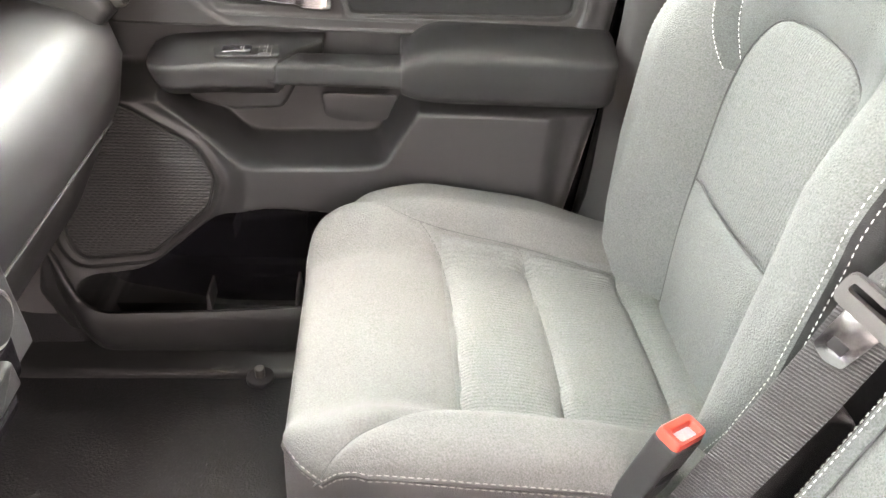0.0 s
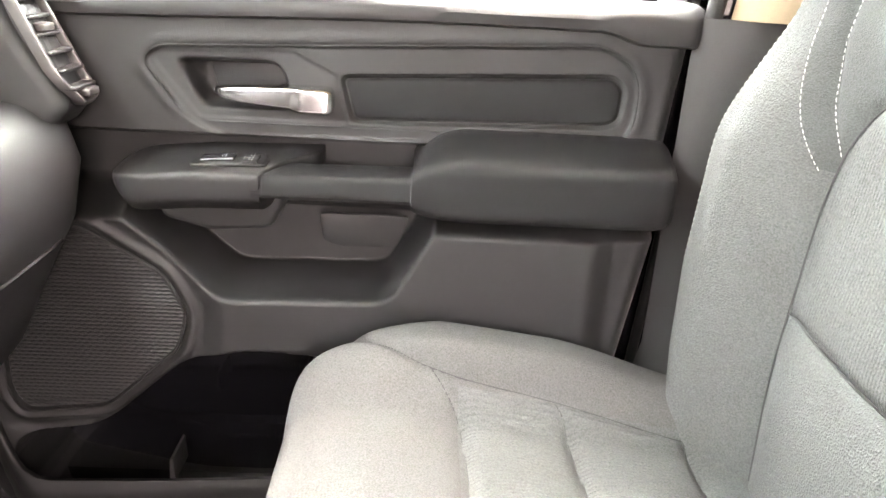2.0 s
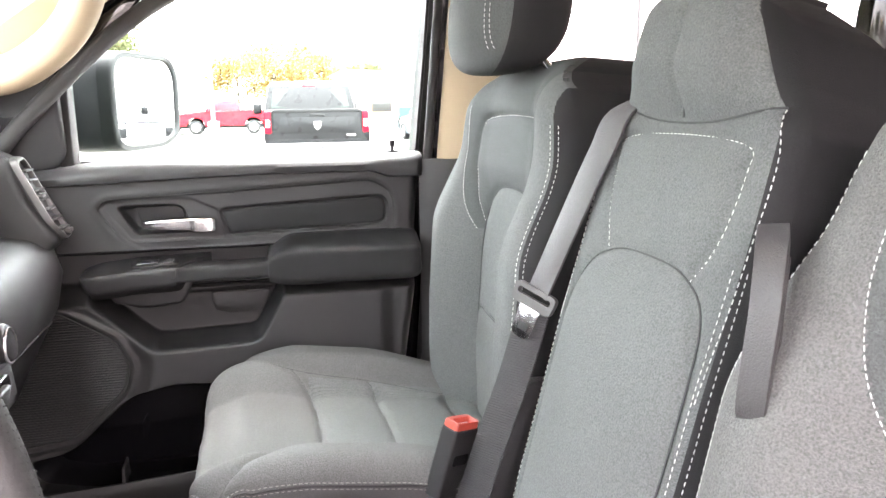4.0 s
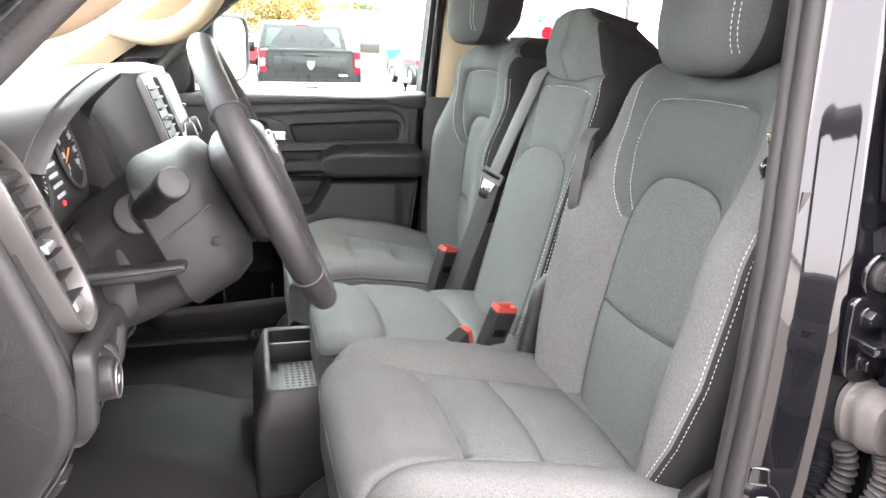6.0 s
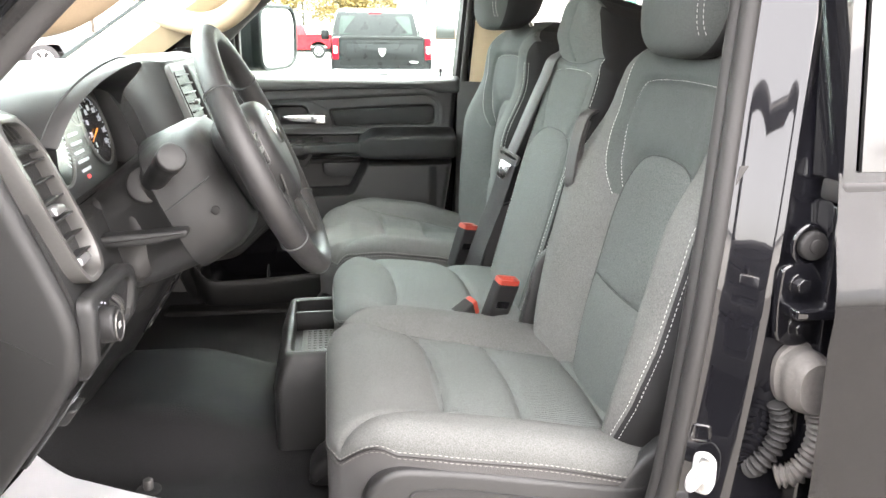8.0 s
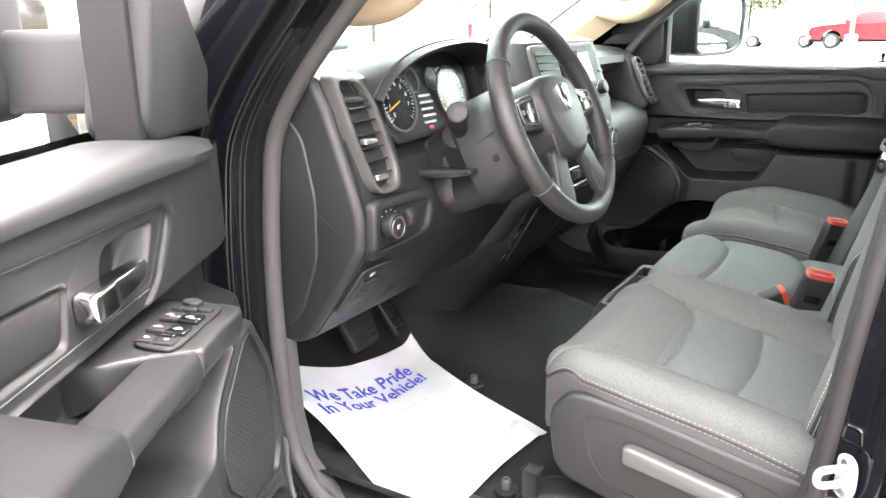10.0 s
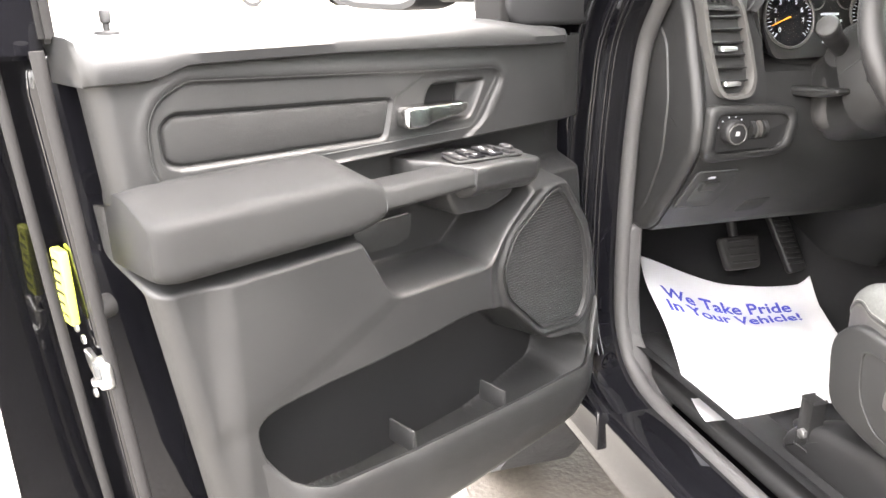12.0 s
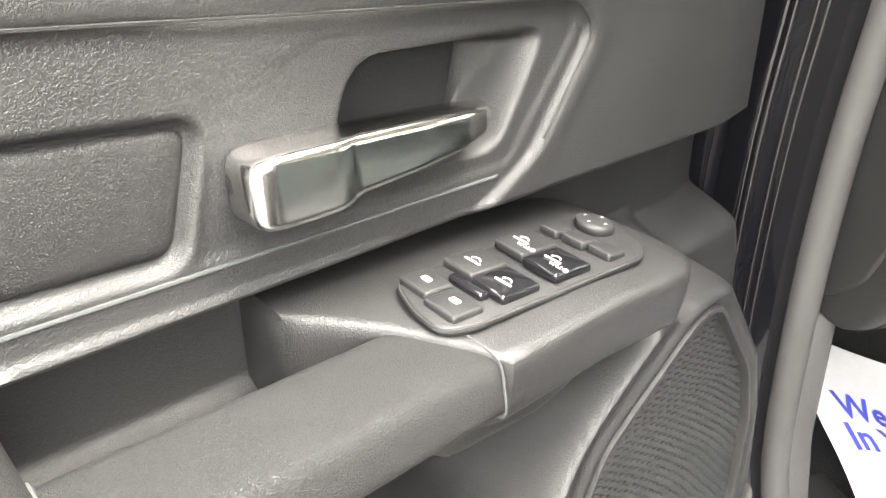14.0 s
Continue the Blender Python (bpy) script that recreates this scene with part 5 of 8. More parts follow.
    if not driver:
        pane = part("window_pane", loft([[(x, s * (yo(z) + e), z) for x, e in ((-0.41, 0.002), (0.28, 0.002), (0.28, -0.002), (-0.41, -0.002))] for z in (1.34, 1.56, 1.8)]), CLEAR, door, "clear side window", smooth=False)
        pane.visible_shadow = False

    # mirror
    mx, my, mz = -0.36, 1.16, 1.46
    part("mirror_arm", box(-0.52, -0.44, min(s * 0.88, s * 1.02), max(s * 0.88, s * 1.02), 1.37, 1.47, 0.015, 3), MIRROR_PLASTIC, door)
    head = rounded([(1.0, 1.37), (1.04, 1.355), (1.19, 1.36), (1.245, 1.39), (1.25, 1.53), (1.22, 1.57), (1.03, 1.57), (1.0, 1.54)], 0.03)
    # the passenger's mirror is turned in towards the driver
    tilt = lambda y, z, c: ((-0.4 + c + 0.05 * (y - 1.0)) if driver else (-0.365 + c + 0.44 * (y - 1.0)), s * y, z)
    housing = part("mirror_housing", prism(head, -0.11, 0.0, tilt, 0.025, 4), MIRROR_PLASTIC, door, "matt black mirror housing")
    c0 = np.array((1.125, 1.465))
    rim_o, rim_i = [np.array(p) * 1.0 for p in head], [c0 + (np.array(p) - c0) * 0.87 for p in head]
    part("mirror_rim", ring_frame(rim_o, rim_i, -0.02, 0.008, tilt), PLASTIC_DARK, housing)
    part("mirror_glass", prism(rim_i, -0.004, 0.003, tilt, 0), MIRROR, housing, "mirror glass", smooth=False)
    if driver:
        spot = rounded([(1.15, 1.475), (1.225, 1.48), (1.225, 1.535), (1.205, 1.55), (1.15, 1.55)], 0.014)
        part("spot_mirror", prism(spot, 0.003, 0.006, tilt, 0), MIRROR, housing, "small round-cornered wide-angle mirror", smooth=False)
        part("spot_rim", tube([tilt(a, b, 0.0055) for a, b in spot], 0.0018, n=6, closed=True), PLASTIC_DARK, housing)

    if driver:
        latch = part("door_latch", prism(rounded([(-0.885, 1.0), (-0.86, 0.992), (-0.842, 1.004), (-0.822, 0.998), (-0.818, 0.97), (-0.85, 0.955), (-0.878, 0.98)], 0.006), 0.262, 0.27, lambda a, b, c: (c, a, b), 0.002), STEEL, door, "zinc-plated door latch")
        # The mouth isn't cut out; a dark block gives its shade.
        part("latch_slot", box(0.264, 0.2715, -0.858, -0.836, 0.972, 0.99, 0.002), SEAM, latch, "dark block for the shade in the latch mouth")
        part("latch_tongue", tube([(0.27, -0.864, 0.964), (0.275, -0.846, 0.968), (0.272, -0.826, 0.976)], 0.004, n=8), STEEL, latch)
        for y, z in ((-0.895, 1.022), (-0.878, 1.012), (-0.868, 0.946)):
            part("latch_screw", disc((0.268, y, z), (1, 0, 0), 0.006, 0.003, 14, 0.001), STEEL, latch)
        part("rubber_bumper", disc((0.246, -0.842, 1.06), (1, 0.25, 0), 0.014, 0.02), RUBBER, door, "grey rubber bumper")
        lab = part("warning_label", box(0.268, 0.2785, -0.91, -0.88, 1.03, 1.12, 0.002), YELLOW_LABEL, door, "yellow paper label")
        bm = bmesh.new()
        for i in range(6):
            box(0.2786, 0.2789, -0.907, -0.884 - 0.006 * (i % 2), 1.04 + i * 0.013, 1.044 + i * 0.013, 0, bm=bm)
        part("label_print", bm, PLASTIC_DARK, lab, "unreadable dark print", smooth=False)
    part("door_check", box(-0.66, -0.57, min(s * 0.86, s * 0.88), max(s * 0.86, s * 0.88), 0.885, 0.905, 0.003), STEEL, door, "steel check strap")
    return door


front_door(1)
driver_door = front_door(-1)
driver_door.rotation_euler = (0, 0, radians(DOOR_OPEN))

# ---- dashboard ----
FACE_Z = [0.93, 0.955, 1.055, 1.12, 1.16, 1.2, 1.25, 1.35, 1.39, 1.41]
FACE_X = [-0.57, -0.55, -0.475, -0.43, -0.425, -0.43, -0.446, -0.482, -0.5, -0.52]


def face_x(z):
    return float(np.interp(z, FACE_Z, FACE_X))


def on_face(y, z, c):
    """A place on the dashboard's driver side face, c metres out of it."""
    return (face_x(z) + c, y, z)


def vent(parent):
    """The driver's upright air vent: a wide satin frame, a small demister above, slats and two tabs."""
    out = rounded([(-0.766, 1.398), (-0.706, 1.394), (-0.686, 1.372), (-0.676, 1.3), (-0.672, 1.238), (-0.688, 1.212), (-0.738, 1.21), (-0.754, 1.226), (-0.766, 1.3)], 0.018)
    c = np.mean(np.array(out), 0)
    inn = [c + (np.array(p) - c) * np.array((0.76, 0.9)) for p in out]
    to = lambda y, z, q: on_face(y, z, q + 0.012)
    v = part("air_vent", prism(inn, -0.03, -0.012, to, 0), PLASTIC_DARK, parent, smooth=False)
    part("vent_rim", ring_frame(out, inn, -0.014, 0.012, to), VENT_RIM, v, "satin silver vent rim")
    part("vent_bar", prism(rounded([(-0.755, 1.364), (-0.693, 1.36), (-0.691, 1.352), (-0.754, 1.355)], 0.003), -0.014, 0.008, to, 0.002), PLASTIC, v, "crossbar under the demister")
    a, b = -0.752, -0.692
    for i in range(6):
        z = 1.238 + i * 0.0205
        sl = rounded([(-0.012, -0.003), (0.008, 0.003), (0.008, 0.006), (-0.012, 0.0005)], 0.001, 1)
        part("vent_slat", loft([[(face_x(z) + 0.012 + p[0], y, z + p[1]) for p in sl] for y in (a + 0.002, b)]), PLASTIC, v)
    for i in range(5):
        y = -0.747 + i * 0.011
        part("demister_slat", prism([(y, 1.367), (y + 0.003, 1.367), (y - 0.004, 1.386), (y - 0.007, 1.386)], -0.012, 0.002, to, 0), PLASTIC, v, smooth=False)
    for z in (1.292, 1.236):
        part("vent_tab", prism(rounded([(-0.738, z + 0.005), (-0.706, z + 0.004), (-0.706, z - 0.003), (-0.738, z - 0.004)], 0.003), -0.002, 0.011, to, 0.002), SATIN, v, "small silver tab")
    return v


def dashboard():
    dash = thing("dashboard", "black moulded dashboard with silver-rimmed vents and beige pillars beside it", "dashboard", (-0.7, 0, 0.95))
    # soft top across the whole width
    rings = []
    for y in np.linspace(-0.765, 0.765, 60):
        bulge = 0.006 * math.cos(y * 2)
        k = 1 - 0.04 * (abs(y) / 0.765) ** 4
        prof = [(-1.13, 1.25), (-1.12, 1.33), (-1.0, 1.375), (-0.78, 1.402), (-0.6, 1.407), (-0.545, 1.398), (-0.525, 1.378), (-0.55, 1.36), (-0.7, 1.34), (-1.0, 1.25)]
        rings.append([(x, y, z * k + 1.3 * (1 - k) + bulge) for x, z in prof])
    part("dash_top", loft(rings), VINYL_SOFT, dash, "soft black dash top")
    # driver's side body
    prof = [(-0.95, 1.36), (-0.53, 1.395), (-0.505, 1.386), (-0.485, 1.35), (-0.45, 1.25), (-0.434, 1.2), (-0.428, 1.165), (-0.433, 1.12), (-0.476, 1.055), (-0.55, 0.957), (-0.575, 0.938), (-0.62, 0.932), (-0.95, 0.96)]
    low = [(-0.95, 1.3), (-0.62, 1.3), (-0.61, 1.295), (-0.6, 1.285), (-0.5, 1.268), (-0.462, 1.25), (-0.432, 1.165)] + prof[7:]
    knee = part("knee_body", loft([[(x, y, z) for x, z in (low if -0.622 < y < -0.268 else prof)] for y in (-0.745, -0.7, -0.65, -0.625, -0.62, -0.5, -0.4, -0.27, -0.265, -0.23, -0.19)]), PLASTIC, dash, smooth=35)
    knee.location = (0.01, -0.02, 0)
    cap = rounded([(-0.82, 1.38), (-0.58, 1.402), (-0.515, 1.397), (-0.488, 1.35), (-0.452, 1.25), (-0.435, 1.2), (-0.429, 1.165), (-0.433, 1.12), (-0.476, 1.055), (-0.55, 0.957), (-0.58, 0.938), (-0.7, 0.94), (-0.8, 1.1)], 0.012)
    side = lambda a, b, c: (a, -0.745 - c, b)
    capo = part("end_cap", prism(cap, -0.005, 0.022, side, 0.014, 4), PLASTIC, dash, "charcoal dashboard end cap")
    capo.location = (0.01, -0.02, 0)
    door_o = rounded([(-0.6, 1.372), (-0.535, 1.3), (-0.515, 1.2), (-0.52, 1.1), (-0.56, 1.0), (-0.6, 0.965), (-0.7, 0.96), (-0.75, 1.2), (-0.7, 1.36)], 0.02)
    part("fuse_cover", prism(door_o, 0.018, 0.0255, side, 0.004), PLASTIC, capo, "removable side cover")

    vent(dash)
    # light switch panel
    o = rounded([(-0.735, 1.196), (-0.57, 1.19), (-0.555, 1.178), (-0.558, 1.118), (-0.575, 1.1), (-0.715, 1.092), (-0.735, 1.108)], 0.018)
    c0 = np.array((-0.647, 1.145))
    i_ = [c0 + (np.array(p) - c0) * np.array((0.8, 0.68)) for p in o]
    lp = part("light_switch_panel", prism(i_, -0.01, 0.004, on_face, 0), PLASTIC_DARK, dash, smooth=False)
    part("panel_rim", ring_frame(o, i_, -0.004, 0.012, on_face), PLASTIC, lp)
    lp.location = (0.012, -0.036, 0.008)
    k = part("light_knob", disc((face_x(1.149) + 0.002, -0.686, 1.149), (1, 0, 0.1), 0.021, 0.02, 28, 0.004), PLASTIC_DARK, lp, "round headlamp knob")
    part("knob_ring", tube([(face_x(1.149) + 0.0225, -0.686 + 0.017 * math.cos(q), 1.149 + 0.017 * math.sin(q) - 0.001) for q in np.linspace(0, 2 * math.pi, 28, endpoint=False)], 0.0014, n=6, closed=True), VENT_RIM, k, "thin silver ring")
    part("knob_mark", box(face_x(1.149) + 0.022, face_x(1.149) + 0.0235, -0.69, -0.682, 1.145, 1.153, 0.001), WHITE_INK, k)
    for n, y in enumerate((-0.644, -0.632, -0.62)):
        part("dimmer_wheel", disc((face_x(1.15) - 0.004, y - 0.004, 1.15), (0, 1, 0), 0.017, 0.008, 20, 0.001), PLASTIC_GREY if n == 1 else PLASTIC, lp, "ridged dimmer wheel")
    bm = bmesh.new()
    for q in np.linspace(0.4, 2.8, 6):
        box(face_x(1.15) + 0.0035, face_x(1.15) + 0.0045, -0.686 + 0.028 * math.cos(q) - 0.0011, -0.686 + 0.028 * math.cos(q) + 0.0011, 1.149 + 0.026 * math.sin(q) - 0.0011, 1.149 + 0.026 * math.sin(q) + 0.0011, 0, bm=bm)
    part("knob_symbols", bm, PALE_INK, lp, "tiny white symbols", smooth=False)
    # bonnet release flap
    o = rounded([(-0.735, 1.082), (-0.65, 1.08), (-0.66, 1.0), (-0.74, 1.0)], 0.008)
    fp = part("release_panel", prism(o, -0.004, 0.006, on_face, 0.003), PLASTIC, dash)
    fp.location = (0.011, -0.02, 0)
    part("panel_gap", tube([on_face(a, b, 0.0035) for a, b in o], 0.0014, n=5, closed=True), SEAM, fp)
    # No hollow here: a dark plate stands for the shade behind the lever.
    part("lever_recess", prism(rounded([(-0.722, 1.058), (-0.678, 1.058), (-0.684, 1.016), (-0.724, 1.016)], 0.004), 0.003, 0.0068, on_face, 0), SEAM, fp, "dark plate for the shade of the lever recess", smooth=False)
    part("release_lever", prism(rounded([(-0.718, 1.06), (-0.682, 1.06), (-0.685, 1.04), (-0.718, 1.04)], 0.004), 0.004, 0.017, on_face, 0.003), PLASTIC, fp)
    part("lever_mark", prism(rounded([(-0.708, 1.065), (-0.694, 1.065), (-0.694, 1.07), (-0.708, 1.07)], 0.001, 1), 0.0055, 0.0066, on_face, 0), PALE_INK, fp, smooth=False)
    o = rounded([(-0.64, 1.08), (-0.3, 1.07), (-0.3, 0.965), (-0.66, 0.97)], 0.01)
    part("knee_panel", prism(o, -0.004, 0.005, on_face, 0.003), PLASTIC, dash)
    o = rounded([(-0.6, 1.0), (-0.54, 1.005), (-0.55, 0.972), (-0.61, 0.97)], 0.008)
    part("data_port_cover", prism(o, 0.004, 0.01, on_face, 0.003), PLASTIC_DARK, dash)

    # cluster: hood, face, dials
    lip = catmull([(-0.452, -0.67, 1.352), (-0.437, -0.653, 1.39), (-0.42, -0.622, 1.418), (-0.407, -0.575, 1.435), (-0.405, -0.5, 1.443), (-0.41, -0.43, 1.443), (-0.422, -0.36, 1.436), (-0.445, -0.3, 1.418), (-0.475, -0.268, 1.388), (-0.487, -0.26, 1.34), (-0.49, -0.26, 1.3)], 6)
    rings = []
    for x, drop in ((-0.95, 0.06), (-0.8, 0.04), (-0.68, 0.018), (-0.58, 0.006), (-0.5, 0.001)):
        rings.append([(min(x, px - 0.04), y, max(z - drop, min(z, 1.36))) for px, y, z in lip])
    shrink = lambda p, back, ky, kz: (p[0] - back, -0.45 + (p[1] + 0.45) * ky, 1.3 + (p[2] - 1.3) * kz)
    for back, ky, kz in ((0.008, 1.0, 1.0), (0.0, 0.99, 0.965), (0.01, 0.97, 0.91), (0.07, 0.945, 0.87), (0.13, 0.93, 0.85)):
        rings.append([shrink(p, back, ky, kz) for p in lip])
    part("cluster_hood", loft(rings, caps=False, closed=False), VINYL_SOFT, dash, "soft black cluster hood with sewn edge")
    part("hood_seam", tube([(p[0] - 0.012, p[1], p[2] + 0.0012) for p in rings[5]], 0.0014, n=6), SEAM, dash)
    foot = catmull([(-0.455, -0.664, 1.35), (-0.462, -0.64, 1.295), (-0.466, -0.59, 1.264), (-0.462, -0.5, 1.258), (-0.46, -0.38, 1.258), (-0.47, -0.29, 1.27), (-0.49, -0.262, 1.3)], 6)
    back = [(-0.53 + 0.0 * i, -0.445 + (p[1] + 0.445) * 0.9, 1.3 + (p[2] - 1.3) * 0.6) for i, p in enumerate(foot)]
    part("cluster_surround", loft([foot, back], caps=False, closed=False), PLASTIC_DARK, dash)
    slant = lambda y, z, c: (-0.518 + 0.28 * (1.42 - z) + c, y - 0.022, z)
    cl = part("cluster_face", prism(rounded([(-0.61, 1.36), (-0.58, 1.4), (-0.5, 1.42), (-0.34, 1.42), (-0.29, 1.39), (-0.285, 1.31), (-0.32, 1.272), (-0.58, 1.268)], 0.02), -0.01, 0.0, slant, 0), PLASTIC_DARK, dash, smooth=False)
    for y, r in ((-0.545, 0.052), (-0.36, 0.052)):
        ring = [slant(y + r * math.cos(q), 1.34 + r * math.sin(q), 0.004) for q in np.linspace(0, 2 * math.pi, 40, endpoint=False)]
        g = part("gauge", prism([(y + r * 0.97 * math.cos(q), 1.34 + r * 0.97 * math.sin(q)) for q in np.linspace(0, 2 * math.pi, 36, endpoint=False)], 0, 0.003, slant, 0), GLOSS_BLACK, cl, "round black dial", smooth=False)
        part("gauge_ring", tube(ring, 0.0022, n=8, closed=True), VENT_RIM, g, "silver dial ring")
        bm = bmesh.new()
        for i in range(33):
            q = radians(225 - i * 270 / 32)
            r0 = r * (0.74 if i % 4 == 0 else 0.82)
            p = [(y + rr * math.cos(q + w), 1.34 + rr * math.sin(q + w)) for rr, w in ((r0, -0.015), (r * 0.9, -0.012), (r * 0.9, 0.012), (r0, 0.015))]
            prism(p, 0.003, 0.0036, slant, 0, bm=bm)
        part("dial_marks", bm, DIAL_LIGHT, g, "white dial marks", smooth=False)
        for i in range(9):
            q = radians(225 - i * 270 / 8)
            pos = (y + r * 0.58 * math.cos(q) - 0.003, 1.34 + r * 0.58 * math.sin(q) - 0.004)
            txt = str(i) if y < -0.5 else str(i * 20)
            if y < -0.5 and i > 7:
                continue
            lettering(txt, 0.011, lambda a, b, c, p0=pos: Vector(slant(p0[0] + a, p0[1] + b, 0.0034 + c)), DIAL_LIGHT, "dial_number", g)
        q = radians(200)
        part("needle", tube([slant(y, 1.34, 0.006), slant(y + r * 0.8 * math.cos(q), 1.34 + r * 0.8 * math.sin(q), 0.006)], [0.001, 0.0005], n=6), NEEDLE, g, "orange needle")
    for y in (-0.487, -0.418):
        part("small_gauge", tube([slant(y + 0.021 * math.cos(q), 1.372 + 0.021 * math.sin(q), 0.003) for q in np.linspace(0, 2 * math.pi, 28, endpoint=False)], 0.0016, n=6, closed=True), VENT_RIM, cl, "small silver dial ring")
    bm = bmesh.new()
    for i in range(5):
        prism(rounded([(-0.475, 1.345 - i * 0.012), (-0.435 + 0.006 * (i % 2), 1.345 - i * 0.012), (-0.435 + 0.006 * (i % 2), 1.341 - i * 0.012), (-0.475, 1.341 - i * 0.012)], 0.001, 1), 0.0006, 0.0012, slant, 0, bm=bm)
    part("display_text", bm, DIAL_LIGHT, cl, "unreadable display lines", smooth=False)
    part("warning_lamp", prism(rounded([(-0.462, 1.283), (-0.45, 1.283), (-0.45, 1.288), (-0.462, 1.288)], 0.001, 1), 0.0006, 0.0014, slant, 0), RED_LAMP, cl, smooth=False)
    lens = part("cluster_lens", prism(rounded([(-0.61, 1.36), (-0.58, 1.4), (-0.5, 1.42), (-0.34, 1.42), (-0.29, 1.39), (-0.285, 1.31), (-0.32, 1.272), (-0.58, 1.268)], 0.02), 0.012, 0.014, slant, 0), LENS, cl, "clear glossy lens", smooth=False)
    lens.visible_shadow = False

    # centre stack
    mid = 0.03
    stack = [(1.438, -0.47), (1.43, -0.425), (1.3, -0.378), (1.285, -0.372), (1.2, -0.36), (1.12, -0.352), (1.105, -0.37), (1.06, -0.43), (0.98, -0.49)]
    xs = lambda z: float(np.interp(-z, [-p[0] for p in stack], [p[1] for p in stack]))
    rings = []
    for y, ins in ((-0.205, 0.05), (-0.19, 0.012), (-0.17, 0.0), (0.21, 0.0), (0.23, 0.012), (0.245, 0.05)):
        rings.append([(-0.8, y, 1.41)] + [(x - ins, y, z - 0.1 * ins) for z, x in stack] + [(-0.8, y, 0.98)])
    part("centre_console_face", loft(rings), PLASTIC, dash)
    cen = lambda y, z, c: (xs(z) + c, y - 0.02, z)
    part("stack_surround", prism(rounded([(-0.16, 1.425), (0.2, 1.425), (0.205, 1.3), (0.19, 1.29), (-0.15, 1.29), (-0.165, 1.3)], 0.015), -0.01, 0.004, cen, 0.003), PLASTIC_GREY, dash, "satin grey surround")
    for y0, y1 in ((-0.15, -0.045), (0.165, 0.2)):
        v = part("centre_vent", prism(rounded([(y0, 1.412), (y1, 1.412), (y1, 1.315), (y0, 1.315)], 0.01), -0.03, 0.006, cen, 0), PLASTIC_DARK, dash, smooth=False)
        for i in range(6):
            z = 1.326 + i * 0.0155
            part("vent_slat", box(xs(z) + 0.002, xs(z) + 0.011, y0 - 0.015, y1 - 0.025, z - 0.0015, z + 0.0015, 0.0008, 1), PLASTIC, v)
        part("vent_tab", box(xs(1.36) + 0.008, xs(1.36) + 0.018, (y0 + y1) / 2 - 0.032, (y0 + y1) / 2 - 0.008, 1.352, 1.36, 0.002), VENT_RIM, v, "small silver tab")
    rad = part("radio", prism(rounded([(-0.035, 1.42), (0.185, 1.42), (0.185, 1.295), (-0.035, 1.295)], 0.01), 0.0, 0.012, cen, 0.004), PLASTIC_DARK, dash, "black radio with lit screen")
    part("radio_screen", prism(rounded([(0.02, 1.402), (0.135, 1.402), (0.135, 1.337), (0.02, 1.337)], 0.003), 0.011, 0.0132, cen, 0), SCREEN, rad, "bright lit screen", smooth=False)
    for y in (0.035, 0.15):
        kb = part("radio_knob", disc(cen(y, 1.316, 0.01), (1, 0, 0.35), 0.017, 0.02, 24, 0.003), PLASTIC_DARK, rad, "black knob with silver rim")
        part("knob_ring", tube([Vector(cen(y, 1.316, 0.012)) + Vector((0, 0.0172 * math.cos(q), 0.0172 * math.sin(q))) for q in np.linspace(0, 2 * math.pi, 24, endpoint=False)], 0.0015, n=6, closed=True), SATIN, kb)
    part("radio_strip", prism(rounded([(-0.02, 1.31), (-0.008, 1.31), (-0.008, 1.322), (-0.02, 1.322)], 0.002), 0.011, 0.015, cen, 0.001), SATIN, rad)
    cp = part("climate_panel", prism(rounded([(-0.1, 1.232), (0.2, 1.232), (0.2, 1.165), (-0.1, 1.165)], 0.01), 0.0, 0.01, cen, 0.004), PLASTIC_DARK, dash)
    for y in (0.04, 0.1, 0.16):
        kb = part("climate_knob", disc(cen(y, 1.198, 0.008), (1, 0, 0.2), 0.021, 0.022, 24, 0.003), PLASTIC_DARK, cp, "black knob with silver rim")
        part("knob_ring", tube([Vector(cen(y, 1.198, 0.029)) + Vector((0.0, 0.0185 * math.cos(q), 0.0185 * math.sin(q))) for q in np.linspace(0, 2 * math.pi, 24, endpoint=False)], 0.0017, n=6, closed=True), SATIN, kb)
    sp = part("switch_bank", prism(rounded([(-0.1, 1.155), (0.2, 1.155), (0.195, 1.122), (-0.095, 1.122)], 0.006), 0.0, 0.008, cen, 0.003), GLOSS_BLACK, dash)
    for i in range(6):
        part("toggle", prism(rounded([(-0.08 + i * 0.044, 1.15), (-0.044 + i * 0.044, 1.15), (-0.044 + i * 0.044, 1.128), (-0.08 + i * 0.044, 1.128)], 0.003), 0.006, 0.016, cen, 0.003), PLASTIC, sp)
    part("socket_tray", box(-0.42, -0.35, -0.12, 0.17, 1.092, 1.112, 0.006, 3), GLOSS_BLACK, dash, "glossy black pull-out tray")
    rings = []
    for z, x, yl, yr in ((1.1, -0.395, -0.165, 0.205), (1.06, -0.43, -0.16, 0.205), (0.96, -0.49, -0.148, 0.2), (0.87, -0.545, -0.13, 0.19), (0.85, -0.57, -0.125, 0.185), (0.74, -0.66, -0.12, 0.18)):
        rings.append([(x - 0.02, yl, z), (x, yl + 0.02, z), (x, yr - 0.02, z), (x - 0.02, yr, z), (-0.95, yr + 0.02, z), (-0.95, yl - 0.09, z), (x - 0.09, yl - 0.04, z)])
    low = part("lower_console", loft(rings), PLASTIC, dash, "charcoal lower centre console", smooth=30)
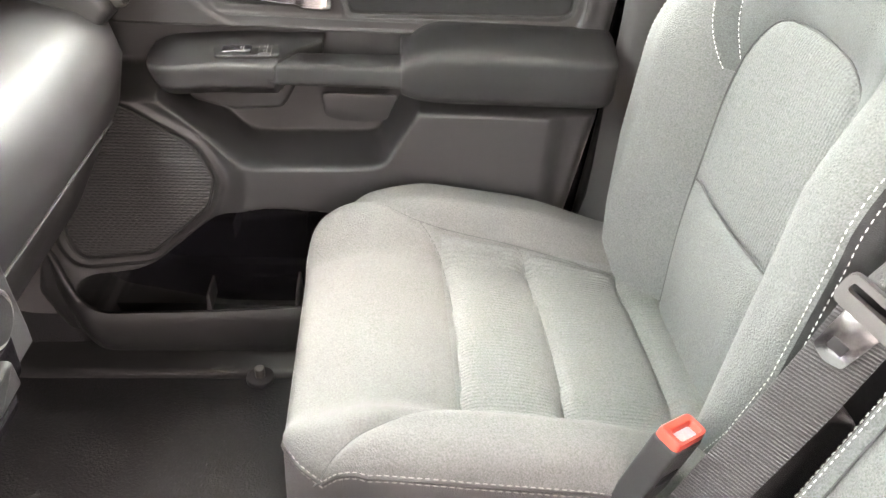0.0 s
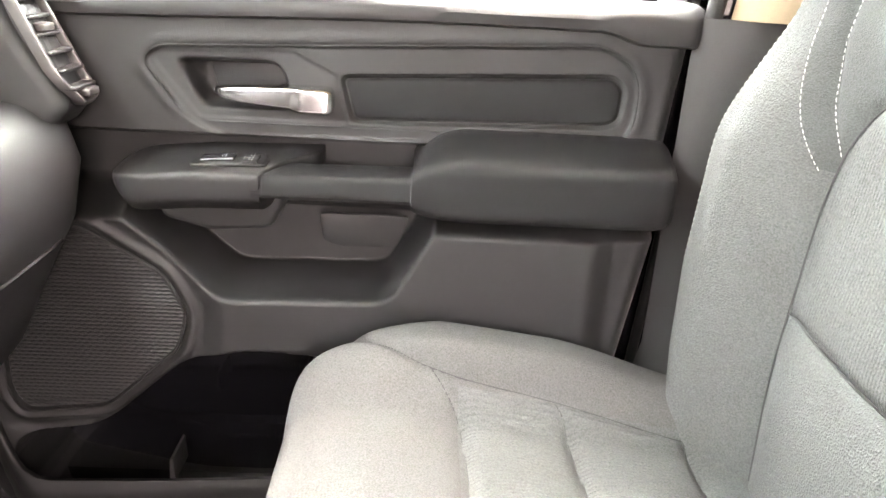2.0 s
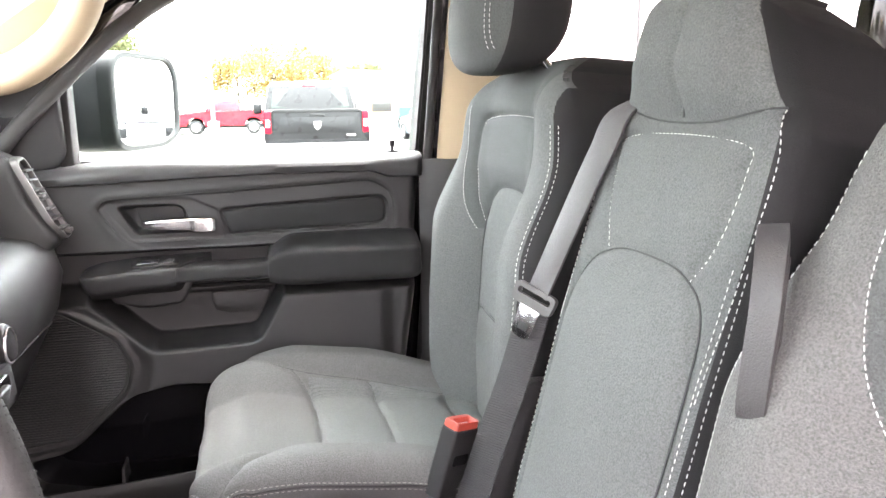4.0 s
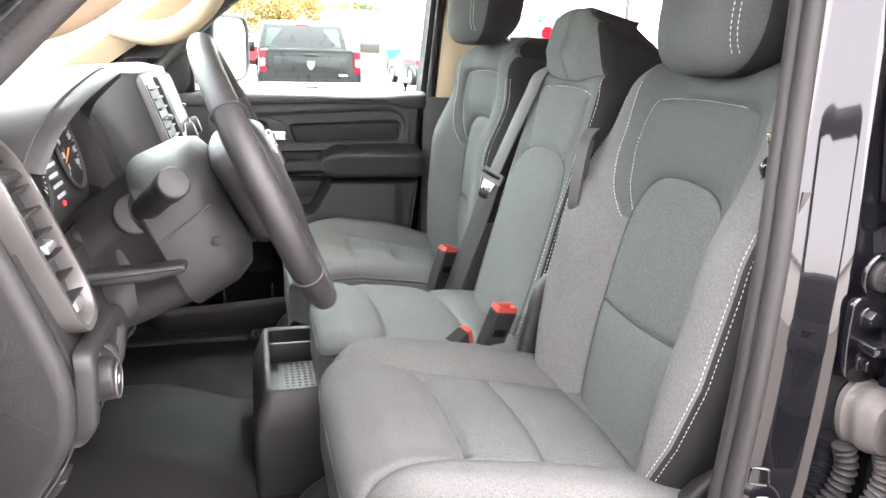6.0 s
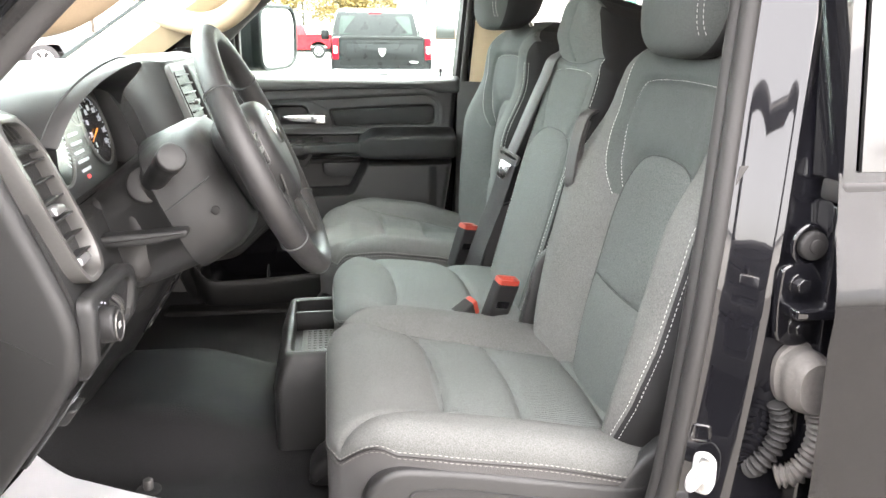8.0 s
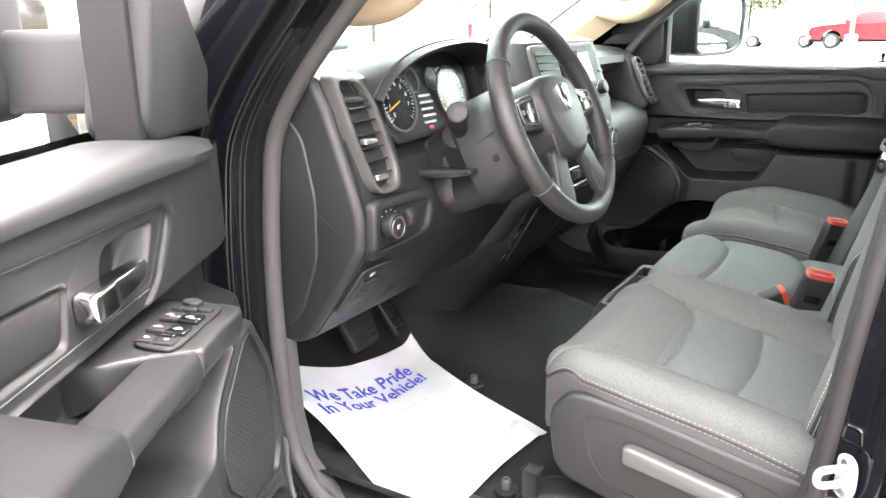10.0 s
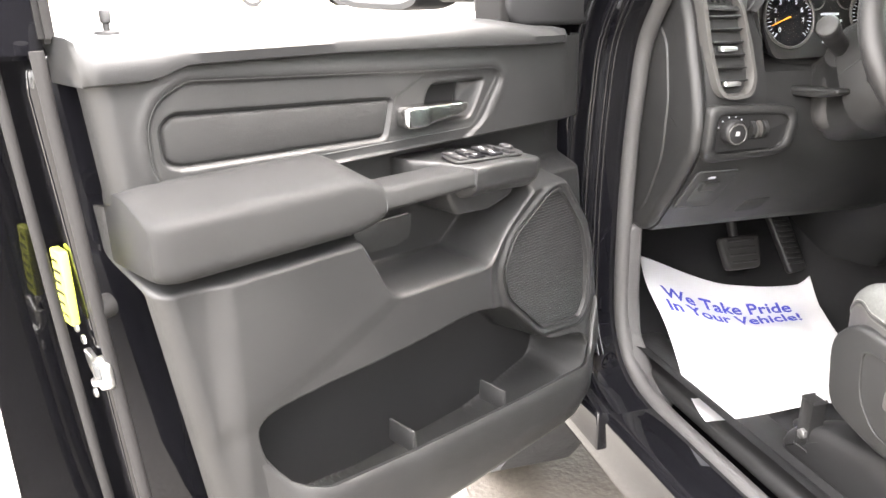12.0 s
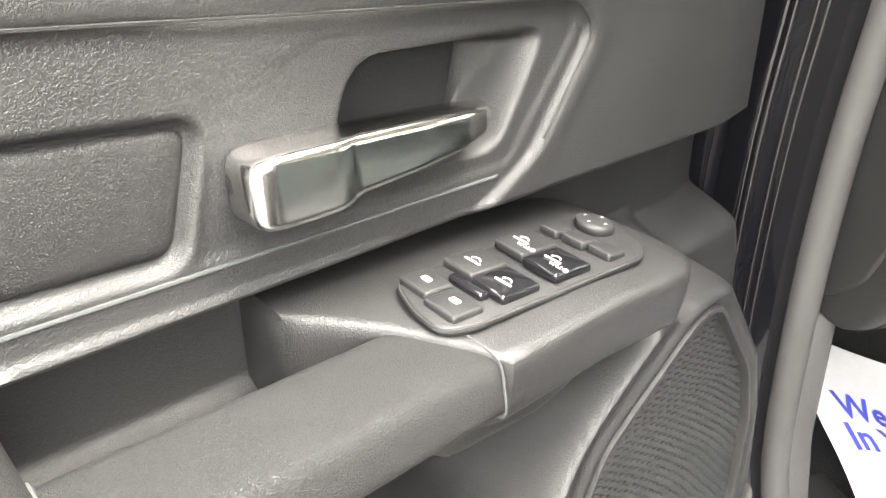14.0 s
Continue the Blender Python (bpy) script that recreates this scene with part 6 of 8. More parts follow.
    front = lambda y, z, c: (float(np.interp(z, [0.85, 0.87, 0.96, 1.06, 1.1], [-0.57, -0.545, -0.49, -0.43, -0.395])) + c, y, z)
    part("storage_door", prism(rounded([(-0.09, 1.055), (0.17, 1.055), (0.15, 0.9), (-0.075, 0.9)], 0.015), -0.004, 0.006, front, 0.003), PLASTIC_DARK, low, "black storage door")
    part("door_catch", prism(rounded([(0.03, 1.05), (0.12, 1.05), (0.115, 1.02), (0.035, 1.02)], 0.006), 0.004, 0.012, front, 0.003), PLASTIC, low)
    strip = part("socket_strip", prism(rounded([(-0.135, 1.02), (-0.118, 1.02), (-0.108, 0.91), (-0.125, 0.91)], 0.004), -0.002, 0.004, front, 0.002), GLOSS_BLACK, low, "narrow glossy socket strip")
    for z in (0.93, 0.955, 0.985):
        part("socket", prism(rounded([(-0.127, z + 0.006), (-0.117, z + 0.006), (-0.117, z - 0.006), (-0.127, z - 0.006)], 0.002), 0.003, 0.007, front, 0.001), PLASTIC_GREY, strip)

    # passenger side
    rings = []
    for y in np.concatenate([np.linspace(0.25, 0.3, 5), np.linspace(0.33, 0.7, 14), np.linspace(0.715, 0.752, 6)]):
        e = float(sstep(0.70, 0.752, y)) ** 2 * 0.03
        prof = [(-0.95, 1.36), (-0.535, 1.39), (-0.5, 1.375), (-0.495, 1.355), (-0.53, 1.335), (-0.585, 1.315), (-0.59, 1.265), (-0.53, 1.24), (-0.455, 1.225), (-0.425, 1.205), (-0.414, 1.165), (-0.428, 1.1), (-0.47, 1.02), (-0.51, 0.94), (-0.6, 0.83), (-0.68, 0.81), (-0.95, 0.9)]
        rings.append([(x - e, y, z) for x, z in prof])
    part("passenger_dash", loft(rings), VINYL_SOFT, dash, "soft black passenger dash with open shelf")
    part("glovebox_gap", tube([(-0.4405, 0.3, 1.075), (-0.4405, 0.7, 1.075)], 0.0025, n=6), SEAM, dash)
    cap2 = rounded([(-0.8, 1.39), (-0.535, 1.395), (-0.475, 1.365), (-0.455, 1.3), (-0.41, 1.225), (-0.43, 1.2), (-0.47, 1.19), (-0.8, 1.2)], 0.012)
    part("end_cap", prism(cap2, 0.0, 0.075, lambda a, b, c: (a, 0.685 + c, b), 0.014, 4), PLASTIC, dash)
    out = rounded([(0.688, 1.365), (0.735, 1.37), (0.752, 1.35), (0.752, 1.24), (0.74, 1.222), (0.71, 1.222), (0.69, 1.25)], 0.012)
    pf = lambda y, z, c: (float(np.interp(z, [1.2, 1.23, 1.3, 1.365, 1.39], [-0.43, -0.412, -0.455, -0.475, -0.5])) + c, y, z)
    c = np.mean(np.array(out), 0)
    inn = [c + (np.array(p) - c) * np.array((0.82, 0.92)) for p in out]
    v = part("air_vent", prism(inn, -0.02, 0.002, pf, 0), PLASTIC_DARK, dash, smooth=False)
    part("vent_rim", ring_frame(out, inn, 0.0, 0.012, pf), VENT_RIM, v, "satin silver vent rim")
    for i in range(7):
        z = 1.242 + i * 0.017
        part("vent_slat", box(pf(0, z, 0)[0] - 0.002, pf(0, z, 0)[0] + 0.016, 0.696, 0.747, z - 0.0015, z + 0.002, 0.0008, 1), PLASTIC, v)
    for z in (1.3, 1.237):
        part("vent_tab", box(pf(0, z, 0)[0] + 0.006, pf(0, z, 0)[0] + 0.021, 0.71, 0.735, z - 0.004, z + 0.004, 0.002), VENT_RIM, v, "small silver tab")
    return dash


dashboard()


def windscreen():
    w = thing("windscreen", "clear windscreen with black edge band", "windscreen", (-0.8, 0, 1.35), kind="structure")
    pane = part("pane", loft([[(-1.12 + e, -0.74, 1.36), (-1.15 + e, 0, 1.36), (-1.12 + e, 0.74, 1.36), (-0.4 + e, 0.68, 1.8), (-0.43 + e, 0, 1.82), (-0.4 + e, -0.68, 1.8)] for e in (0.0, 0.005)]), CLEAR, w, smooth=False)
    pane.visible_shadow = False
    for y0 in (-0.55, 0.1):
        wiper = thing("wiper", "black windscreen wiper resting at the bottom of the glass", "wiper", (-1.17, y0, 1.37), "wipers")
        part("wiper_arm", tube([(-1.2, y0, 1.37), (-1.17, y0 + 0.1, 1.395), (-1.16, y0 + 0.48, 1.4)], 0.008), PLASTIC_DARK, wiper)
        part("wiper_blade", box(-1.175, -1.16, y0 + 0.05, y0 + 0.6, 1.385, 1.4, 0.003), RUBBER, wiper)
    hood = thing("bonnet", "black painted bonnet in front of the windscreen", "bonnet", (-1.9, 0, 1.2), kind="structure")
    part("panel", grid_sheet(lambda u, v: (-1.2 - 1.5 * u, -0.9 + 1.8 * v, 1.33 - 0.06 * u - 0.1 * abs(v - 0.5) ** 2 * 4 - 0.12 * u ** 4), 16, 16), PAINT, hood)
    part("front", box(-2.75, -2.65, -0.95, 0.95, 0.5, 1.2, 0.04), PAINT, hood)
    for s in (-1, 1):
        part("wing", box(-2.72, -0.72, min(s * 0.84, s * 0.95), max(s * 0.84, s * 0.95), 0.95, 1.27, 0.03, 3), PAINT, hood)
        part("wing_low", box(-1.25, -0.72, min(s * 0.84, s * 0.95), max(s * 0.84, s * 0.95), 0.55, 0.97, 0.02, 3), PAINT, hood)


windscreen()


# ---- wheel, column, pedals ----
def steering():
    C = Vector((-0.24, -0.446, 1.311))
    N = Vector((math.cos(radians(24)), 0, math.sin(radians(24))))
    U = Vector((-math.sin(radians(24)), 0, math.cos(radians(24))))
    R = Vector((0, 1, 0))
    P = lambda a, b, c: C + R * a + U * b + N * c
    col = thing("steering_column", "charcoal steering column with stalk and tilt lever", "steering column", (-0.5, -0.43, 1.2))
    rings = []
    for t, w, h, dz in ((0.05, 0.07, 0.06, 0.0), (0.062, 0.1, 0.085, -0.004), (0.085, 0.112, 0.095, -0.006), (0.14, 0.114, 0.098, -0.01), (0.145, 0.106, 0.09, -0.012), (0.22, 0.095, 0.08, -0.02), (0.28, 0.085, 0.068, -0.025)):
        ring = []
        for q in np.linspace(0, 2 * math.pi, 32, endpoint=False):
            cx, sx = math.cos(q), math.sin(q)
            ring.append(C - N * t + R * (w * math.copysign(abs(cx) ** 0.6, cx)) + U * (h * math.copysign(abs(sx) ** 0.6, sx) + dz))
        rings.append(ring)
    part("column_shroud", loft(rings), PLASTIC, col)
    part("shroud_gap", tube([Vector(p) * 1.0 + (Vector(p) - (C - N * 0.143)).normalized() * -0.004 for p in rings[3]], 0.003, n=6, closed=True), SEAM, col)
    rng = random.Random(3)
    wob = [[rng.uniform(0, 6.28) for _ in range(4)] for _ in range(13)]
    rings = []
    for k in range(13):
        u = k / 12
        ring = []
        for q in np.linspace(0, 2 * math.pi, 56, endpoint=False):
            fold = 0.003 * math.sin(3 * q + 5 * u + 1) + 0.003 * math.sin(7 * q - 9 * u) + 0.0015 * math.sin(11 * q + wob[k][0])
            wy, wz = 0.112 - 0.018 * u + 0.004 * math.sin(u * 15), 0.076 - 0.008 * u + 0.004 * math.sin(u * 15)
            c, s = math.cos(q), math.sin(q)
            ring.append((-0.475 + 0.125 * u, -0.443 + (wy + fold) * math.copysign(abs(c) ** 0.7, c), 1.182 + 0.045 * u + (wz + fold) * math.copysign(abs(s) ** 0.7, s)))
        rings.append(ring)
    part("column_boot", loft(rings), VINYL, col, "wrinkled black leather column boot")
    part("stalk_socket", disc((-0.392, -0.532, 1.28), (0.2, -0.87, 0.4), 0.026, 0.012, 24, 0.003), PLASTIC_DARK, col, "dark round stalk socket")
    seam_line = [C - N * t + R * -0.1135 + U * (0.03 - t * 0.25) for t in (0.066, 0.09, 0.115, 0.138)]
    part("shroud_seam", tube(seam_line, 0.0014, n=6), SEAM, col)
    hole = P(-0.1115, -0.03, -0.08)
    part("shroud_screw", disc(hole, (0, -1, 0), 0.006, 0.003, 14, 0.001), PLASTIC_DARK, col)
    st = part("stalk", tube(catmull([(-0.385, -0.53, 1.283), (-0.362, -0.58, 1.308), (-0.34, -0.618, 1.331)], 5), [0.015] * 4 + [0.0155] * 4 + [0.0175] * 3, n=18), PLASTIC_DARK, col, "black indicator stalk")
    part("stalk_end", disc((-0.341, -0.616, 1.33), (0.35, -0.87, 0.42), 0.018, 0.009, 22, 0.003), PLASTIC, st, "grey ridged end knob")
    part("tilt_lever", prism(rounded([(-0.5, 1.205), (-0.38, 1.212), (-0.335, 1.222), (-0.335, 1.232), (-0.38, 1.228), (-0.5, 1.222)], 0.006), 0.0, 0.03, lambda a, b, c: (a, -0.585 + c, b), 0.005, 3), PLASTIC, col, "black tilt lever")

    wheel = thing("steering_wheel", "black leather steering wheel with silver emblem and switch pads", "steering wheel", tuple(C))
    n = 120
    path, rad = [], []
    for i in range(n):
        q = 2 * math.pi * i / n
        grip = math.exp(-((abs(math.sin(q)) - 0.15) / 0.55) ** 2)
        path.append(P(0.178 * math.cos(q), 0.178 * math.sin(q), 0))
        rad.append(0.0165 + 0.002 * grip)
    part("rim", tube(path, rad, n=18, closed=True, up=N), VINYL, wheel, "black leather rim")
    for q in (35, 145, 215, 325):
        w = radians(q)
        ring = [P((0.178 + 0.0192 * math.cos(k)) * math.cos(w), (0.178 + 0.0192 * math.cos(k)) * math.sin(w), 0.0192 * math.sin(k)) for k in np.linspace(0, 2 * math.pi, 20, endpoint=False)]
        part("rim_joint", tube(ring, 0.0013, n=5, closed=True), SEAM, wheel)
    # tiny holes of the grip leather, as raised dots
    bm = bmesh.new()
    for side in (0, 180):
        for a in np.arange(-33, 34, 1.6):
            for k in np.arange(-150, 151, 14):
                w, kk = radians(side + a), radians(k + (7 if round((a + 33) / 1.6) % 2 else 0))
                rr = 0.0186
                o = P((0.178 + rr * math.cos(kk)) * math.cos(w), (0.178 + rr * math.cos(kk)) * math.sin(w), rr * math.sin(kk))
                v = [bm.verts.new(o + Vector(d) * 0.0006) for d in ((1, 0, 0), (0, 1, 0), (0, 0, 1), (-1, 0, 0), (0, -1, 0), (0, 0, -1))]
                for f in ((0, 1, 2), (1, 3, 2), (3, 4, 2), (4, 0, 2), (1, 0, 5), (3, 1, 5), (4, 3, 5), (0, 4, 5)):
                    bm.faces.new([v[i] for i in f])
    tagged(part("grip_dots", bm, PLASTIC_DARK, wheel, "perforated leather grips"), kind="stuff")
    hub = rounded([(-0.085, 0.055), (-0.05, 0.075), (0.05, 0.075), (0.085, 0.055), (0.082, -0.01), (0.05, -0.068), (0.02, -0.08), (-0.02, -0.08), (-0.05, -0.068), (-0.082, -0.01)], 0.025)
    part("hub_cover", prism(hub, -0.045, 0.028, lambda a, b, c: P(a, b, c - 0.9 * (a * a + b * b)), 0.02, 5), VINYL_SOFT, wheel, "black airbag cover")
    shield = rounded([(-0.021, 0.026), (-0.012, 0.03), (0.012, 0.03), (0.021, 0.026), (0.017, 0.004), (0.006, -0.016), (0.0, -0.02), (-0.006, -0.016), (-0.017, 0.004)], 0.005)
    em = part("emblem", prism([(a, b + 0.022) for a, b in shield], 0.02, 0.031, P, 0.003), CHROME, wheel, "plain silver shield emblem")
    for s in (-1, 1):
        part("emblem_groove", prism(rounded([(s * 0.004, 0.046), (s * 0.009, 0.046), (s * 0.007, 0.026), (s * 0.004, 0.022)], 0.001, 2), 0.03, 0.0315, P, 0), PLASTIC_DARK, em, smooth=False)
    for s in (-1, 1):
        arm = rounded([(s * 0.07, 0.05), (s * 0.12, 0.045), (s * 0.168, 0.03), (s * 0.168, -0.012), (s * 0.12, -0.012), (s * 0.07, -0.02)], 0.012)
        a_ = part("spoke", prism(arm, -0.014, 0.006, P, 0.006, 3), PLASTIC, wheel)
        pad = rounded([(s * 0.088, 0.04), (s * 0.15, 0.034), (s * 0.152, 0.0), (s * 0.095, -0.006)], 0.008)
        p_ = part("switch_pad", prism(pad, 0.004, 0.012, P, 0.003), GLOSS_BLACK, a_, "glossy switch pad")
        part("pad_rim", tube([P(a, b, 0.0115) for a, b in pad], 0.0011, n=6, closed=True), VENT_RIM, p_, "thin silver rim")
        for i in range(3):
            yy = 0.103 + i * 0.017
            part("switch_mark", prism(rounded([(s * yy, 0.022), (s * (yy + 0.01), 0.022), (s * (yy + 0.01), 0.014), (s * yy, 0.014)], 0.002), 0.0115, 0.0124, P, 0), PLASTIC_GREY, p_, smooth=False)
        low = rounded([(s * 0.03, -0.06), (s * 0.075, -0.05), (s * 0.088, -0.09), (s * 0.11, -0.13), (s * 0.09, -0.155), (s * 0.062, -0.16), (s * 0.05, -0.12)], 0.012)
        part("lower_spoke", prism(low, -0.012, 0.008, P, 0.006, 3), PLASTIC, wheel)
        edge = catmull([P(s * 0.072, -0.028, 0.014), P(s * 0.062, -0.065, 0.008), P(s * 0.05, -0.09, 0.006), P(s * 0.052, -0.125, 0.006), P(s * 0.062, -0.152, 0.004)], 5)
        part("spoke_trim", tube(edge, 0.0013, n=8), VENT_RIM, wheel, "thin silver spoke trim")
    return wheel


steering()


def pedals():
    p = thing("brake_pedal", "ribbed black rubber brake pedal", "pedal", (-0.75, -0.42, 0.7), "pedals")
    to = lambda a, b, c: (-0.7 - 0.5 * (b - 0.8) - c * 0.85, a, b - 0.5 * c + 0.0)
    part("pad", prism(rounded([(-0.485, 0.845), (-0.375, 0.845), (-0.385, 0.775), (-0.475, 0.775)], 0.012), 0, 0.02, to, 0.006, 3), RUBBER, p)
    for i in range(4):
        part("rib", prism(rounded([(-0.465, 0.787 + i * 0.015), (-0.395, 0.787 + i * 0.015), (-0.395, 0.792 + i * 0.015), (-0.465, 0.792 + i * 0.015)], 0.001, 1), -0.003, 0.001, to, 0.001, 1), RUBBER, p)
    part("arm", tube([(-0.735, -0.43, 0.82), (-0.8, -0.43, 0.95), (-0.85, -0.43, 1.08)], 0.011), PLASTIC_DARK, p)
    p = thing("accelerator_pedal", "long black ribbed accelerator pedal", "pedal", (-0.78, -0.27, 0.7), "pedals")
    to = lambda a, b, c: (-0.75 - 0.55 * (b - 0.8) - c * 0.85, a, b - 0.5 * c)
    part("pad", prism(rounded([(-0.305, 0.87), (-0.25, 0.87), (-0.225, 0.74), (-0.275, 0.735)], 0.01), 0, 0.02, to, 0.006, 3), PLASTIC_DARK, p)
    for i in range(9):
        part("rib", prism(rounded([(-0.292 + i * 0.002, 0.855 - i * 0.012), (-0.25 + i * 0.002, 0.855 - i * 0.012), (-0.25 + i * 0.002, 0.85 - i * 0.012), (-0.292 + i * 0.002, 0.85 - i * 0.012)], 0.001, 1), -0.003, 0.001, to, 0.001, 1), PLASTIC, p)
    part("arm", tube([(-0.8, -0.27, 0.85), (-0.86, -0.27, 1.0)], 0.012), PLASTIC_DARK, p)


pedals()


# ---- loose and small things in the cab ----
def tray():
    t = thing("floor_tray", "black plastic floor tray with grey rubber mat in it", "storage tray", (-0.18, 0, 0.68))
    x0, x1, y0, y1, z1 = -0.25, -0.06, -0.175, 0.16, 0.873
    o = rounded([(x0, y0), (x1, y0), (x1, y1), (x0, y1)], 0.02)
    i_ = rounded([(x0 + 0.014, y0 + 0.016), (x1 - 0.01, y0 + 0.016), (x1 - 0.01, y1 - 0.016), (x0 + 0.014, y1 - 0.016)], 0.015)
    grow = [(x - 0.022 if x < -0.15 else x, y * 1.1) for x, y in o]
    to = lambda p, z: (p[0], p[1], z)
    bm = loft([[to(p, 0.67) for p in grow], [to(p, z1 - 0.07) for p in grow], [to(p, z1 - 0.004) for p in o], [to(p, z1) for p in [(np.array(a) * 0.7 + np.array(b) * 0.3) for a, b in zip(o, i_)]],
               [to(p, z1) for p in [(np.array(a) * 0.3 + np.array(b) * 0.7) for a, b in zip(o, i_)]], [to(p, z1 - 0.004) for p in i_], [to(p, z1 - 0.05) for p in i_]])
    part("tray_body", bm, PLASTIC, t)
    part("tray_floor", box(x0 + 0.03, x1 - 0.01, y0 + 0.03, 0.06, z1 - 0.052, z1 - 0.044, 0.003), PLASTIC_GREY, t, "dimpled grey rubber mat")
    bm = bmesh.new()
    for i in range(11):
        for j in range(14):
            px, py = x0 + 0.045 + i * 0.012, y0 + 0.045 + j * 0.0135
            disc((px, py, z1 - 0.0445), (0, 0, 1), 0.004, 0.0025, 6, 0.001, bm=bm)
    tagged(part("mat_dots", bm, PLASTIC_GREY, t), kind="stuff")
    part("tray_divider", box(x0 + 0.012, x1 - 0.008, 0.07, 0.08, z1 - 0.06, z1 - 0.006, 0.003), PLASTIC, t)


tray()


def buckle(at, lean, name_label, tall=0.11, width=0.05, push=RED):
    b = thing("belt_buckle", name_label, "seat belt", (at[0], at[1], at[2] - tall), "belt buckles")
    m = Matrix.Translation(at) @ Euler((radians(lean[0]), radians(lean[1]), radians(lean[2]))).to_matrix().to_4x4()
    to = lambda a, c, h: m @ Vector((a, c, h))
    o = rounded([(-width / 2, -0.014), (width / 2, -0.014), (width / 2, 0.014), (-width / 2, 0.014)], 0.006)
    body = part("buckle_body", prism(o, -tall, -0.008, to, 0.004, 3), PLASTIC_DARK, b)
    i_ = [(p[0] * 0.94, p[1] * 0.9) for p in o]
    slot = [(p[0] * 0.66, p[1] * 0.42 - 0.003) for p in o]
    part("release_button", ring_frame([np.array(p) for p in i_], [np.array(p) for p in slot], -0.012, 0.001, to), push, body, "red release button")
    part("slot", prism(slot, -0.012, -0.006, to, 0), PALE_INK, body, smooth=False)
    part("strap", prism([(p[0] * 0.8, p[1] * 0.4) for p in o], -tall - 0.09, -tall + 0.005, to, 0.002), WEBBING, b, "black belt stalk")
    part("embossed_mark", prism(rounded([(-0.014, -0.06), (0.014, -0.06), (0.014, -0.045), (-0.014, -0.045)], 0.003), 0.013, 0.0148, lambda a, h, c: to(a, -c, h), 0), GLOSS_BLACK, body, smooth=False)


buckle((0.185, 0.2, 1.03), (10, 12, 35), "black seat belt buckle with red button beside the passenger seat")
buckle((0.19, -0.2, 1.02), (14, 12, 20), "black seat belt buckle with red button beside the driver's seat")
buckle((0.13, -0.165, 0.955), (30, 60, 60), "short seat belt buckle with red button lying low", 0.06, 0.045)


def ribbon(path, width, side, mat, name, parent, thick=0.0014, label=""):
    """A flat strap along a path; side gives the direction of its width, one or one per point."""
    pts = [Vector(p) for p in path]
    rings = []
    for i, p in enumerate(pts):
        t = (pts[min(i + 1, len(pts) - 1)] - pts[max(i - 1, 0)]).normalized()
        sd = Vector(side[i] if isinstance(side[0], (tuple, list, Vector)) else side)
        sd = (sd - t * sd.dot(t)).normalized()
        nn = t.cross(sd)
        rings.append([p + sd * a * width / 2 + nn * b * thick for a, b in ((-1, -1), (-0.96, -1.4), (0.96, -1.4), (1, -1), (1, 1), (0.96, 1.4), (-0.96, 1.4), (-1, 1))])
    return part(name, loft(rings), mat, parent, label)


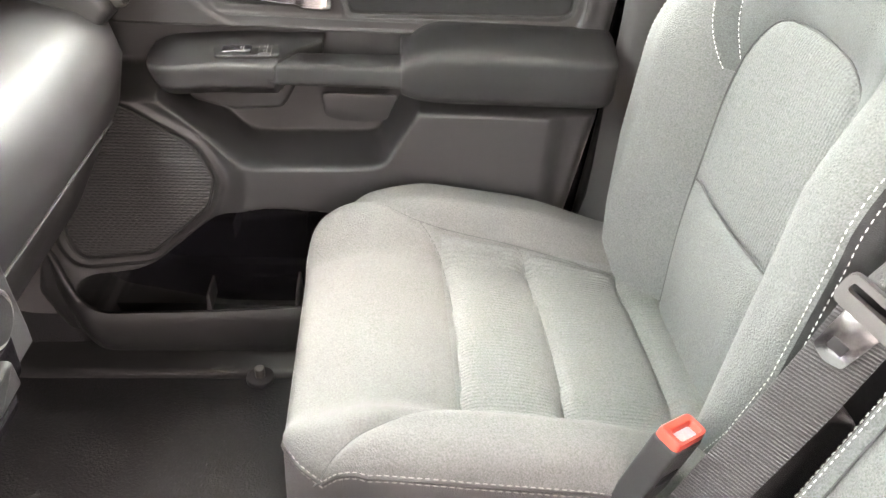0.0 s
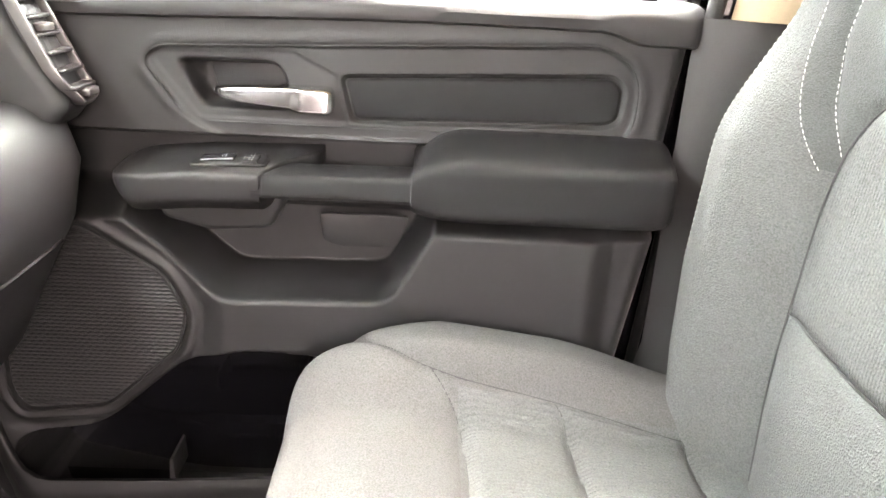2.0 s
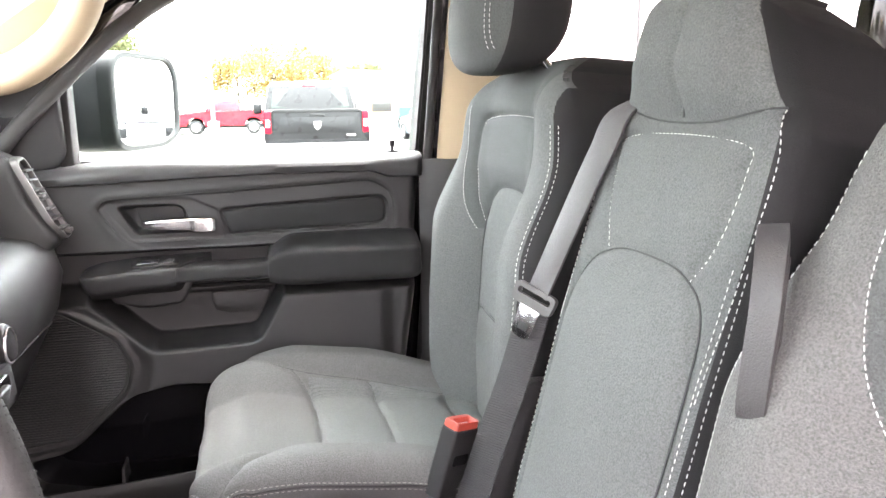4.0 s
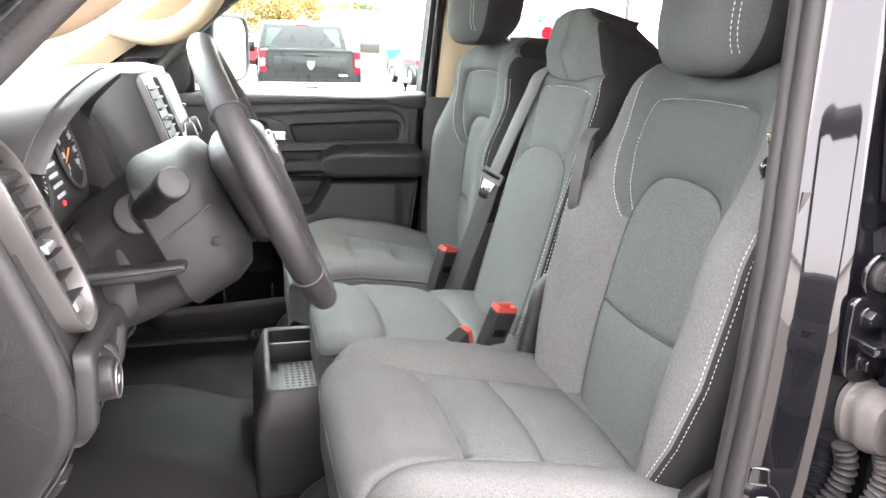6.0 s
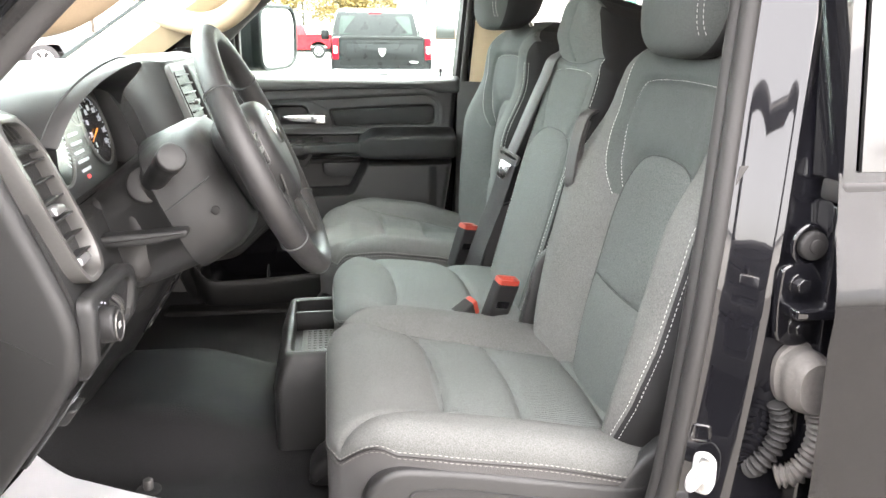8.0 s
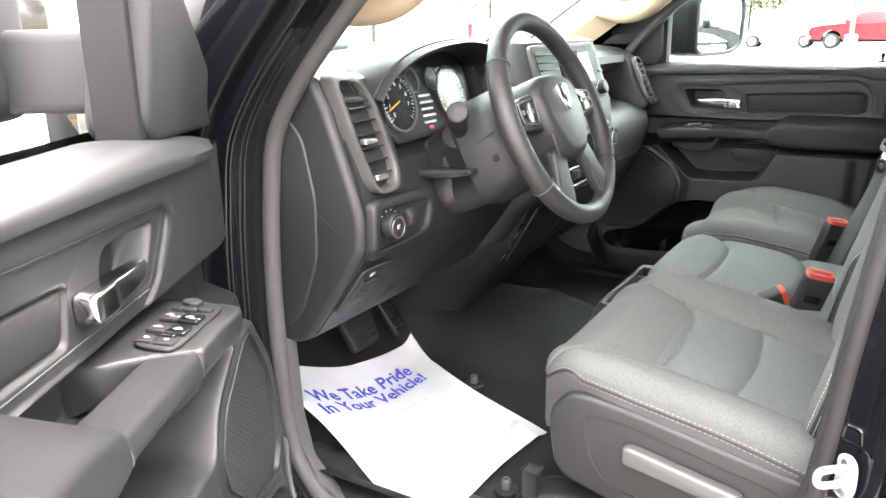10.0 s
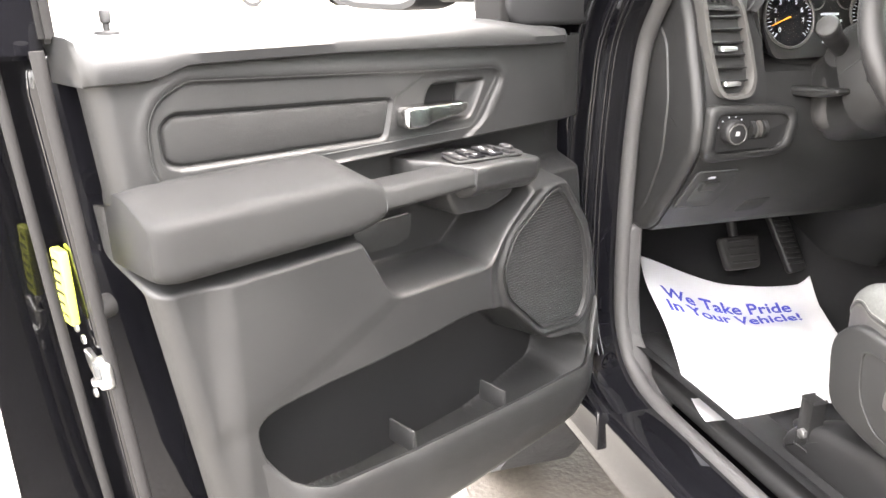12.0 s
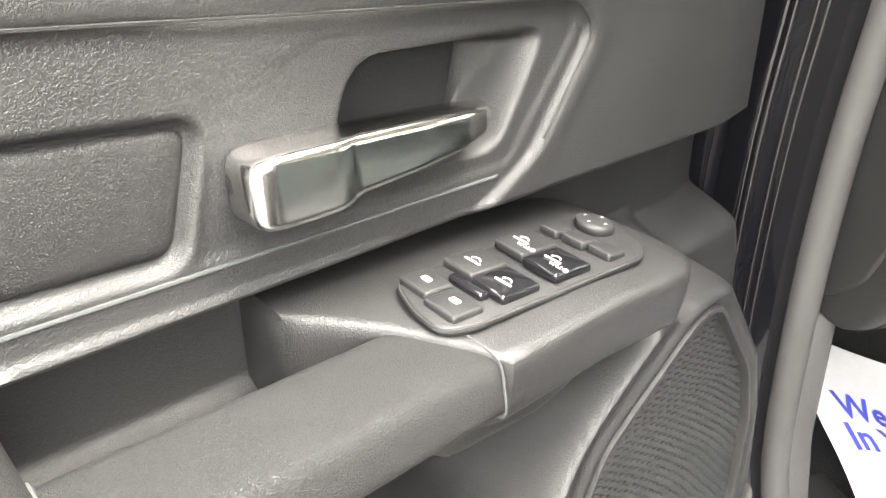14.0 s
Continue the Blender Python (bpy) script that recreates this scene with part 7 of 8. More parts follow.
def belts():
    b = thing("seat_belt", "black seat belt with chrome tongue between the seats", "seat belt", (0.2, 0.19, 0.9))
    low = catmull([(0.165, 0.165, 0.86), (0.208, 0.16, 1.0), (0.243, 0.157, 1.1), (0.272, 0.155, 1.2)], 6)
    ribbon(low, 0.048, (0.55, -0.8, 0.0), WEBBING, "lower_webbing", b, label="black webbing")
    high = catmull([(0.274, 0.155, 1.21), (0.305, 0.135, 1.3), (0.334, 0.112, 1.385), (0.357, 0.095, 1.437), (0.43, 0.09, 1.46), (0.52, 0.09, 1.45)], 6)
    # Same black belt as below; the lighter grey stands in for its sheen.
    ribbon(high, 0.046, (0.22, -0.97, 0.1), WEBBING_GREY, "upper_webbing", b, label="black webbing with its sheen in a lighter grey")
    m = Matrix.Translation((0.268, 0.15, 1.205)) @ Euler((radians(-12), radians(18), radians(-55))).to_matrix().to_4x4()
    to = lambda a, h, c: m @ Vector((a, c, h))
    ring_o = rounded([(-0.032, 0.012), (0.032, 0.012), (0.03, -0.014), (-0.03, -0.014)], 0.008)
    ring_i = rounded([(-0.025, 0.006), (0.025, 0.006), (0.025, -0.002), (-0.025, -0.002)], 0.003)
    tg = part("tongue", ring_frame([np.array(p) for p in ring_o], [np.array(p) for p in ring_i], -0.005, 0.005, to), PLASTIC_GREY, b, "grey tongue loop")
    part("tongue_blade", prism(rounded([(-0.016, -0.012), (0.016, -0.012), (0.014, -0.052), (0.003, -0.056), (-0.003, -0.056), (-0.014, -0.052)], 0.004), -0.0014, 0.0014, to, 0.0005), CHROME, tg, "chrome tongue blade")
    part("blade_slot", prism(rounded([(-0.007, -0.035), (0.007, -0.035), (0.007, -0.045), (-0.007, -0.045)], 0.001, 1), -0.0017, 0.0017, to, 0), PLASTIC_DARK, tg, smooth=False)

    lp = thing("belt_loop", "grey belt guide loop hanging beside the middle seat back", "seat belt", (0.29, -0.262, 1.3))
    y = -0.262
    path = catmull([(0.34, y + 0.06, 1.345), (0.31, y + 0.02, 1.335), (0.29, y - 0.004, 1.295), (0.281, y - 0.008, 1.232), (0.287, y - 0.002, 1.214), (0.295, y + 0.003, 1.232), (0.299, y + 0.006, 1.29), (0.315, y + 0.024, 1.328)], 6)
    ribbon(path, 0.024, (0.4, -0.9, 0), WEBBING_GREY, "loop_strap", lp, 0.002)

    an = thing("belt_tongue", "black seat belt tongue with chrome blade beside the driver's seat", "seat belt", (0.362, -0.672, 1.35))
    m = Matrix.Translation((0.362, -0.682, 1.352)) @ Euler((radians(14), radians(-18), radians(-20))).to_matrix().to_4x4()
    to = lambda a, h, c: m @ Vector((a, c, h))
    tg = part("tongue", prism(rounded([(-0.024, -0.02), (0.024, -0.02), (0.026, 0.006), (0.012, 0.016), (-0.012, 0.016), (-0.026, 0.006)], 0.008), -0.009, 0.009, to, 0.005, 3), GLOSS_BLACK, an, "black moulded tongue")
    part("tongue_blade", prism(rounded([(-0.013, 0.01), (0.013, 0.01), (0.013, 0.046), (-0.013, 0.046)], 0.004), -0.0016, 0.0016, to, 0.0006), CHROME, tg, "chrome tongue blade")
    ribbon(catmull([(0.362, -0.672, 1.34), (0.375, -0.7, 1.27), (0.37, -0.73, 1.15), (0.36, -0.745, 0.8)], 5), 0.046, (1, 0.1, 0), WEBBING, "webbing", an)


belts()


def paper_mat():
    mat = thing("paper_floor_mat", "white paper floor mat with blue lettering on the driver's floor", "floor mat", (-0.55, -0.52, 0.67))
    TL, TR, BR, BL = (np.array(p) for p in ((-0.765, -0.655), (-0.722, -0.222), (-0.262, -0.41), (-0.295, -0.785)))

    def place(u, v, up=0.0):
        wob = 0.012 * math.sin(7 * v + 1.0) * (1 if u > 0.5 else 0.6)
        p = (TL * (1 - u) + TR * u) * (1 - v) + (BL * (1 - u) + BR * u) * v
        x, y = p[0], p[1] + wob * (u - 0.5) * 2
        z = 0.664 + 0.42 * float(sstep(-0.62, -1.12, x)) ** 1.2
        z += float(sstep(0.27, 0.14, abs(y - 0.02))) * (0.03 + 0.075 * float(sstep(-0.2, -0.5, x)))
        z += 0.075 * float(sstep(-0.42, -0.7, y)) * float(sstep(-0.42, -0.68, x))
        z += 0.004 * math.sin(9 * x + 5 * y) + 0.003 * math.sin(23 * y - 8 * x) + 0.012 * float(sstep(0.88, 1.0, u)) * math.sin(5 * v)
        return Vector((x, y, z + 0.006 + up))
    bm = grid_sheet(lambda u, v: place(u, v), 70, 80)
    bmesh.ops.solidify(bm, geom=bm.faces[:], thickness=0.0004)
    part("paper", bm, PAPER, mat)
    W, H = 0.445, 0.49
    for txt, size, u0, v0, mt, bold in (("We Take Pride", 0.055, 0.08, 0.215, BLUE_INK, 0.0009), ("In Your Vehicle!", 0.055, 0.065, 0.315, BLUE_INK, 0.0009), ("THANK YOU, WE APPRECIATE YOUR BUSINESS", 0.0168, 0.14, 0.92, PALE_INK, 0.0)):
        tagged(lettering(txt, size, lambda a, b, c, uu=u0, vv=v0: place(uu + a / W, vv - b / H - 0.055 * a / W, 0.0025 + c), mt, "lettering", mat, bold, "printed lettering"), kind="stuff")
    bm = bmesh.new()
    for u, v, w, h in ((0.17, 0.4, 0.1, 0.005), (0.3, 0.41, 0.06, 0.004), (0.58, 0.39, 0.14, 0.006), (0.7, 0.4, 0.07, 0.005), (0.62, 0.43, 0.08, 0.004)):
        ring = [place(u + w / 2 * math.cos(q), v + h * math.sin(q), 0.0012) for q in np.linspace(0, 2 * math.pi, 20, endpoint=False)]
        ring2 = [place(u + w * 0.42 * math.cos(q), v + h * 0.7 * math.sin(q), 0.0014) for q in np.linspace(0, 2 * math.pi, 20, endpoint=False)]
        loft([ring, ring2], caps=False, bm=bm)
    tagged(part("faded_picture", bm, PALE_INK, mat, "faded unreadable print", smooth=False), kind="stuff")


paper_mat()

for x, y in ((-0.245, -0.62), (-0.5, -0.28)):
    clip = thing("floor_clip", "small black floor mat clip", "clip", (x, y, 0.66), "floor clips")
    part("clip_base", disc((x, y, 0.657), (0, 0, 1), 0.022, 0.006, 20), PLASTIC_DARK, clip)
    part("clip_post", disc((x, y, 0.662), (0, 0, 1), 0.009, 0.02, 14), PLASTIC_GREY, clip)
clip = thing("floor_clip", "small black floor mat clip", "clip", (-0.267, 0.651, 0.672), "floor clips")
part("clip_base", disc((-0.267, 0.651, 0.657), (0, 0, 1), 0.022, 0.008, 20), PLASTIC_DARK, clip)
part("clip_post", disc((-0.267, 0.651, 0.664), (0, 0, 1), 0.008, 0.018, 14), PLASTIC_GREY, clip)


# ---- hardware on the middle pillar ----
def pillar_hardware():
    st = thing("door_striker", "white-greased steel door striker on the black pillar", "striker", (0.29, -0.84, 0.98))
    plate = rounded([(-0.02, -0.034), (0.012, -0.034), (0.02, -0.01), (0.018, 0.026), (0.004, 0.036), (-0.018, 0.03)], 0.01)
    slant = lambda a, b, c: (0.284 + a * 0.5 - c * 0.7, -0.832 - a * 0.55 - c * 0.62, 0.978 + b * 0.8)
    part("striker_plate", prism(plate, 0.0, 0.007, slant, 0.002), GREASED, st, "white-greased plate")
    for b in (-0.02, 0.022):
        part("striker_bolt", disc(slant(0.004, b, 0.006), (-0.7, -0.62, 0), 0.0075, 0.004, 18, 0.001), STEEL, st, "flat steel screw head")
    loop = [(-0.004, -0.012, 0.0), (-0.005, -0.012, 0.03), (-0.006, -0.006, 0.038), (-0.006, 0.006, 0.038), (-0.005, 0.012, 0.03), (-0.004, 0.012, 0.0)]
    part("striker_loop", tube(catmull([slant(*p) for p in loop], 5), 0.0045, n=10), GREASED, st, "greased steel loop")
    hg = thing("hinge_bracket", "black painted rear hinge bracket with two bolts", "hinge", (0.36, -0.85, 1.19), "rear door hinges")
    face = lambda a, b, c: (a, -c, b)
    part("hinge_leaf", prism(rounded([(0.335, 1.24), (0.37, 1.244), (0.386, 1.225), (0.395, 1.2), (0.388, 1.15), (0.362, 1.142), (0.338, 1.152), (0.334, 1.19)], 0.012), 0.842, 0.852, face, 0.003), PAINT, hg)
    part("hinge_web", prism(rounded([(0.338, 1.2), (0.44, 1.196), (0.45, 1.186), (0.338, 1.188)], 0.003), 0.85, 0.885, face, 0.003), PAINT, hg, "folded hinge web")
    for x, z in ((0.359, 1.218), (0.364, 1.168)):
        part("bolt_washer", disc((x, -0.851, z), (0, -1, 0), 0.0135, 0.003, 22, 0.001), PAINT, hg)
        part("hinge_bolt", disc((x, -0.854, z), (0, -1, 0), 0.0095, 0.008, 6, 0.0015), GLOSS_BLACK, hg, "hexagonal bolt head")
    part("hinge_pin", tube([(0.43, -0.872, 1.15), (0.43, -0.872, 1.235)], 0.009, n=14), PAINT, hg)
    plug = thing("grommet", "round black rubber grommet in the pillar", "plug", (0.367, -0.85, 1.26))
    part("plug_ring", tube([(0.367 + 0.02 * math.cos(q), -0.848, 1.262 + 0.022 * math.sin(q)) for q in np.linspace(0, 2 * math.pi, 28, endpoint=False)], 0.0035, n=8, closed=True), PAINT, plug)
    part("plug_body", disc((0.369, -0.846, 1.262), (0, -1, 0), 0.0165, 0.009, 26, 0.003), RUBBER, plug)
    part("plug_centre", disc((0.37, -0.853, 1.262), (0, -1, 0), 0.008, 0.004, 18, 0.001), RUBBER, plug)
    boot = thing("cable_boot", "dusty grey ribbed rubber cable boot", "cable boot", (0.37, -0.87, 1.05))
    for k, (dx, dy, r, mt, lab) in enumerate(((0.0, 0.0, 0.0125, GREY_BOOT, "dusty grey ribbed hose"), (-0.034, 0.022, 0.0105, RUBBER, "black ribbed hose"))):
        path = catmull([(0.386 + dx, -0.876 + dy, 1.075), (0.392 + dx, -0.878 + dy, 1.05), (0.388 + dx, -0.876 + dy, 1.02), (0.374 + dx, -0.872 + dy, 0.995), (0.356 + dx * 0.6, -0.862 + dy, 0.985)], 30)
        part("ribbed_hose", tube(path, [r + 0.0024 * math.sin(i * 0.72) for i in range(len(path))], n=16), mt, boot, lab)
    sock = rounded([(0.347, 1.132), (0.368, 1.148), (0.392, 1.14), (0.41, 1.115), (0.408, 1.078), (0.388, 1.066), (0.356, 1.074), (0.346, 1.1)], 0.014)
    mid = np.mean(np.array(sock), 0)
    rings = []
    for c, k in ((0.842, 1.06), (0.85, 1.06), (0.852, 0.98), (0.86, 0.96), (0.864, 1.0), (0.872, 0.98), (0.875, 0.9), (0.882, 0.88), (0.888, 0.78)):
        rings.append([face(*(mid + (np.array(p) - mid) * k), c) for p in sock])
    part("boot_socket", loft(rings), GREY_BOOT, boot, "stepped rubber socket")
    for y, z in ((-0.802, 1.058), (-0.812, 0.9)):
        pl = thing("body_plug", "small black plug in the painted pillar", "plug", (0.28, y, z), "body plugs")
        part("plug", disc((0.279, y, z), (-1, -0.5, 0), 0.008, 0.003, 18, 0.001), RUBBER, pl)
        part("plug_pip", disc((0.2765, y - 0.0012, z), (-1, -0.5, 0), 0.004, 0.002, 12, 0.0006), PLASTIC_DARK, pl)
    hole = thing("pillar_slot", "square slot pressed into the black pillar", "slot", (0.28, -0.81, 1.02), kind="structure")
    rim = rounded([(0.272, 1.012), (0.292, 1.012), (0.29, 1.032), (0.274, 1.032)], 0.004)
    part("slot_rim", tube([(a, -0.812 - (a - 0.272) * 0.5, b) for a, b in rim], 0.0018, n=6, closed=True), PAINT, hole)
    lb = thing("tyre_label", "white and yellow label on the black pillar", "label", (0.28, -0.835, 0.85))
    body = part("label_sheet", box(0.255, 0.2585, -0.838, -0.808, 0.8, 0.93, 0.001, 1), WHITE_PLASTIC, lb)
    part("label_stripe", box(0.2542, 0.255, -0.838, -0.808, 0.905, 0.93, 0, 1), YELLOW_LABEL, body, smooth=False)
    bm = bmesh.new()
    for i in range(9):
        box(0.2544, 0.2549, -0.834, -0.812 - 0.004 * (i % 2), 0.808 + i * 0.01, 0.811 + i * 0.01, 0, bm=bm)
    part("label_print", bm, PLASTIC_DARK, body, "unreadable print", smooth=False)


pillar_hardware()

# ---- outside ----
ASPHALT = material("pale_worn_concrete", (0.15, 0.142, 0.128), 0.85, grain=0.004, grain_size=60, stain=0.35, stain_size=0.8, spec=0.3)
GRASS = material("dry_autumn_grass", (0.1, 0.095, 0.035), 0.95, grain=0.03, grain_size=8, stain=0.4, stain_size=0.5, spec=0.1)
STUCCO = material("white_painted_wall", (0.74, 0.73, 0.7), 0.85, grain=0.002, grain_size=20, stain=0.08, stain_size=0.4)
ROOFING = material("grey_metal_roof", (0.3, 0.3, 0.31), 0.5, stain=0.15, stain_size=0.5)
BROWN = material("brown_window_frame", (0.16, 0.09, 0.05), 0.6, stain=0.2)
YELLOW_LEAF = material("yellow_autumn_leaves", (0.19, 0.125, 0.045), 0.9, stain=0.5, stain_size=1.5, spec=0.05)
GREEN_LEAF = material("dull_green_leaves", (0.06, 0.065, 0.03), 0.9, stain=0.5, stain_size=1.5, spec=0.05)
BARK = material("grey_bark", (0.06, 0.05, 0.04), 0.95, grain=0.02, grain_size=20, stain=0.3)
TYRE = material("tyre_rubber", (0.02, 0.02, 0.021), 0.8, grain=0.002, grain_size=60, stain=0.25)
RED_PAINT = material("red_car_paint", (0.45, 0.012, 0.02), 0.3, coat=0.2, spec=0.2, stain=0.1, rough_var=0.04)
WHITE_PAINT = material("white_car_paint", (0.8, 0.8, 0.8), 0.2, coat=1.0, stain=0.05, rough_var=0.04)
SLATE_PAINT = material("slate_car_paint", (0.05, 0.065, 0.075), 0.18, coat=1.0, stain=0.1, rough_var=0.04)
RED_LENS = material("red_lamp_lens", (0.35, 0.004, 0.012), 0.3, spec=0.15, stain=0.1)
GREEN_SIGN = material("green_sign_sheet", (0.0, 0.22, 0.13), 0.5, stain=0.08)
GALV = material("galvanised_steel", (0.45, 0.45, 0.44), 0.5, metal=0.6, stain=0.15)
DARK_PAINT = material("dusty_black_car_paint", (0.008, 0.008, 0.009), 0.3, spec=0.25, stain=0.3, rough_var=0.05)
REAR_GLASS = material("dull_rear_glass", (0.05, 0.06, 0.055), 0.2, spec=0.1, stain=0.5, stain_size=3)
POLE = material("weathered_grey_pole", (0.1, 0.1, 0.1), 0.7, spec=0.2, stain=0.2)
YELLOW_PAINT = material("yellow_kerb_paint", (0.7, 0.5, 0.05), 0.7, stain=0.3, stain_size=3)
WET = material("dark_wet_stain", (0.08, 0.07, 0.06), 0.45, grain=0.003, grain_size=60, stain=0.4, stain_size=6)


def ground_z(x, y):
    return 0.74 * float(sstep(-5, -30, x))


def terrain():
    g = thing("ground", "pale worn concrete parking lot", "ground", (0, 0, 0), kind="structure")
    xs = np.concatenate([np.linspace(-900, -60, 8), np.linspace(-50, 40, 46), np.linspace(60, 900, 8)])
    ys = np.concatenate([np.linspace(-900, -60, 8), np.linspace(-50, 60, 40), np.linspace(80, 900, 8)])
    bm = bmesh.new()
    vs = [[bm.verts.new((x, y, ground_z(x, y))) for y in ys] for x in xs]
    for i in range(len(xs) - 1):
        for j in range(len(ys) - 1):
            bm.faces.new((vs[i][j], vs[i + 1][j], vs[i + 1][j + 1], vs[i][j + 1]))
    part("pavement", bm, ASPHALT, g)
    st = thing("wet_stain", "dark damp oily stain on the concrete", "stain", (-1.0, -0.9, 0.003), kind="structure")
    rng = random.Random(5)
    out = [(-1.0 + (0.42 + 0.08 * rng.random()) * math.cos(q), -0.72 + (0.26 + 0.06 * rng.random()) * math.sin(q)) for q in np.linspace(0, 2 * math.pi, 40, endpoint=False)]
    part("stain", prism(out, 0.001, 0.004, lambda a, b, c: (a, b, c), 0), WET, st, smooth=False)
    for n, (x0, x1, y0, y1) in enumerate(((-80, -42, -60, 60), (-60, 60, 95, 160))):
        lawn = thing("lawn", "strip of dry autumn grass beyond the lot", "lawn", ((x0 + x1) / 2, (y0 + y1) / 2, 0.1), kind="structure")
        z = ground_z(x0, 0)
        part("turf", grid_sheet(lambda u, v: (x0 + (x1 - x0) * u, y0 + (y1 - y0) * v, z + 0.06 + 0.06 * math.sin(9 * u + 20 * v)), 20, 40), GRASS, lawn)
        kerb = thing("kerb", "faded yellow kerb", "kerb", (x1 if n == 0 else 0, 0 if n == 0 else y0, z), kind="structure")
        if n == 0:
            part("kerb_stone", box(x1, x1 + 0.2, y0, y1, z - 0.1, z + 0.15, 0.03), YELLOW_PAINT, kerb)
        else:
            part("kerb_stone", box(x0, x1, y0 - 0.2, y0, z - 0.1, z + 0.15, 0.03), STUCCO, kerb)


terrain()


def car_wheel(parent, m, x, y, r, s):
    w = part("wheel", tube([m @ Vector((x, y - s * 0.0, r)), m @ Vector((x, y + s * 0.01, r)), m @ Vector((x, y + s * 0.22, r)), m @ Vector((x, y + s * 0.24, r))], [r * 0.94, r, r, r * 0.94], n=28), TYRE, parent, "black tyre")
    axis = (m.to_3x3() @ Vector((0, -s, 0)))
    part("rim", disc(m @ Vector((x, y + s * 0.004, r)), axis, r * 0.66, 0.02, 28, 0.008), GALV, w, "silver wheel rim")
    bm = bmesh.new()
    for k in range(6):
        q = k * math.pi / 3
        a = [(x + r * 0.62 * math.cos(q + e) * f, r + r * 0.62 * math.sin(q + e) * f) for f, e in ((0.35, -0.3), (0.95, -0.22), (0.95, 0.22), (0.35, 0.3))]
        prism(a, 0, 0.012, lambda p, z, c: m @ Vector((p, y - s * (0.012 + c), z)), 0.002, bm=bm)
    part("spokes", bm, PLASTIC_DARK, w)


def pickup(at, yaw, paint, label, tail=True):
    """A parked crew-cab pickup; local x runs from tail to nose, the tail at 0."""
    m = Matrix.Translation(at) @ Matrix.Rotation(radians(yaw), 4, "Z")
    v = thing("pickup_truck", label, "vehicle", tuple(at), "parked vehicles")
    W = 1.0
    side = lambda x, z, y: m @ Vector((x, y, z))
    def body_w(z):
        return W * (0.95 + 0.05 * float(sstep(0.5, 0.9, z)) - 0.035 * float(sstep(1.0, 1.4, z)))
    low = [(0.02, 0.62), (0.0, 0.9), (0.03, 1.4), (0.06, 1.42), (1.85, 1.42), (1.95, 1.36), (4.2, 1.34), (5.2, 1.25), (5.65, 1.15), (5.75, 0.9), (5.7, 0.55), (5.1, 0.5), (4.95, 0.85), (4.7, 0.98), (4.4, 0.98), (4.15, 0.85), (4.0, 0.5), (1.75, 0.5), (1.6, 0.85), (1.35, 0.98), (1.05, 0.98), (0.8, 0.85), (0.68, 0.6)]
    bm = loft([[side(x, z, t * (body_w(z) - ins)) for x, z in low] for t, ins in ((-1, 0.05), (-1, 0.0), (1, 0.0), (1, 0.05))])
    part("body", bm, paint, v, smooth=40)
    cab = []
    for z, x0, x1, w in ((1.36, 1.92, 4.2, 0.95), (1.5, 1.95, 3.95, 0.94), (1.9, 2.1, 3.4, 0.85), (1.99, 2.2, 3.25, 0.8), (2.03, 2.4, 3.0, 0.7)):
        cab.append([m @ Vector(p) for p in ((x0, -w, z), (x0 + 0.1, -w - 0.02, z), (x1 - 0.2, -w - 0.02, z), (x1, -w * 0.8, z), (x1 + 0.05, 0, z), (x1, w * 0.8, z), (x1 - 0.2, w + 0.02, z), (x0 + 0.1, w + 0.02, z), (x0, w, z), (x0 - 0.02, 0, z))])
    part("cab", loft(cab), paint, v, smooth=50)
    q = lambda y, z, c: m @ Vector((1.92 + (z - 1.36) * 0.36 - c, y, z))
    part("rear_window", prism(rounded([(-0.83, 1.46), (0.83, 1.46), (0.76, 1.86), (-0.76, 1.86)], 0.05), 0.0, 0.025, q, 0.006), REAR_GLASS, v, "dark rear window")
    part("window_divider", prism([(-0.24, 1.47), (-0.225, 1.47), (-0.225, 1.86), (-0.24, 1.86)], 0.02, 0.03, q, 0), PLASTIC_DARK, v, smooth=False)
    part("window_divider", prism([(0.225, 1.47), (0.24, 1.47), (0.24, 1.86), (0.225, 1.86)], 0.02, 0.03, q, 0), PLASTIC_DARK, v, smooth=False)
    part("brake_lamp", prism(rounded([(-0.14, 1.905), (0.14, 1.905), (0.14, 1.94), (-0.14, 1.94)], 0.01), 0.0, 0.03, q, 0.004), RED_LENS, v, "red high brake lamp")
    for s in (-1, 1):
        sw = lambda x, z, c: m @ Vector((x, s * (0.945 - (z - 1.36) * 0.31 + c), z))
        part("side_window", prism(rounded([(2.15, 1.42), (2.95, 1.42), (2.95, 1.8), (2.3, 1.8)], 0.05), -0.01, 0.018, sw, 0.004), TINTED, v, "dark side window")
        part("side_window", prism(rounded([(3.02, 1.42), (3.9, 1.42), (3.45, 1.78), (3.02, 1.8)], 0.05), -0.01, 0.018, sw, 0.004), TINTED, v, "dark side window")
        part("door_handle", box(-0.1, 0.1, -0.012, 0.012, -0.02, 0.02, 0.006), paint, v).matrix_basis = m @ Matrix.Translation((2.4, s * 1.0, 1.2))
        part("side_mirror", box(-0.06, 0.06, -0.1, 0.1, -0.12, 0.12, 0.03), paint, v).matrix_basis = m @ Matrix.Translation((3.85, s * 1.12, 1.45))
        lamp = lambda y, z, c: m @ Vector((0.02 - c, s * y, z))
        t = part("tail_lamp", prism(rounded([(0.86, 0.98), (0.985, 0.99), (0.985, 1.39), (0.86, 1.4)], 0.03), -0.1, 0.025, lamp, 0.012, 3), RED_LENS, v, "red tail lamp")
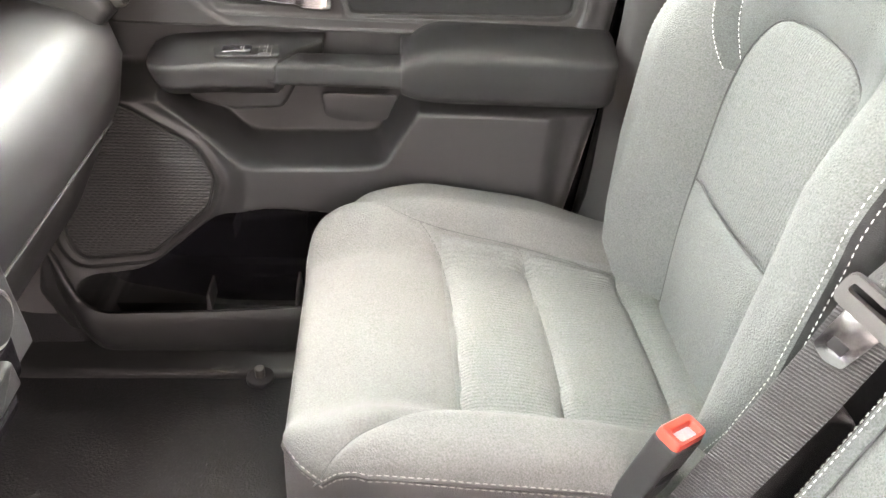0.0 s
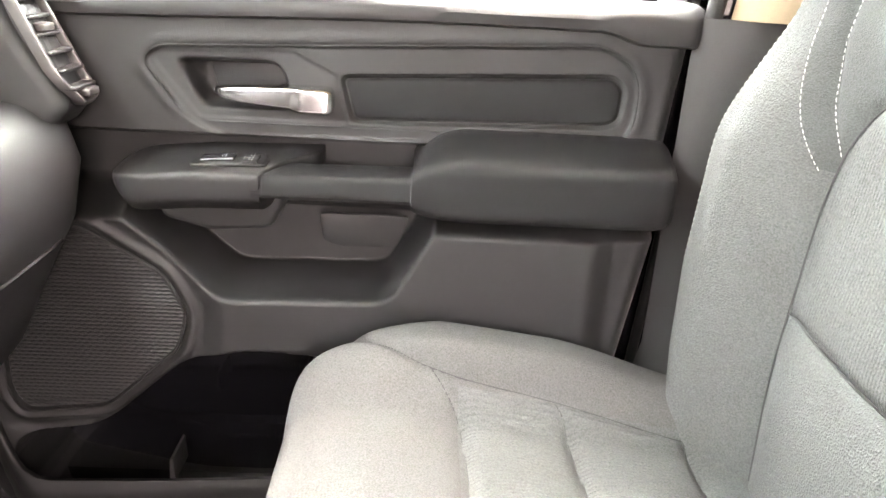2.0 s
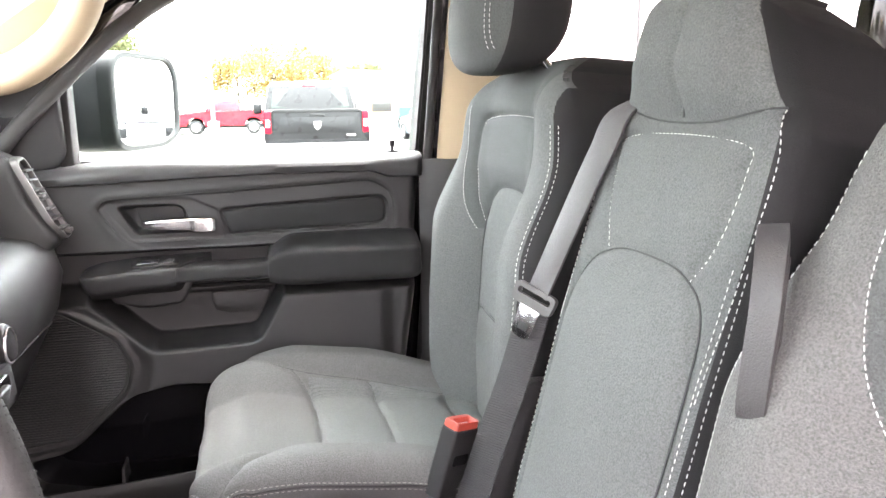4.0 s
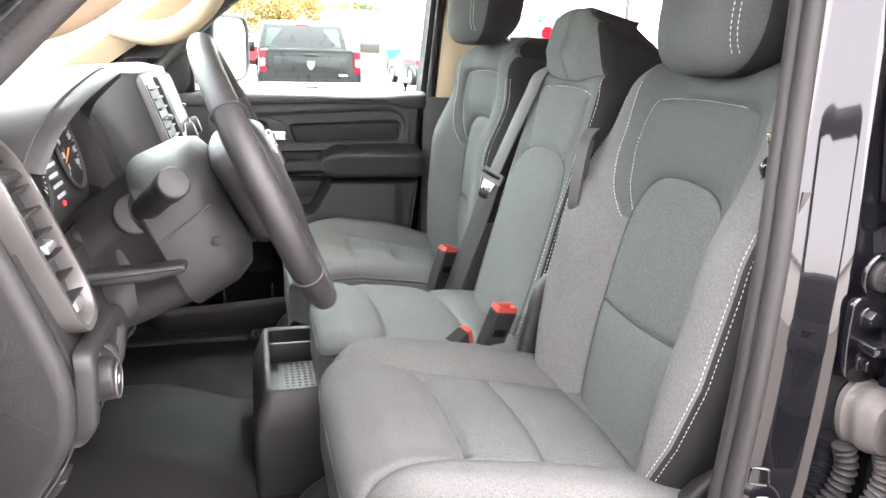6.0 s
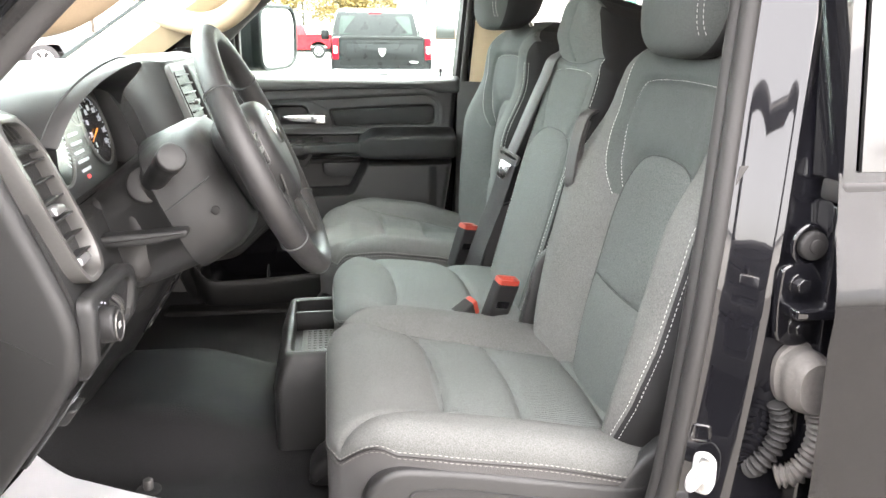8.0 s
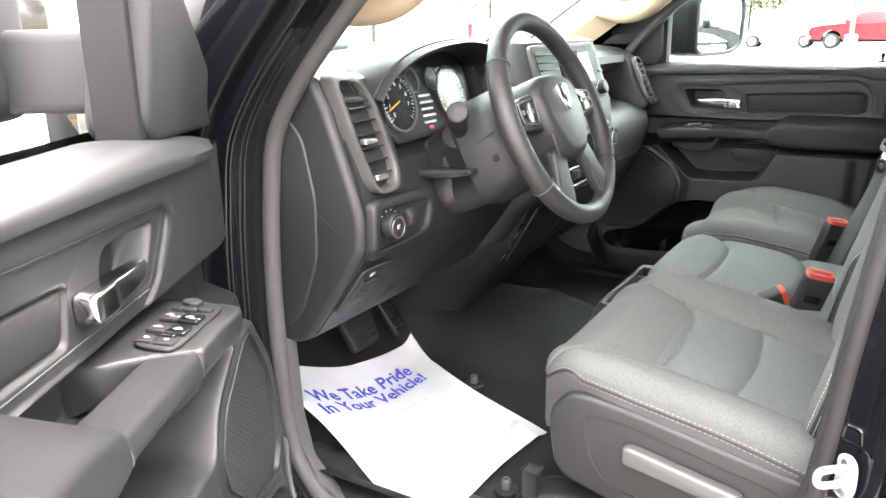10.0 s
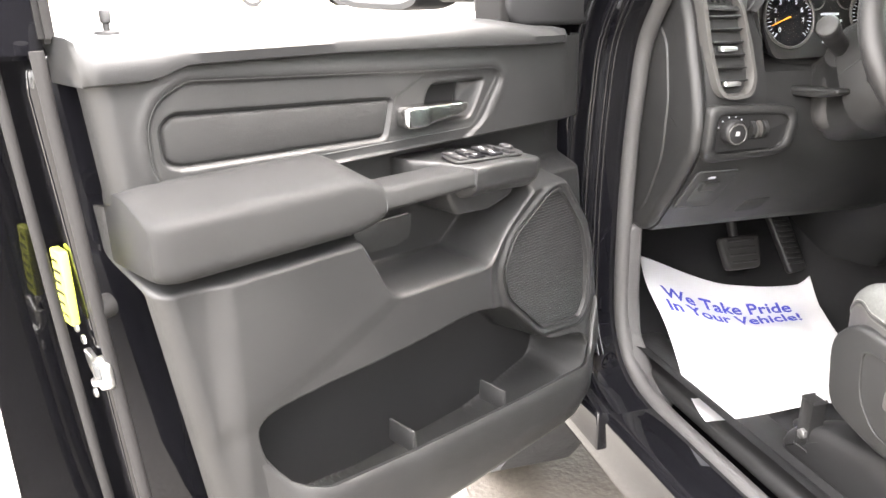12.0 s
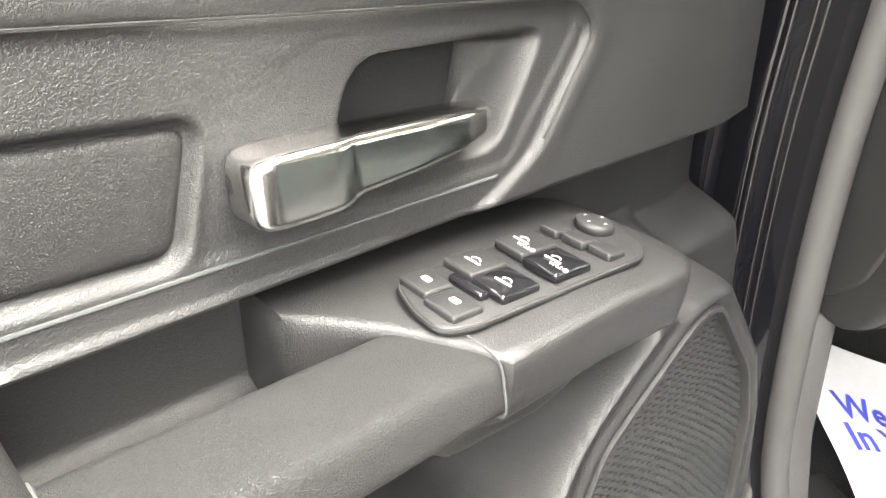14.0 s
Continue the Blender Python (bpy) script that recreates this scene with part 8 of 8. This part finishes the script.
        part("lamp_lens", prism(rounded([(0.885, 1.1), (0.96, 1.1), (0.96, 1.24), (0.885, 1.24)], 0.015), 0.024, 0.03, lamp, 0.003), WHITE_PLASTIC, t, "clear reversing lens")
        part("headlamp", box(5.55, 5.74, min(s * 0.62, s * 0.93), max(s * 0.62, s * 0.93), 0.95, 1.1, 0.03), CHROME, v).matrix_basis = m
        for x in (1.2, 4.55):
            car_wheel(v, m, x, s * 0.98, 0.41, -s)
    tg = lambda y, z, c: m @ Vector((0.012 - c, y, z))
    gate = part("tailgate", prism(rounded([(-0.83, 0.86), (0.83, 0.86), (0.83, 1.43), (-0.83, 1.43)], 0.03), 0.0, 0.02, tg, 0.01, 3), paint, v)
    part("gate_top", prism(rounded([(-0.82, 1.37), (0.82, 1.37), (0.82, 1.435), (-0.82, 1.435)], 0.02), 0.018, 0.035, tg, 0.008), PLASTIC_DARK, gate)
    part("gate_press", prism(rounded([(-0.72, 0.98), (0.72, 0.98), (0.72, 1.28), (-0.72, 1.28)], 0.05), 0.018, 0.024, tg, 0.004), paint, gate)
    part("gate_handle", prism(rounded([(-0.14, 1.3), (0.14, 1.3), (0.14, 1.35), (-0.14, 1.35)], 0.012), 0.02, 0.045, tg, 0.006), PLASTIC_DARK, gate)
    part("emblem", prism(rounded([(-0.075, 1.2), (0.075, 1.2), (0.06, 1.1), (0.0, 1.03), (-0.06, 1.1)], 0.015), 0.022, 0.034, tg, 0.004), GALV, gate, "plain silver shield emblem")
    part("badge", prism(rounded([(-0.72, 0.92), (-0.55, 0.92), (-0.55, 0.955), (-0.72, 0.955)], 0.008), 0.018, 0.026, tg, 0.002), GALV, gate)
    part("bumper", prism(rounded([(-0.98, 0.55), (-0.35, 0.55), (-0.28, 0.6), (0.28, 0.6), (0.35, 0.55), (0.98, 0.55), (0.99, 0.8), (-0.99, 0.8)], 0.03), -0.05, 0.17, tg, 0.02, 3), CHROME, v, "chrome rear bumper")
    pl = part("number_plate", prism(rounded([(-0.16, 0.64), (0.16, 0.64), (0.16, 0.78), (-0.16, 0.78)], 0.01), 0.17, 0.178, tg, 0.002), WHITE_PLASTIC, v)
    part("plate_bars", prism([(-0.12, 0.69), (0.12, 0.69), (0.12, 0.73), (-0.12, 0.73)], 0.178, 0.18, tg, 0), PLASTIC_DARK, pl, smooth=False)
    part("grille", box(5.68, 5.77, -0.6, 0.6, 0.72, 1.08, 0.03), CHROME, v).matrix_basis = m
    part("front_bumper", box(5.6, 5.85, -0.97, 0.97, 0.5, 0.7, 0.05), CHROME, v).matrix_basis = m
    part("underbody", box(0.3, 5.5, -0.7, 0.7, 0.35, 0.6, 0.03), PLASTIC_DARK, v).matrix_basis = m
    for o in v.children:
        if o.matrix_basis != Matrix.Identity(4):
            o.matrix_parent_inverse = Matrix.Translation(at).inverted()
    return v


def suv(at, yaw, paint, label):
    m = Matrix.Translation(at) @ Matrix.Rotation(radians(yaw), 4, "Z")
    v = thing("sport_utility_car", label, "vehicle", tuple(at), "parked vehicles")
    low = [(0.0, 0.5), (-0.02, 0.8), (0.03, 1.1), (3.2, 1.08), (4.4, 0.98), (4.65, 0.85), (4.68, 0.5), (4.3, 0.32), (4.15, 0.62), (3.9, 0.75), (3.65, 0.75), (3.4, 0.62), (3.25, 0.3), (1.4, 0.3), (1.25, 0.62), (1.0, 0.75), (0.75, 0.75), (0.5, 0.62), (0.35, 0.35)]
    part("body", loft([[m @ Vector((x, t * (0.92 - i), z)) for x, z in low] for t, i in ((-1, 0.05), (-1, 0), (1, 0), (1, 0.05))]), paint, v, smooth=40)
    cab = []
    for z, x0, x1, w in ((1.05, 0.02, 3.3, 0.88), (1.2, 0.06, 3.05, 0.86), (1.6, 0.3, 2.35, 0.72), (1.68, 0.5, 2.1, 0.64)):
        cab.append([m @ Vector(p) for p in ((x0, -w, z), (x1 - 0.2, -w - 0.01, z), (x1, -w * 0.8, z), (x1 + 0.04, 0, z), (x1, w * 0.8, z), (x1 - 0.2, w + 0.01, z), (x0, w, z))])
    part("cab", loft(cab), paint, v, smooth=50)
    for s in (-1, 1):
        sw = lambda x, z, c: m @ Vector((x, s * (0.885 - (z - 1.05) * 0.3 + c), z))
        for o in ([(0.35, 1.15), (1.15, 1.15), (1.15, 1.56), (0.5, 1.56)], [(1.22, 1.15), (2.0, 1.15), (2.0, 1.56), (1.22, 1.56)], [(2.06, 1.15), (2.85, 1.15), (2.35, 1.55), (2.06, 1.56)]):
            part("side_window", prism(rounded(o, 0.04), -0.01, 0.015, sw, 0.004), TINTED, v, "dark side window")
        part("tail_lamp", prism(rounded([(s * 0.7, 0.85), (s * 0.9, 0.85), (s * 0.88, 1.05), (s * 0.7, 1.05)], 0.02), 0.0, 0.04, lambda y, z, c: m @ Vector((0.0 - c, y, z)), 0.008), RED_LENS, v, "red tail lamp")
        for x in (0.88, 3.78):
            car_wheel(v, m, x, s * 0.9, 0.36, -s)
    q = lambda y, z, c: m @ Vector((0.03 + (z - 1.05) * 0.5 - c, y, z))
    part("rear_window", prism(rounded([(-0.7, 1.18), (0.7, 1.18), (0.6, 1.56), (-0.6, 1.56)], 0.05), 0.0, 0.02, q, 0.005), TINTED, v, "dark rear window")
    part("bumper", prism(rounded([(-0.9, 0.42), (0.9, 0.42), (0.9, 0.68), (-0.9, 0.68)], 0.05), -0.05, 0.1, lambda y, z, c: m @ Vector((0.0 - c, y, z)), 0.02, 3), PLASTIC_DARK, v)
    return v


pickup((0.955, 14.0, 0), 90, DARK_PAINT, "parked black crew-cab pickup seen from behind with chrome bumper")
pickup((0.6, 48.0, 0), 180, RED_PAINT, "parked red crew-cab pickup seen from the side")
suv((-4.6, 49.5, 0), 180, WHITE_PAINT, "parked white sport utility car seen from the side")
pickup((-12.2, 20.5, 0.3), 10, SLATE_PAINT, "parked slate blue pickup beyond the windscreen")
suv((-11.0, 9.0, 0.2), 185, WHITE_PAINT, "parked white car beyond the windscreen")
pickup((-30.5, 4.5, 0.74), -92, RED_PAINT, "parked red pickup across the lot")
suv((-46.0, -1.5, 0.8), -88, SLATE_PAINT, "dark parked car across the lot")
pickup((-46.0, 11.5, 0.8), -90, SLATE_PAINT, "dark parked pickup far across the lot")
suv((7.4, 30.0, 0), 95, SLATE_PAINT, "dark parked car behind the pickup")
pickup((15.5, 6.5, 0), 182, DARK_PAINT, "parked black pickup with chrome front behind the cab")
pickup((23.0, 13.6, 0), 184, DARK_PAINT, "parked black pickup with chrome front beside another")
suv((14.0, 2.2, 0), 178, WHITE_PAINT, "parked white car behind the cab")


def lamp_pole(x, y, h):
    p = thing("lamp_post", "tall grey parking lot lamp post on a concrete base", "lamp post", (x, y, 0), "lamp posts")
    part("base", tube([(x, y, -0.1), (x, y, 0.75), (x, y, 0.8)], [0.3, 0.3, 0.26], n=20), STUCCO, p, "round concrete base")
    part("pole", tube([(x, y, 0.78), (x, y, h)], [0.12, 0.09], n=16), POLE, p)
    part("arm", tube([(x, y, h - 0.1), (x, y - 1.2, h)], 0.05), GALV, p)
    part("lamp_head", box(x - 0.2, x + 0.2, y - 1.7, y - 1.1, h - 0.06, h + 0.08, 0.03), GALV, p)


lamp_pole(-2.75, 44.0, 9.0)
lamp_pole(21.0, 40.0, 9.0)
lamp_pole(8.0, 62.0, 10.0)


def building(x0, x1, y0, y1, z, h, label, openings):
    b = thing("shop_building", label, "building", ((x0 + x1) / 2, (y0 + y1) / 2, z))
    part("wall", box(x0, x1, y0, y1, z - 0.2, z + h, 0.02), STUCCO, b)
    part("roof", box(x0 - 0.4, x1 + 0.4, y0 - 0.4, y1 + 0.4, z + h, z + h + 0.35, 0.05), ROOFING, b)
    for axis, a0, a1, lo, hi in openings:
        if axis == "y":
            fr = part("window", box(a0, a1, y0 - 0.06, y0 + 0.02, z + lo, z + hi, 0.02), BROWN, b)
            part("pane", box(a0 + 0.12, a1 - 0.12, y0 - 0.075, y0 - 0.055, z + lo + 0.12, z + hi - 0.12, 0.005), TINTED, fr)
        else:
            fr = part("window", box(x1 - 0.02, x1 + 0.06, a0, a1, z + lo, z + hi, 0.02), BROWN, b)
            part("pane", box(x1 + 0.055, x1 + 0.075, a0 + 0.12, a1 - 0.12, z + lo + 0.12, z + hi - 0.12, 0.005), TINTED, fr)


building(9, 46, 86, 100, 0, 5.2, "long white shop building across the lot", [("y", 12 + i * 5, 14.4 + i * 5, 0.9, 2.6) for i in range(6)])
building(-66, -46, 22, 46, 0.74, 5.5, "white building with brown windows beyond the lot", [("x", 25 + i * 5, 27.4 + i * 5, 0.8, 3.0) for i in range(4)] + [("y", -62 + i * 5, -59.6 + i * 5, 0.8, 3.0) for i in range(3)])
building(24, 40, -30, -14, 0, 5.0, "white dealership building behind the cab", [("y", 26 + i * 4, 28.4 + i * 4, 0.8, 2.8) for i in range(3)])
building(-20, 4, -42, -30, 0, 4.5, "low white building on the driver's side", [])


def dumpster(x, y):
    d = thing("waste_container", "green steel waste container", "waste container", (x, y, 0))
    part("bin_body", loft([[(x - w, y - e, z), (x + w, y - e, z), (x + w, y + e, z), (x - w, y + e, z)] for z, w, e in ((0.1, 0.85, 0.5), (1.2, 1.0, 0.65), (1.4, 1.0, 0.65))]), GREEN_SIGN, d, smooth=30)
    part("lid", box(x - 1.02, x + 1.02, y - 0.68, y + 0.68, 1.4, 1.46, 0.02), PLASTIC_DARK, d)


dumpster(11.5, 60.0)


def street_sign(x, y):
    s = thing("stop_sign", "red stop sign below green street name blades", "road sign", (x, y, 0))
    part("post", tube([(x, y, 0), (x, y, 3.5)], 0.035), GALV, s)
    oc = [(0.38 * math.cos(q + math.pi / 8), 2.5 + 0.38 * math.sin(q + math.pi / 8)) for q in np.linspace(0, 2 * math.pi, 8, endpoint=False)]
    part("red_plate", prism(oc, 0.04, 0.05, lambda a, b, c: (x + a, y - c, b), 0), RED_LENS, s, smooth=False)
    for z in (3.1, 3.32):
        bl = part("name_blade", box(x - 0.55, x + 0.55, y - 0.05, y - 0.03, z - 0.09, z + 0.09, 0.004), GREEN_SIGN, s)
        part("name_bar", box(x - 0.4, x + 0.4, y - 0.056, y - 0.0505, z - 0.03, z + 0.03, 0), WHITE_PLASTIC, bl, smooth=False)


street_sign(15.4, 38.0)


def tree(x, y, h, leaf, label, seed):
    t = thing("tree", label, "tree", (x, y, ground_z(x, y)), "trees")
    rng = random.Random(seed)
    z0 = ground_z(x, y)
    bm = tube([(x, y, z0 - 0.1), (x + 0.05, y, z0 + h * 0.3), (x, y, z0 + h * 0.75)], [0.16, 0.12, 0.04], n=8)
    tips = []
    for k in range(12):
        a, zz = rng.uniform(0, 6.28), z0 + h * rng.uniform(0.25, 0.65)
        r = h * rng.uniform(0.18, 0.36)
        tip = (x + r * math.cos(a), y + r * math.sin(a), zz + h * rng.uniform(0.12, 0.3))
        tube([(x, y, zz), ((x + tip[0]) / 2, (y + tip[1]) / 2, (zz + tip[2]) / 2 + 0.1), tip], [0.06, 0.035, 0.012], n=5, bm=bm)
        tips.append(tip)
    part("trunk", bm, BARK, t)
    verts, faces = [], []
    for k in range(5600):
        c = rng.choice(tips + [(x, y, z0 + h * 0.8)])
        r = h * 0.2
        o = Vector(c) + Vector((rng.gauss(0, r * 0.55), rng.gauss(0, r * 0.55), rng.gauss(0, r * 0.5)))
        d1 = Vector((rng.uniform(-1, 1), rng.uniform(-1, 1), rng.uniform(-1, 1))).normalized() * h * 0.017
        d2 = d1.orthogonal().normalized() * h * 0.011
        n = len(verts)
        verts += [o - d1, o + d2, o + d1, o - d2]
        faces.append((n, n + 1, n + 2, n + 3))
    me = bpy.data.meshes.new("crown")
    me.from_pydata(verts, [], faces)
    me.materials.append(leaf)
    crown = new("crown", me)
    crown.parent = t
    crown.matrix_parent_inverse = Matrix.Translation(t.location).inverted()


for i, (x, y, h, leaf, lab) in enumerate(((-3.0, 104, 9, YELLOW_LEAF, "yellow autumn tree"), (2.0, 108, 11, YELLOW_LEAF, "tall yellow autumn tree"), (6.5, 106, 9.5, YELLOW_LEAF, "yellow autumn tree"),
                                          (12.0, 112, 8, YELLOW_LEAF, "orange autumn tree"), (17.0, 113, 9, GREEN_LEAF, "dull green tree"), (-16, 90, 9, GREEN_LEAF, "dull green tree"),
                                          (-26, 48, 8, GREEN_LEAF, "sparse green tree"), (-20, 52, 8, YELLOW_LEAF, "sparse yellow tree"), (-31, 40, 9, GREEN_LEAF, "sparse green tree"), (-37, 33, 8, YELLOW_LEAF, "sparse yellow tree"), (-13, 62, 9, GREEN_LEAF, "dull green tree"))):
    tree(x, y, h, leaf, lab + " beyond the lot", 10 + i)


def wires():
    w = thing("power_line", "thin dark overhead wires on wooden poles", "power line", (40, 70, 0))
    for x in (-20, 100):
        part("pole", tube([(x, 70.1, -0.2), (x, 70.1, 12.2)], [0.16, 0.12], n=10), BARK, w, "wooden utility pole")
    for k in range(3):
        part("wire", tube([(x, 70 + 0.1 * k, 11.5 - 0.4 * k - 0.9 * (1 - ((x - 40) / 60) ** 2)) for x in np.linspace(-20, 100, 24)], 0.03, n=5), PLASTIC_DARK, w)


wires()

own = thing("truck_body", "black cargo bed and tyres of the open truck", "truck", (1.5, 0, 0))
for s in (-1, 1):
    part("bed_side", box(1.62, 3.6, min(s * 0.86, s * 0.97), max(s * 0.86, s * 0.97), 0.55, 1.36, 0.03), PAINT, own)
    for x in (-1.28, 2.4):
        car_wheel(own, Matrix.Identity(4), x, s * 0.92, 0.41, -s)
part("tailgate", box(3.52, 3.6, -0.86, 0.86, 0.7, 1.36, 0.02), PAINT, own)
part("bed_floor", box(1.62, 3.6, -0.86, 0.86, 0.7, 0.76, 0.01), PLASTIC_DARK, own)
part("chassis", box(-2.6, 3.5, -0.5, 0.5, 0.4, 0.56, 0.02), PLASTIC_DARK, own)
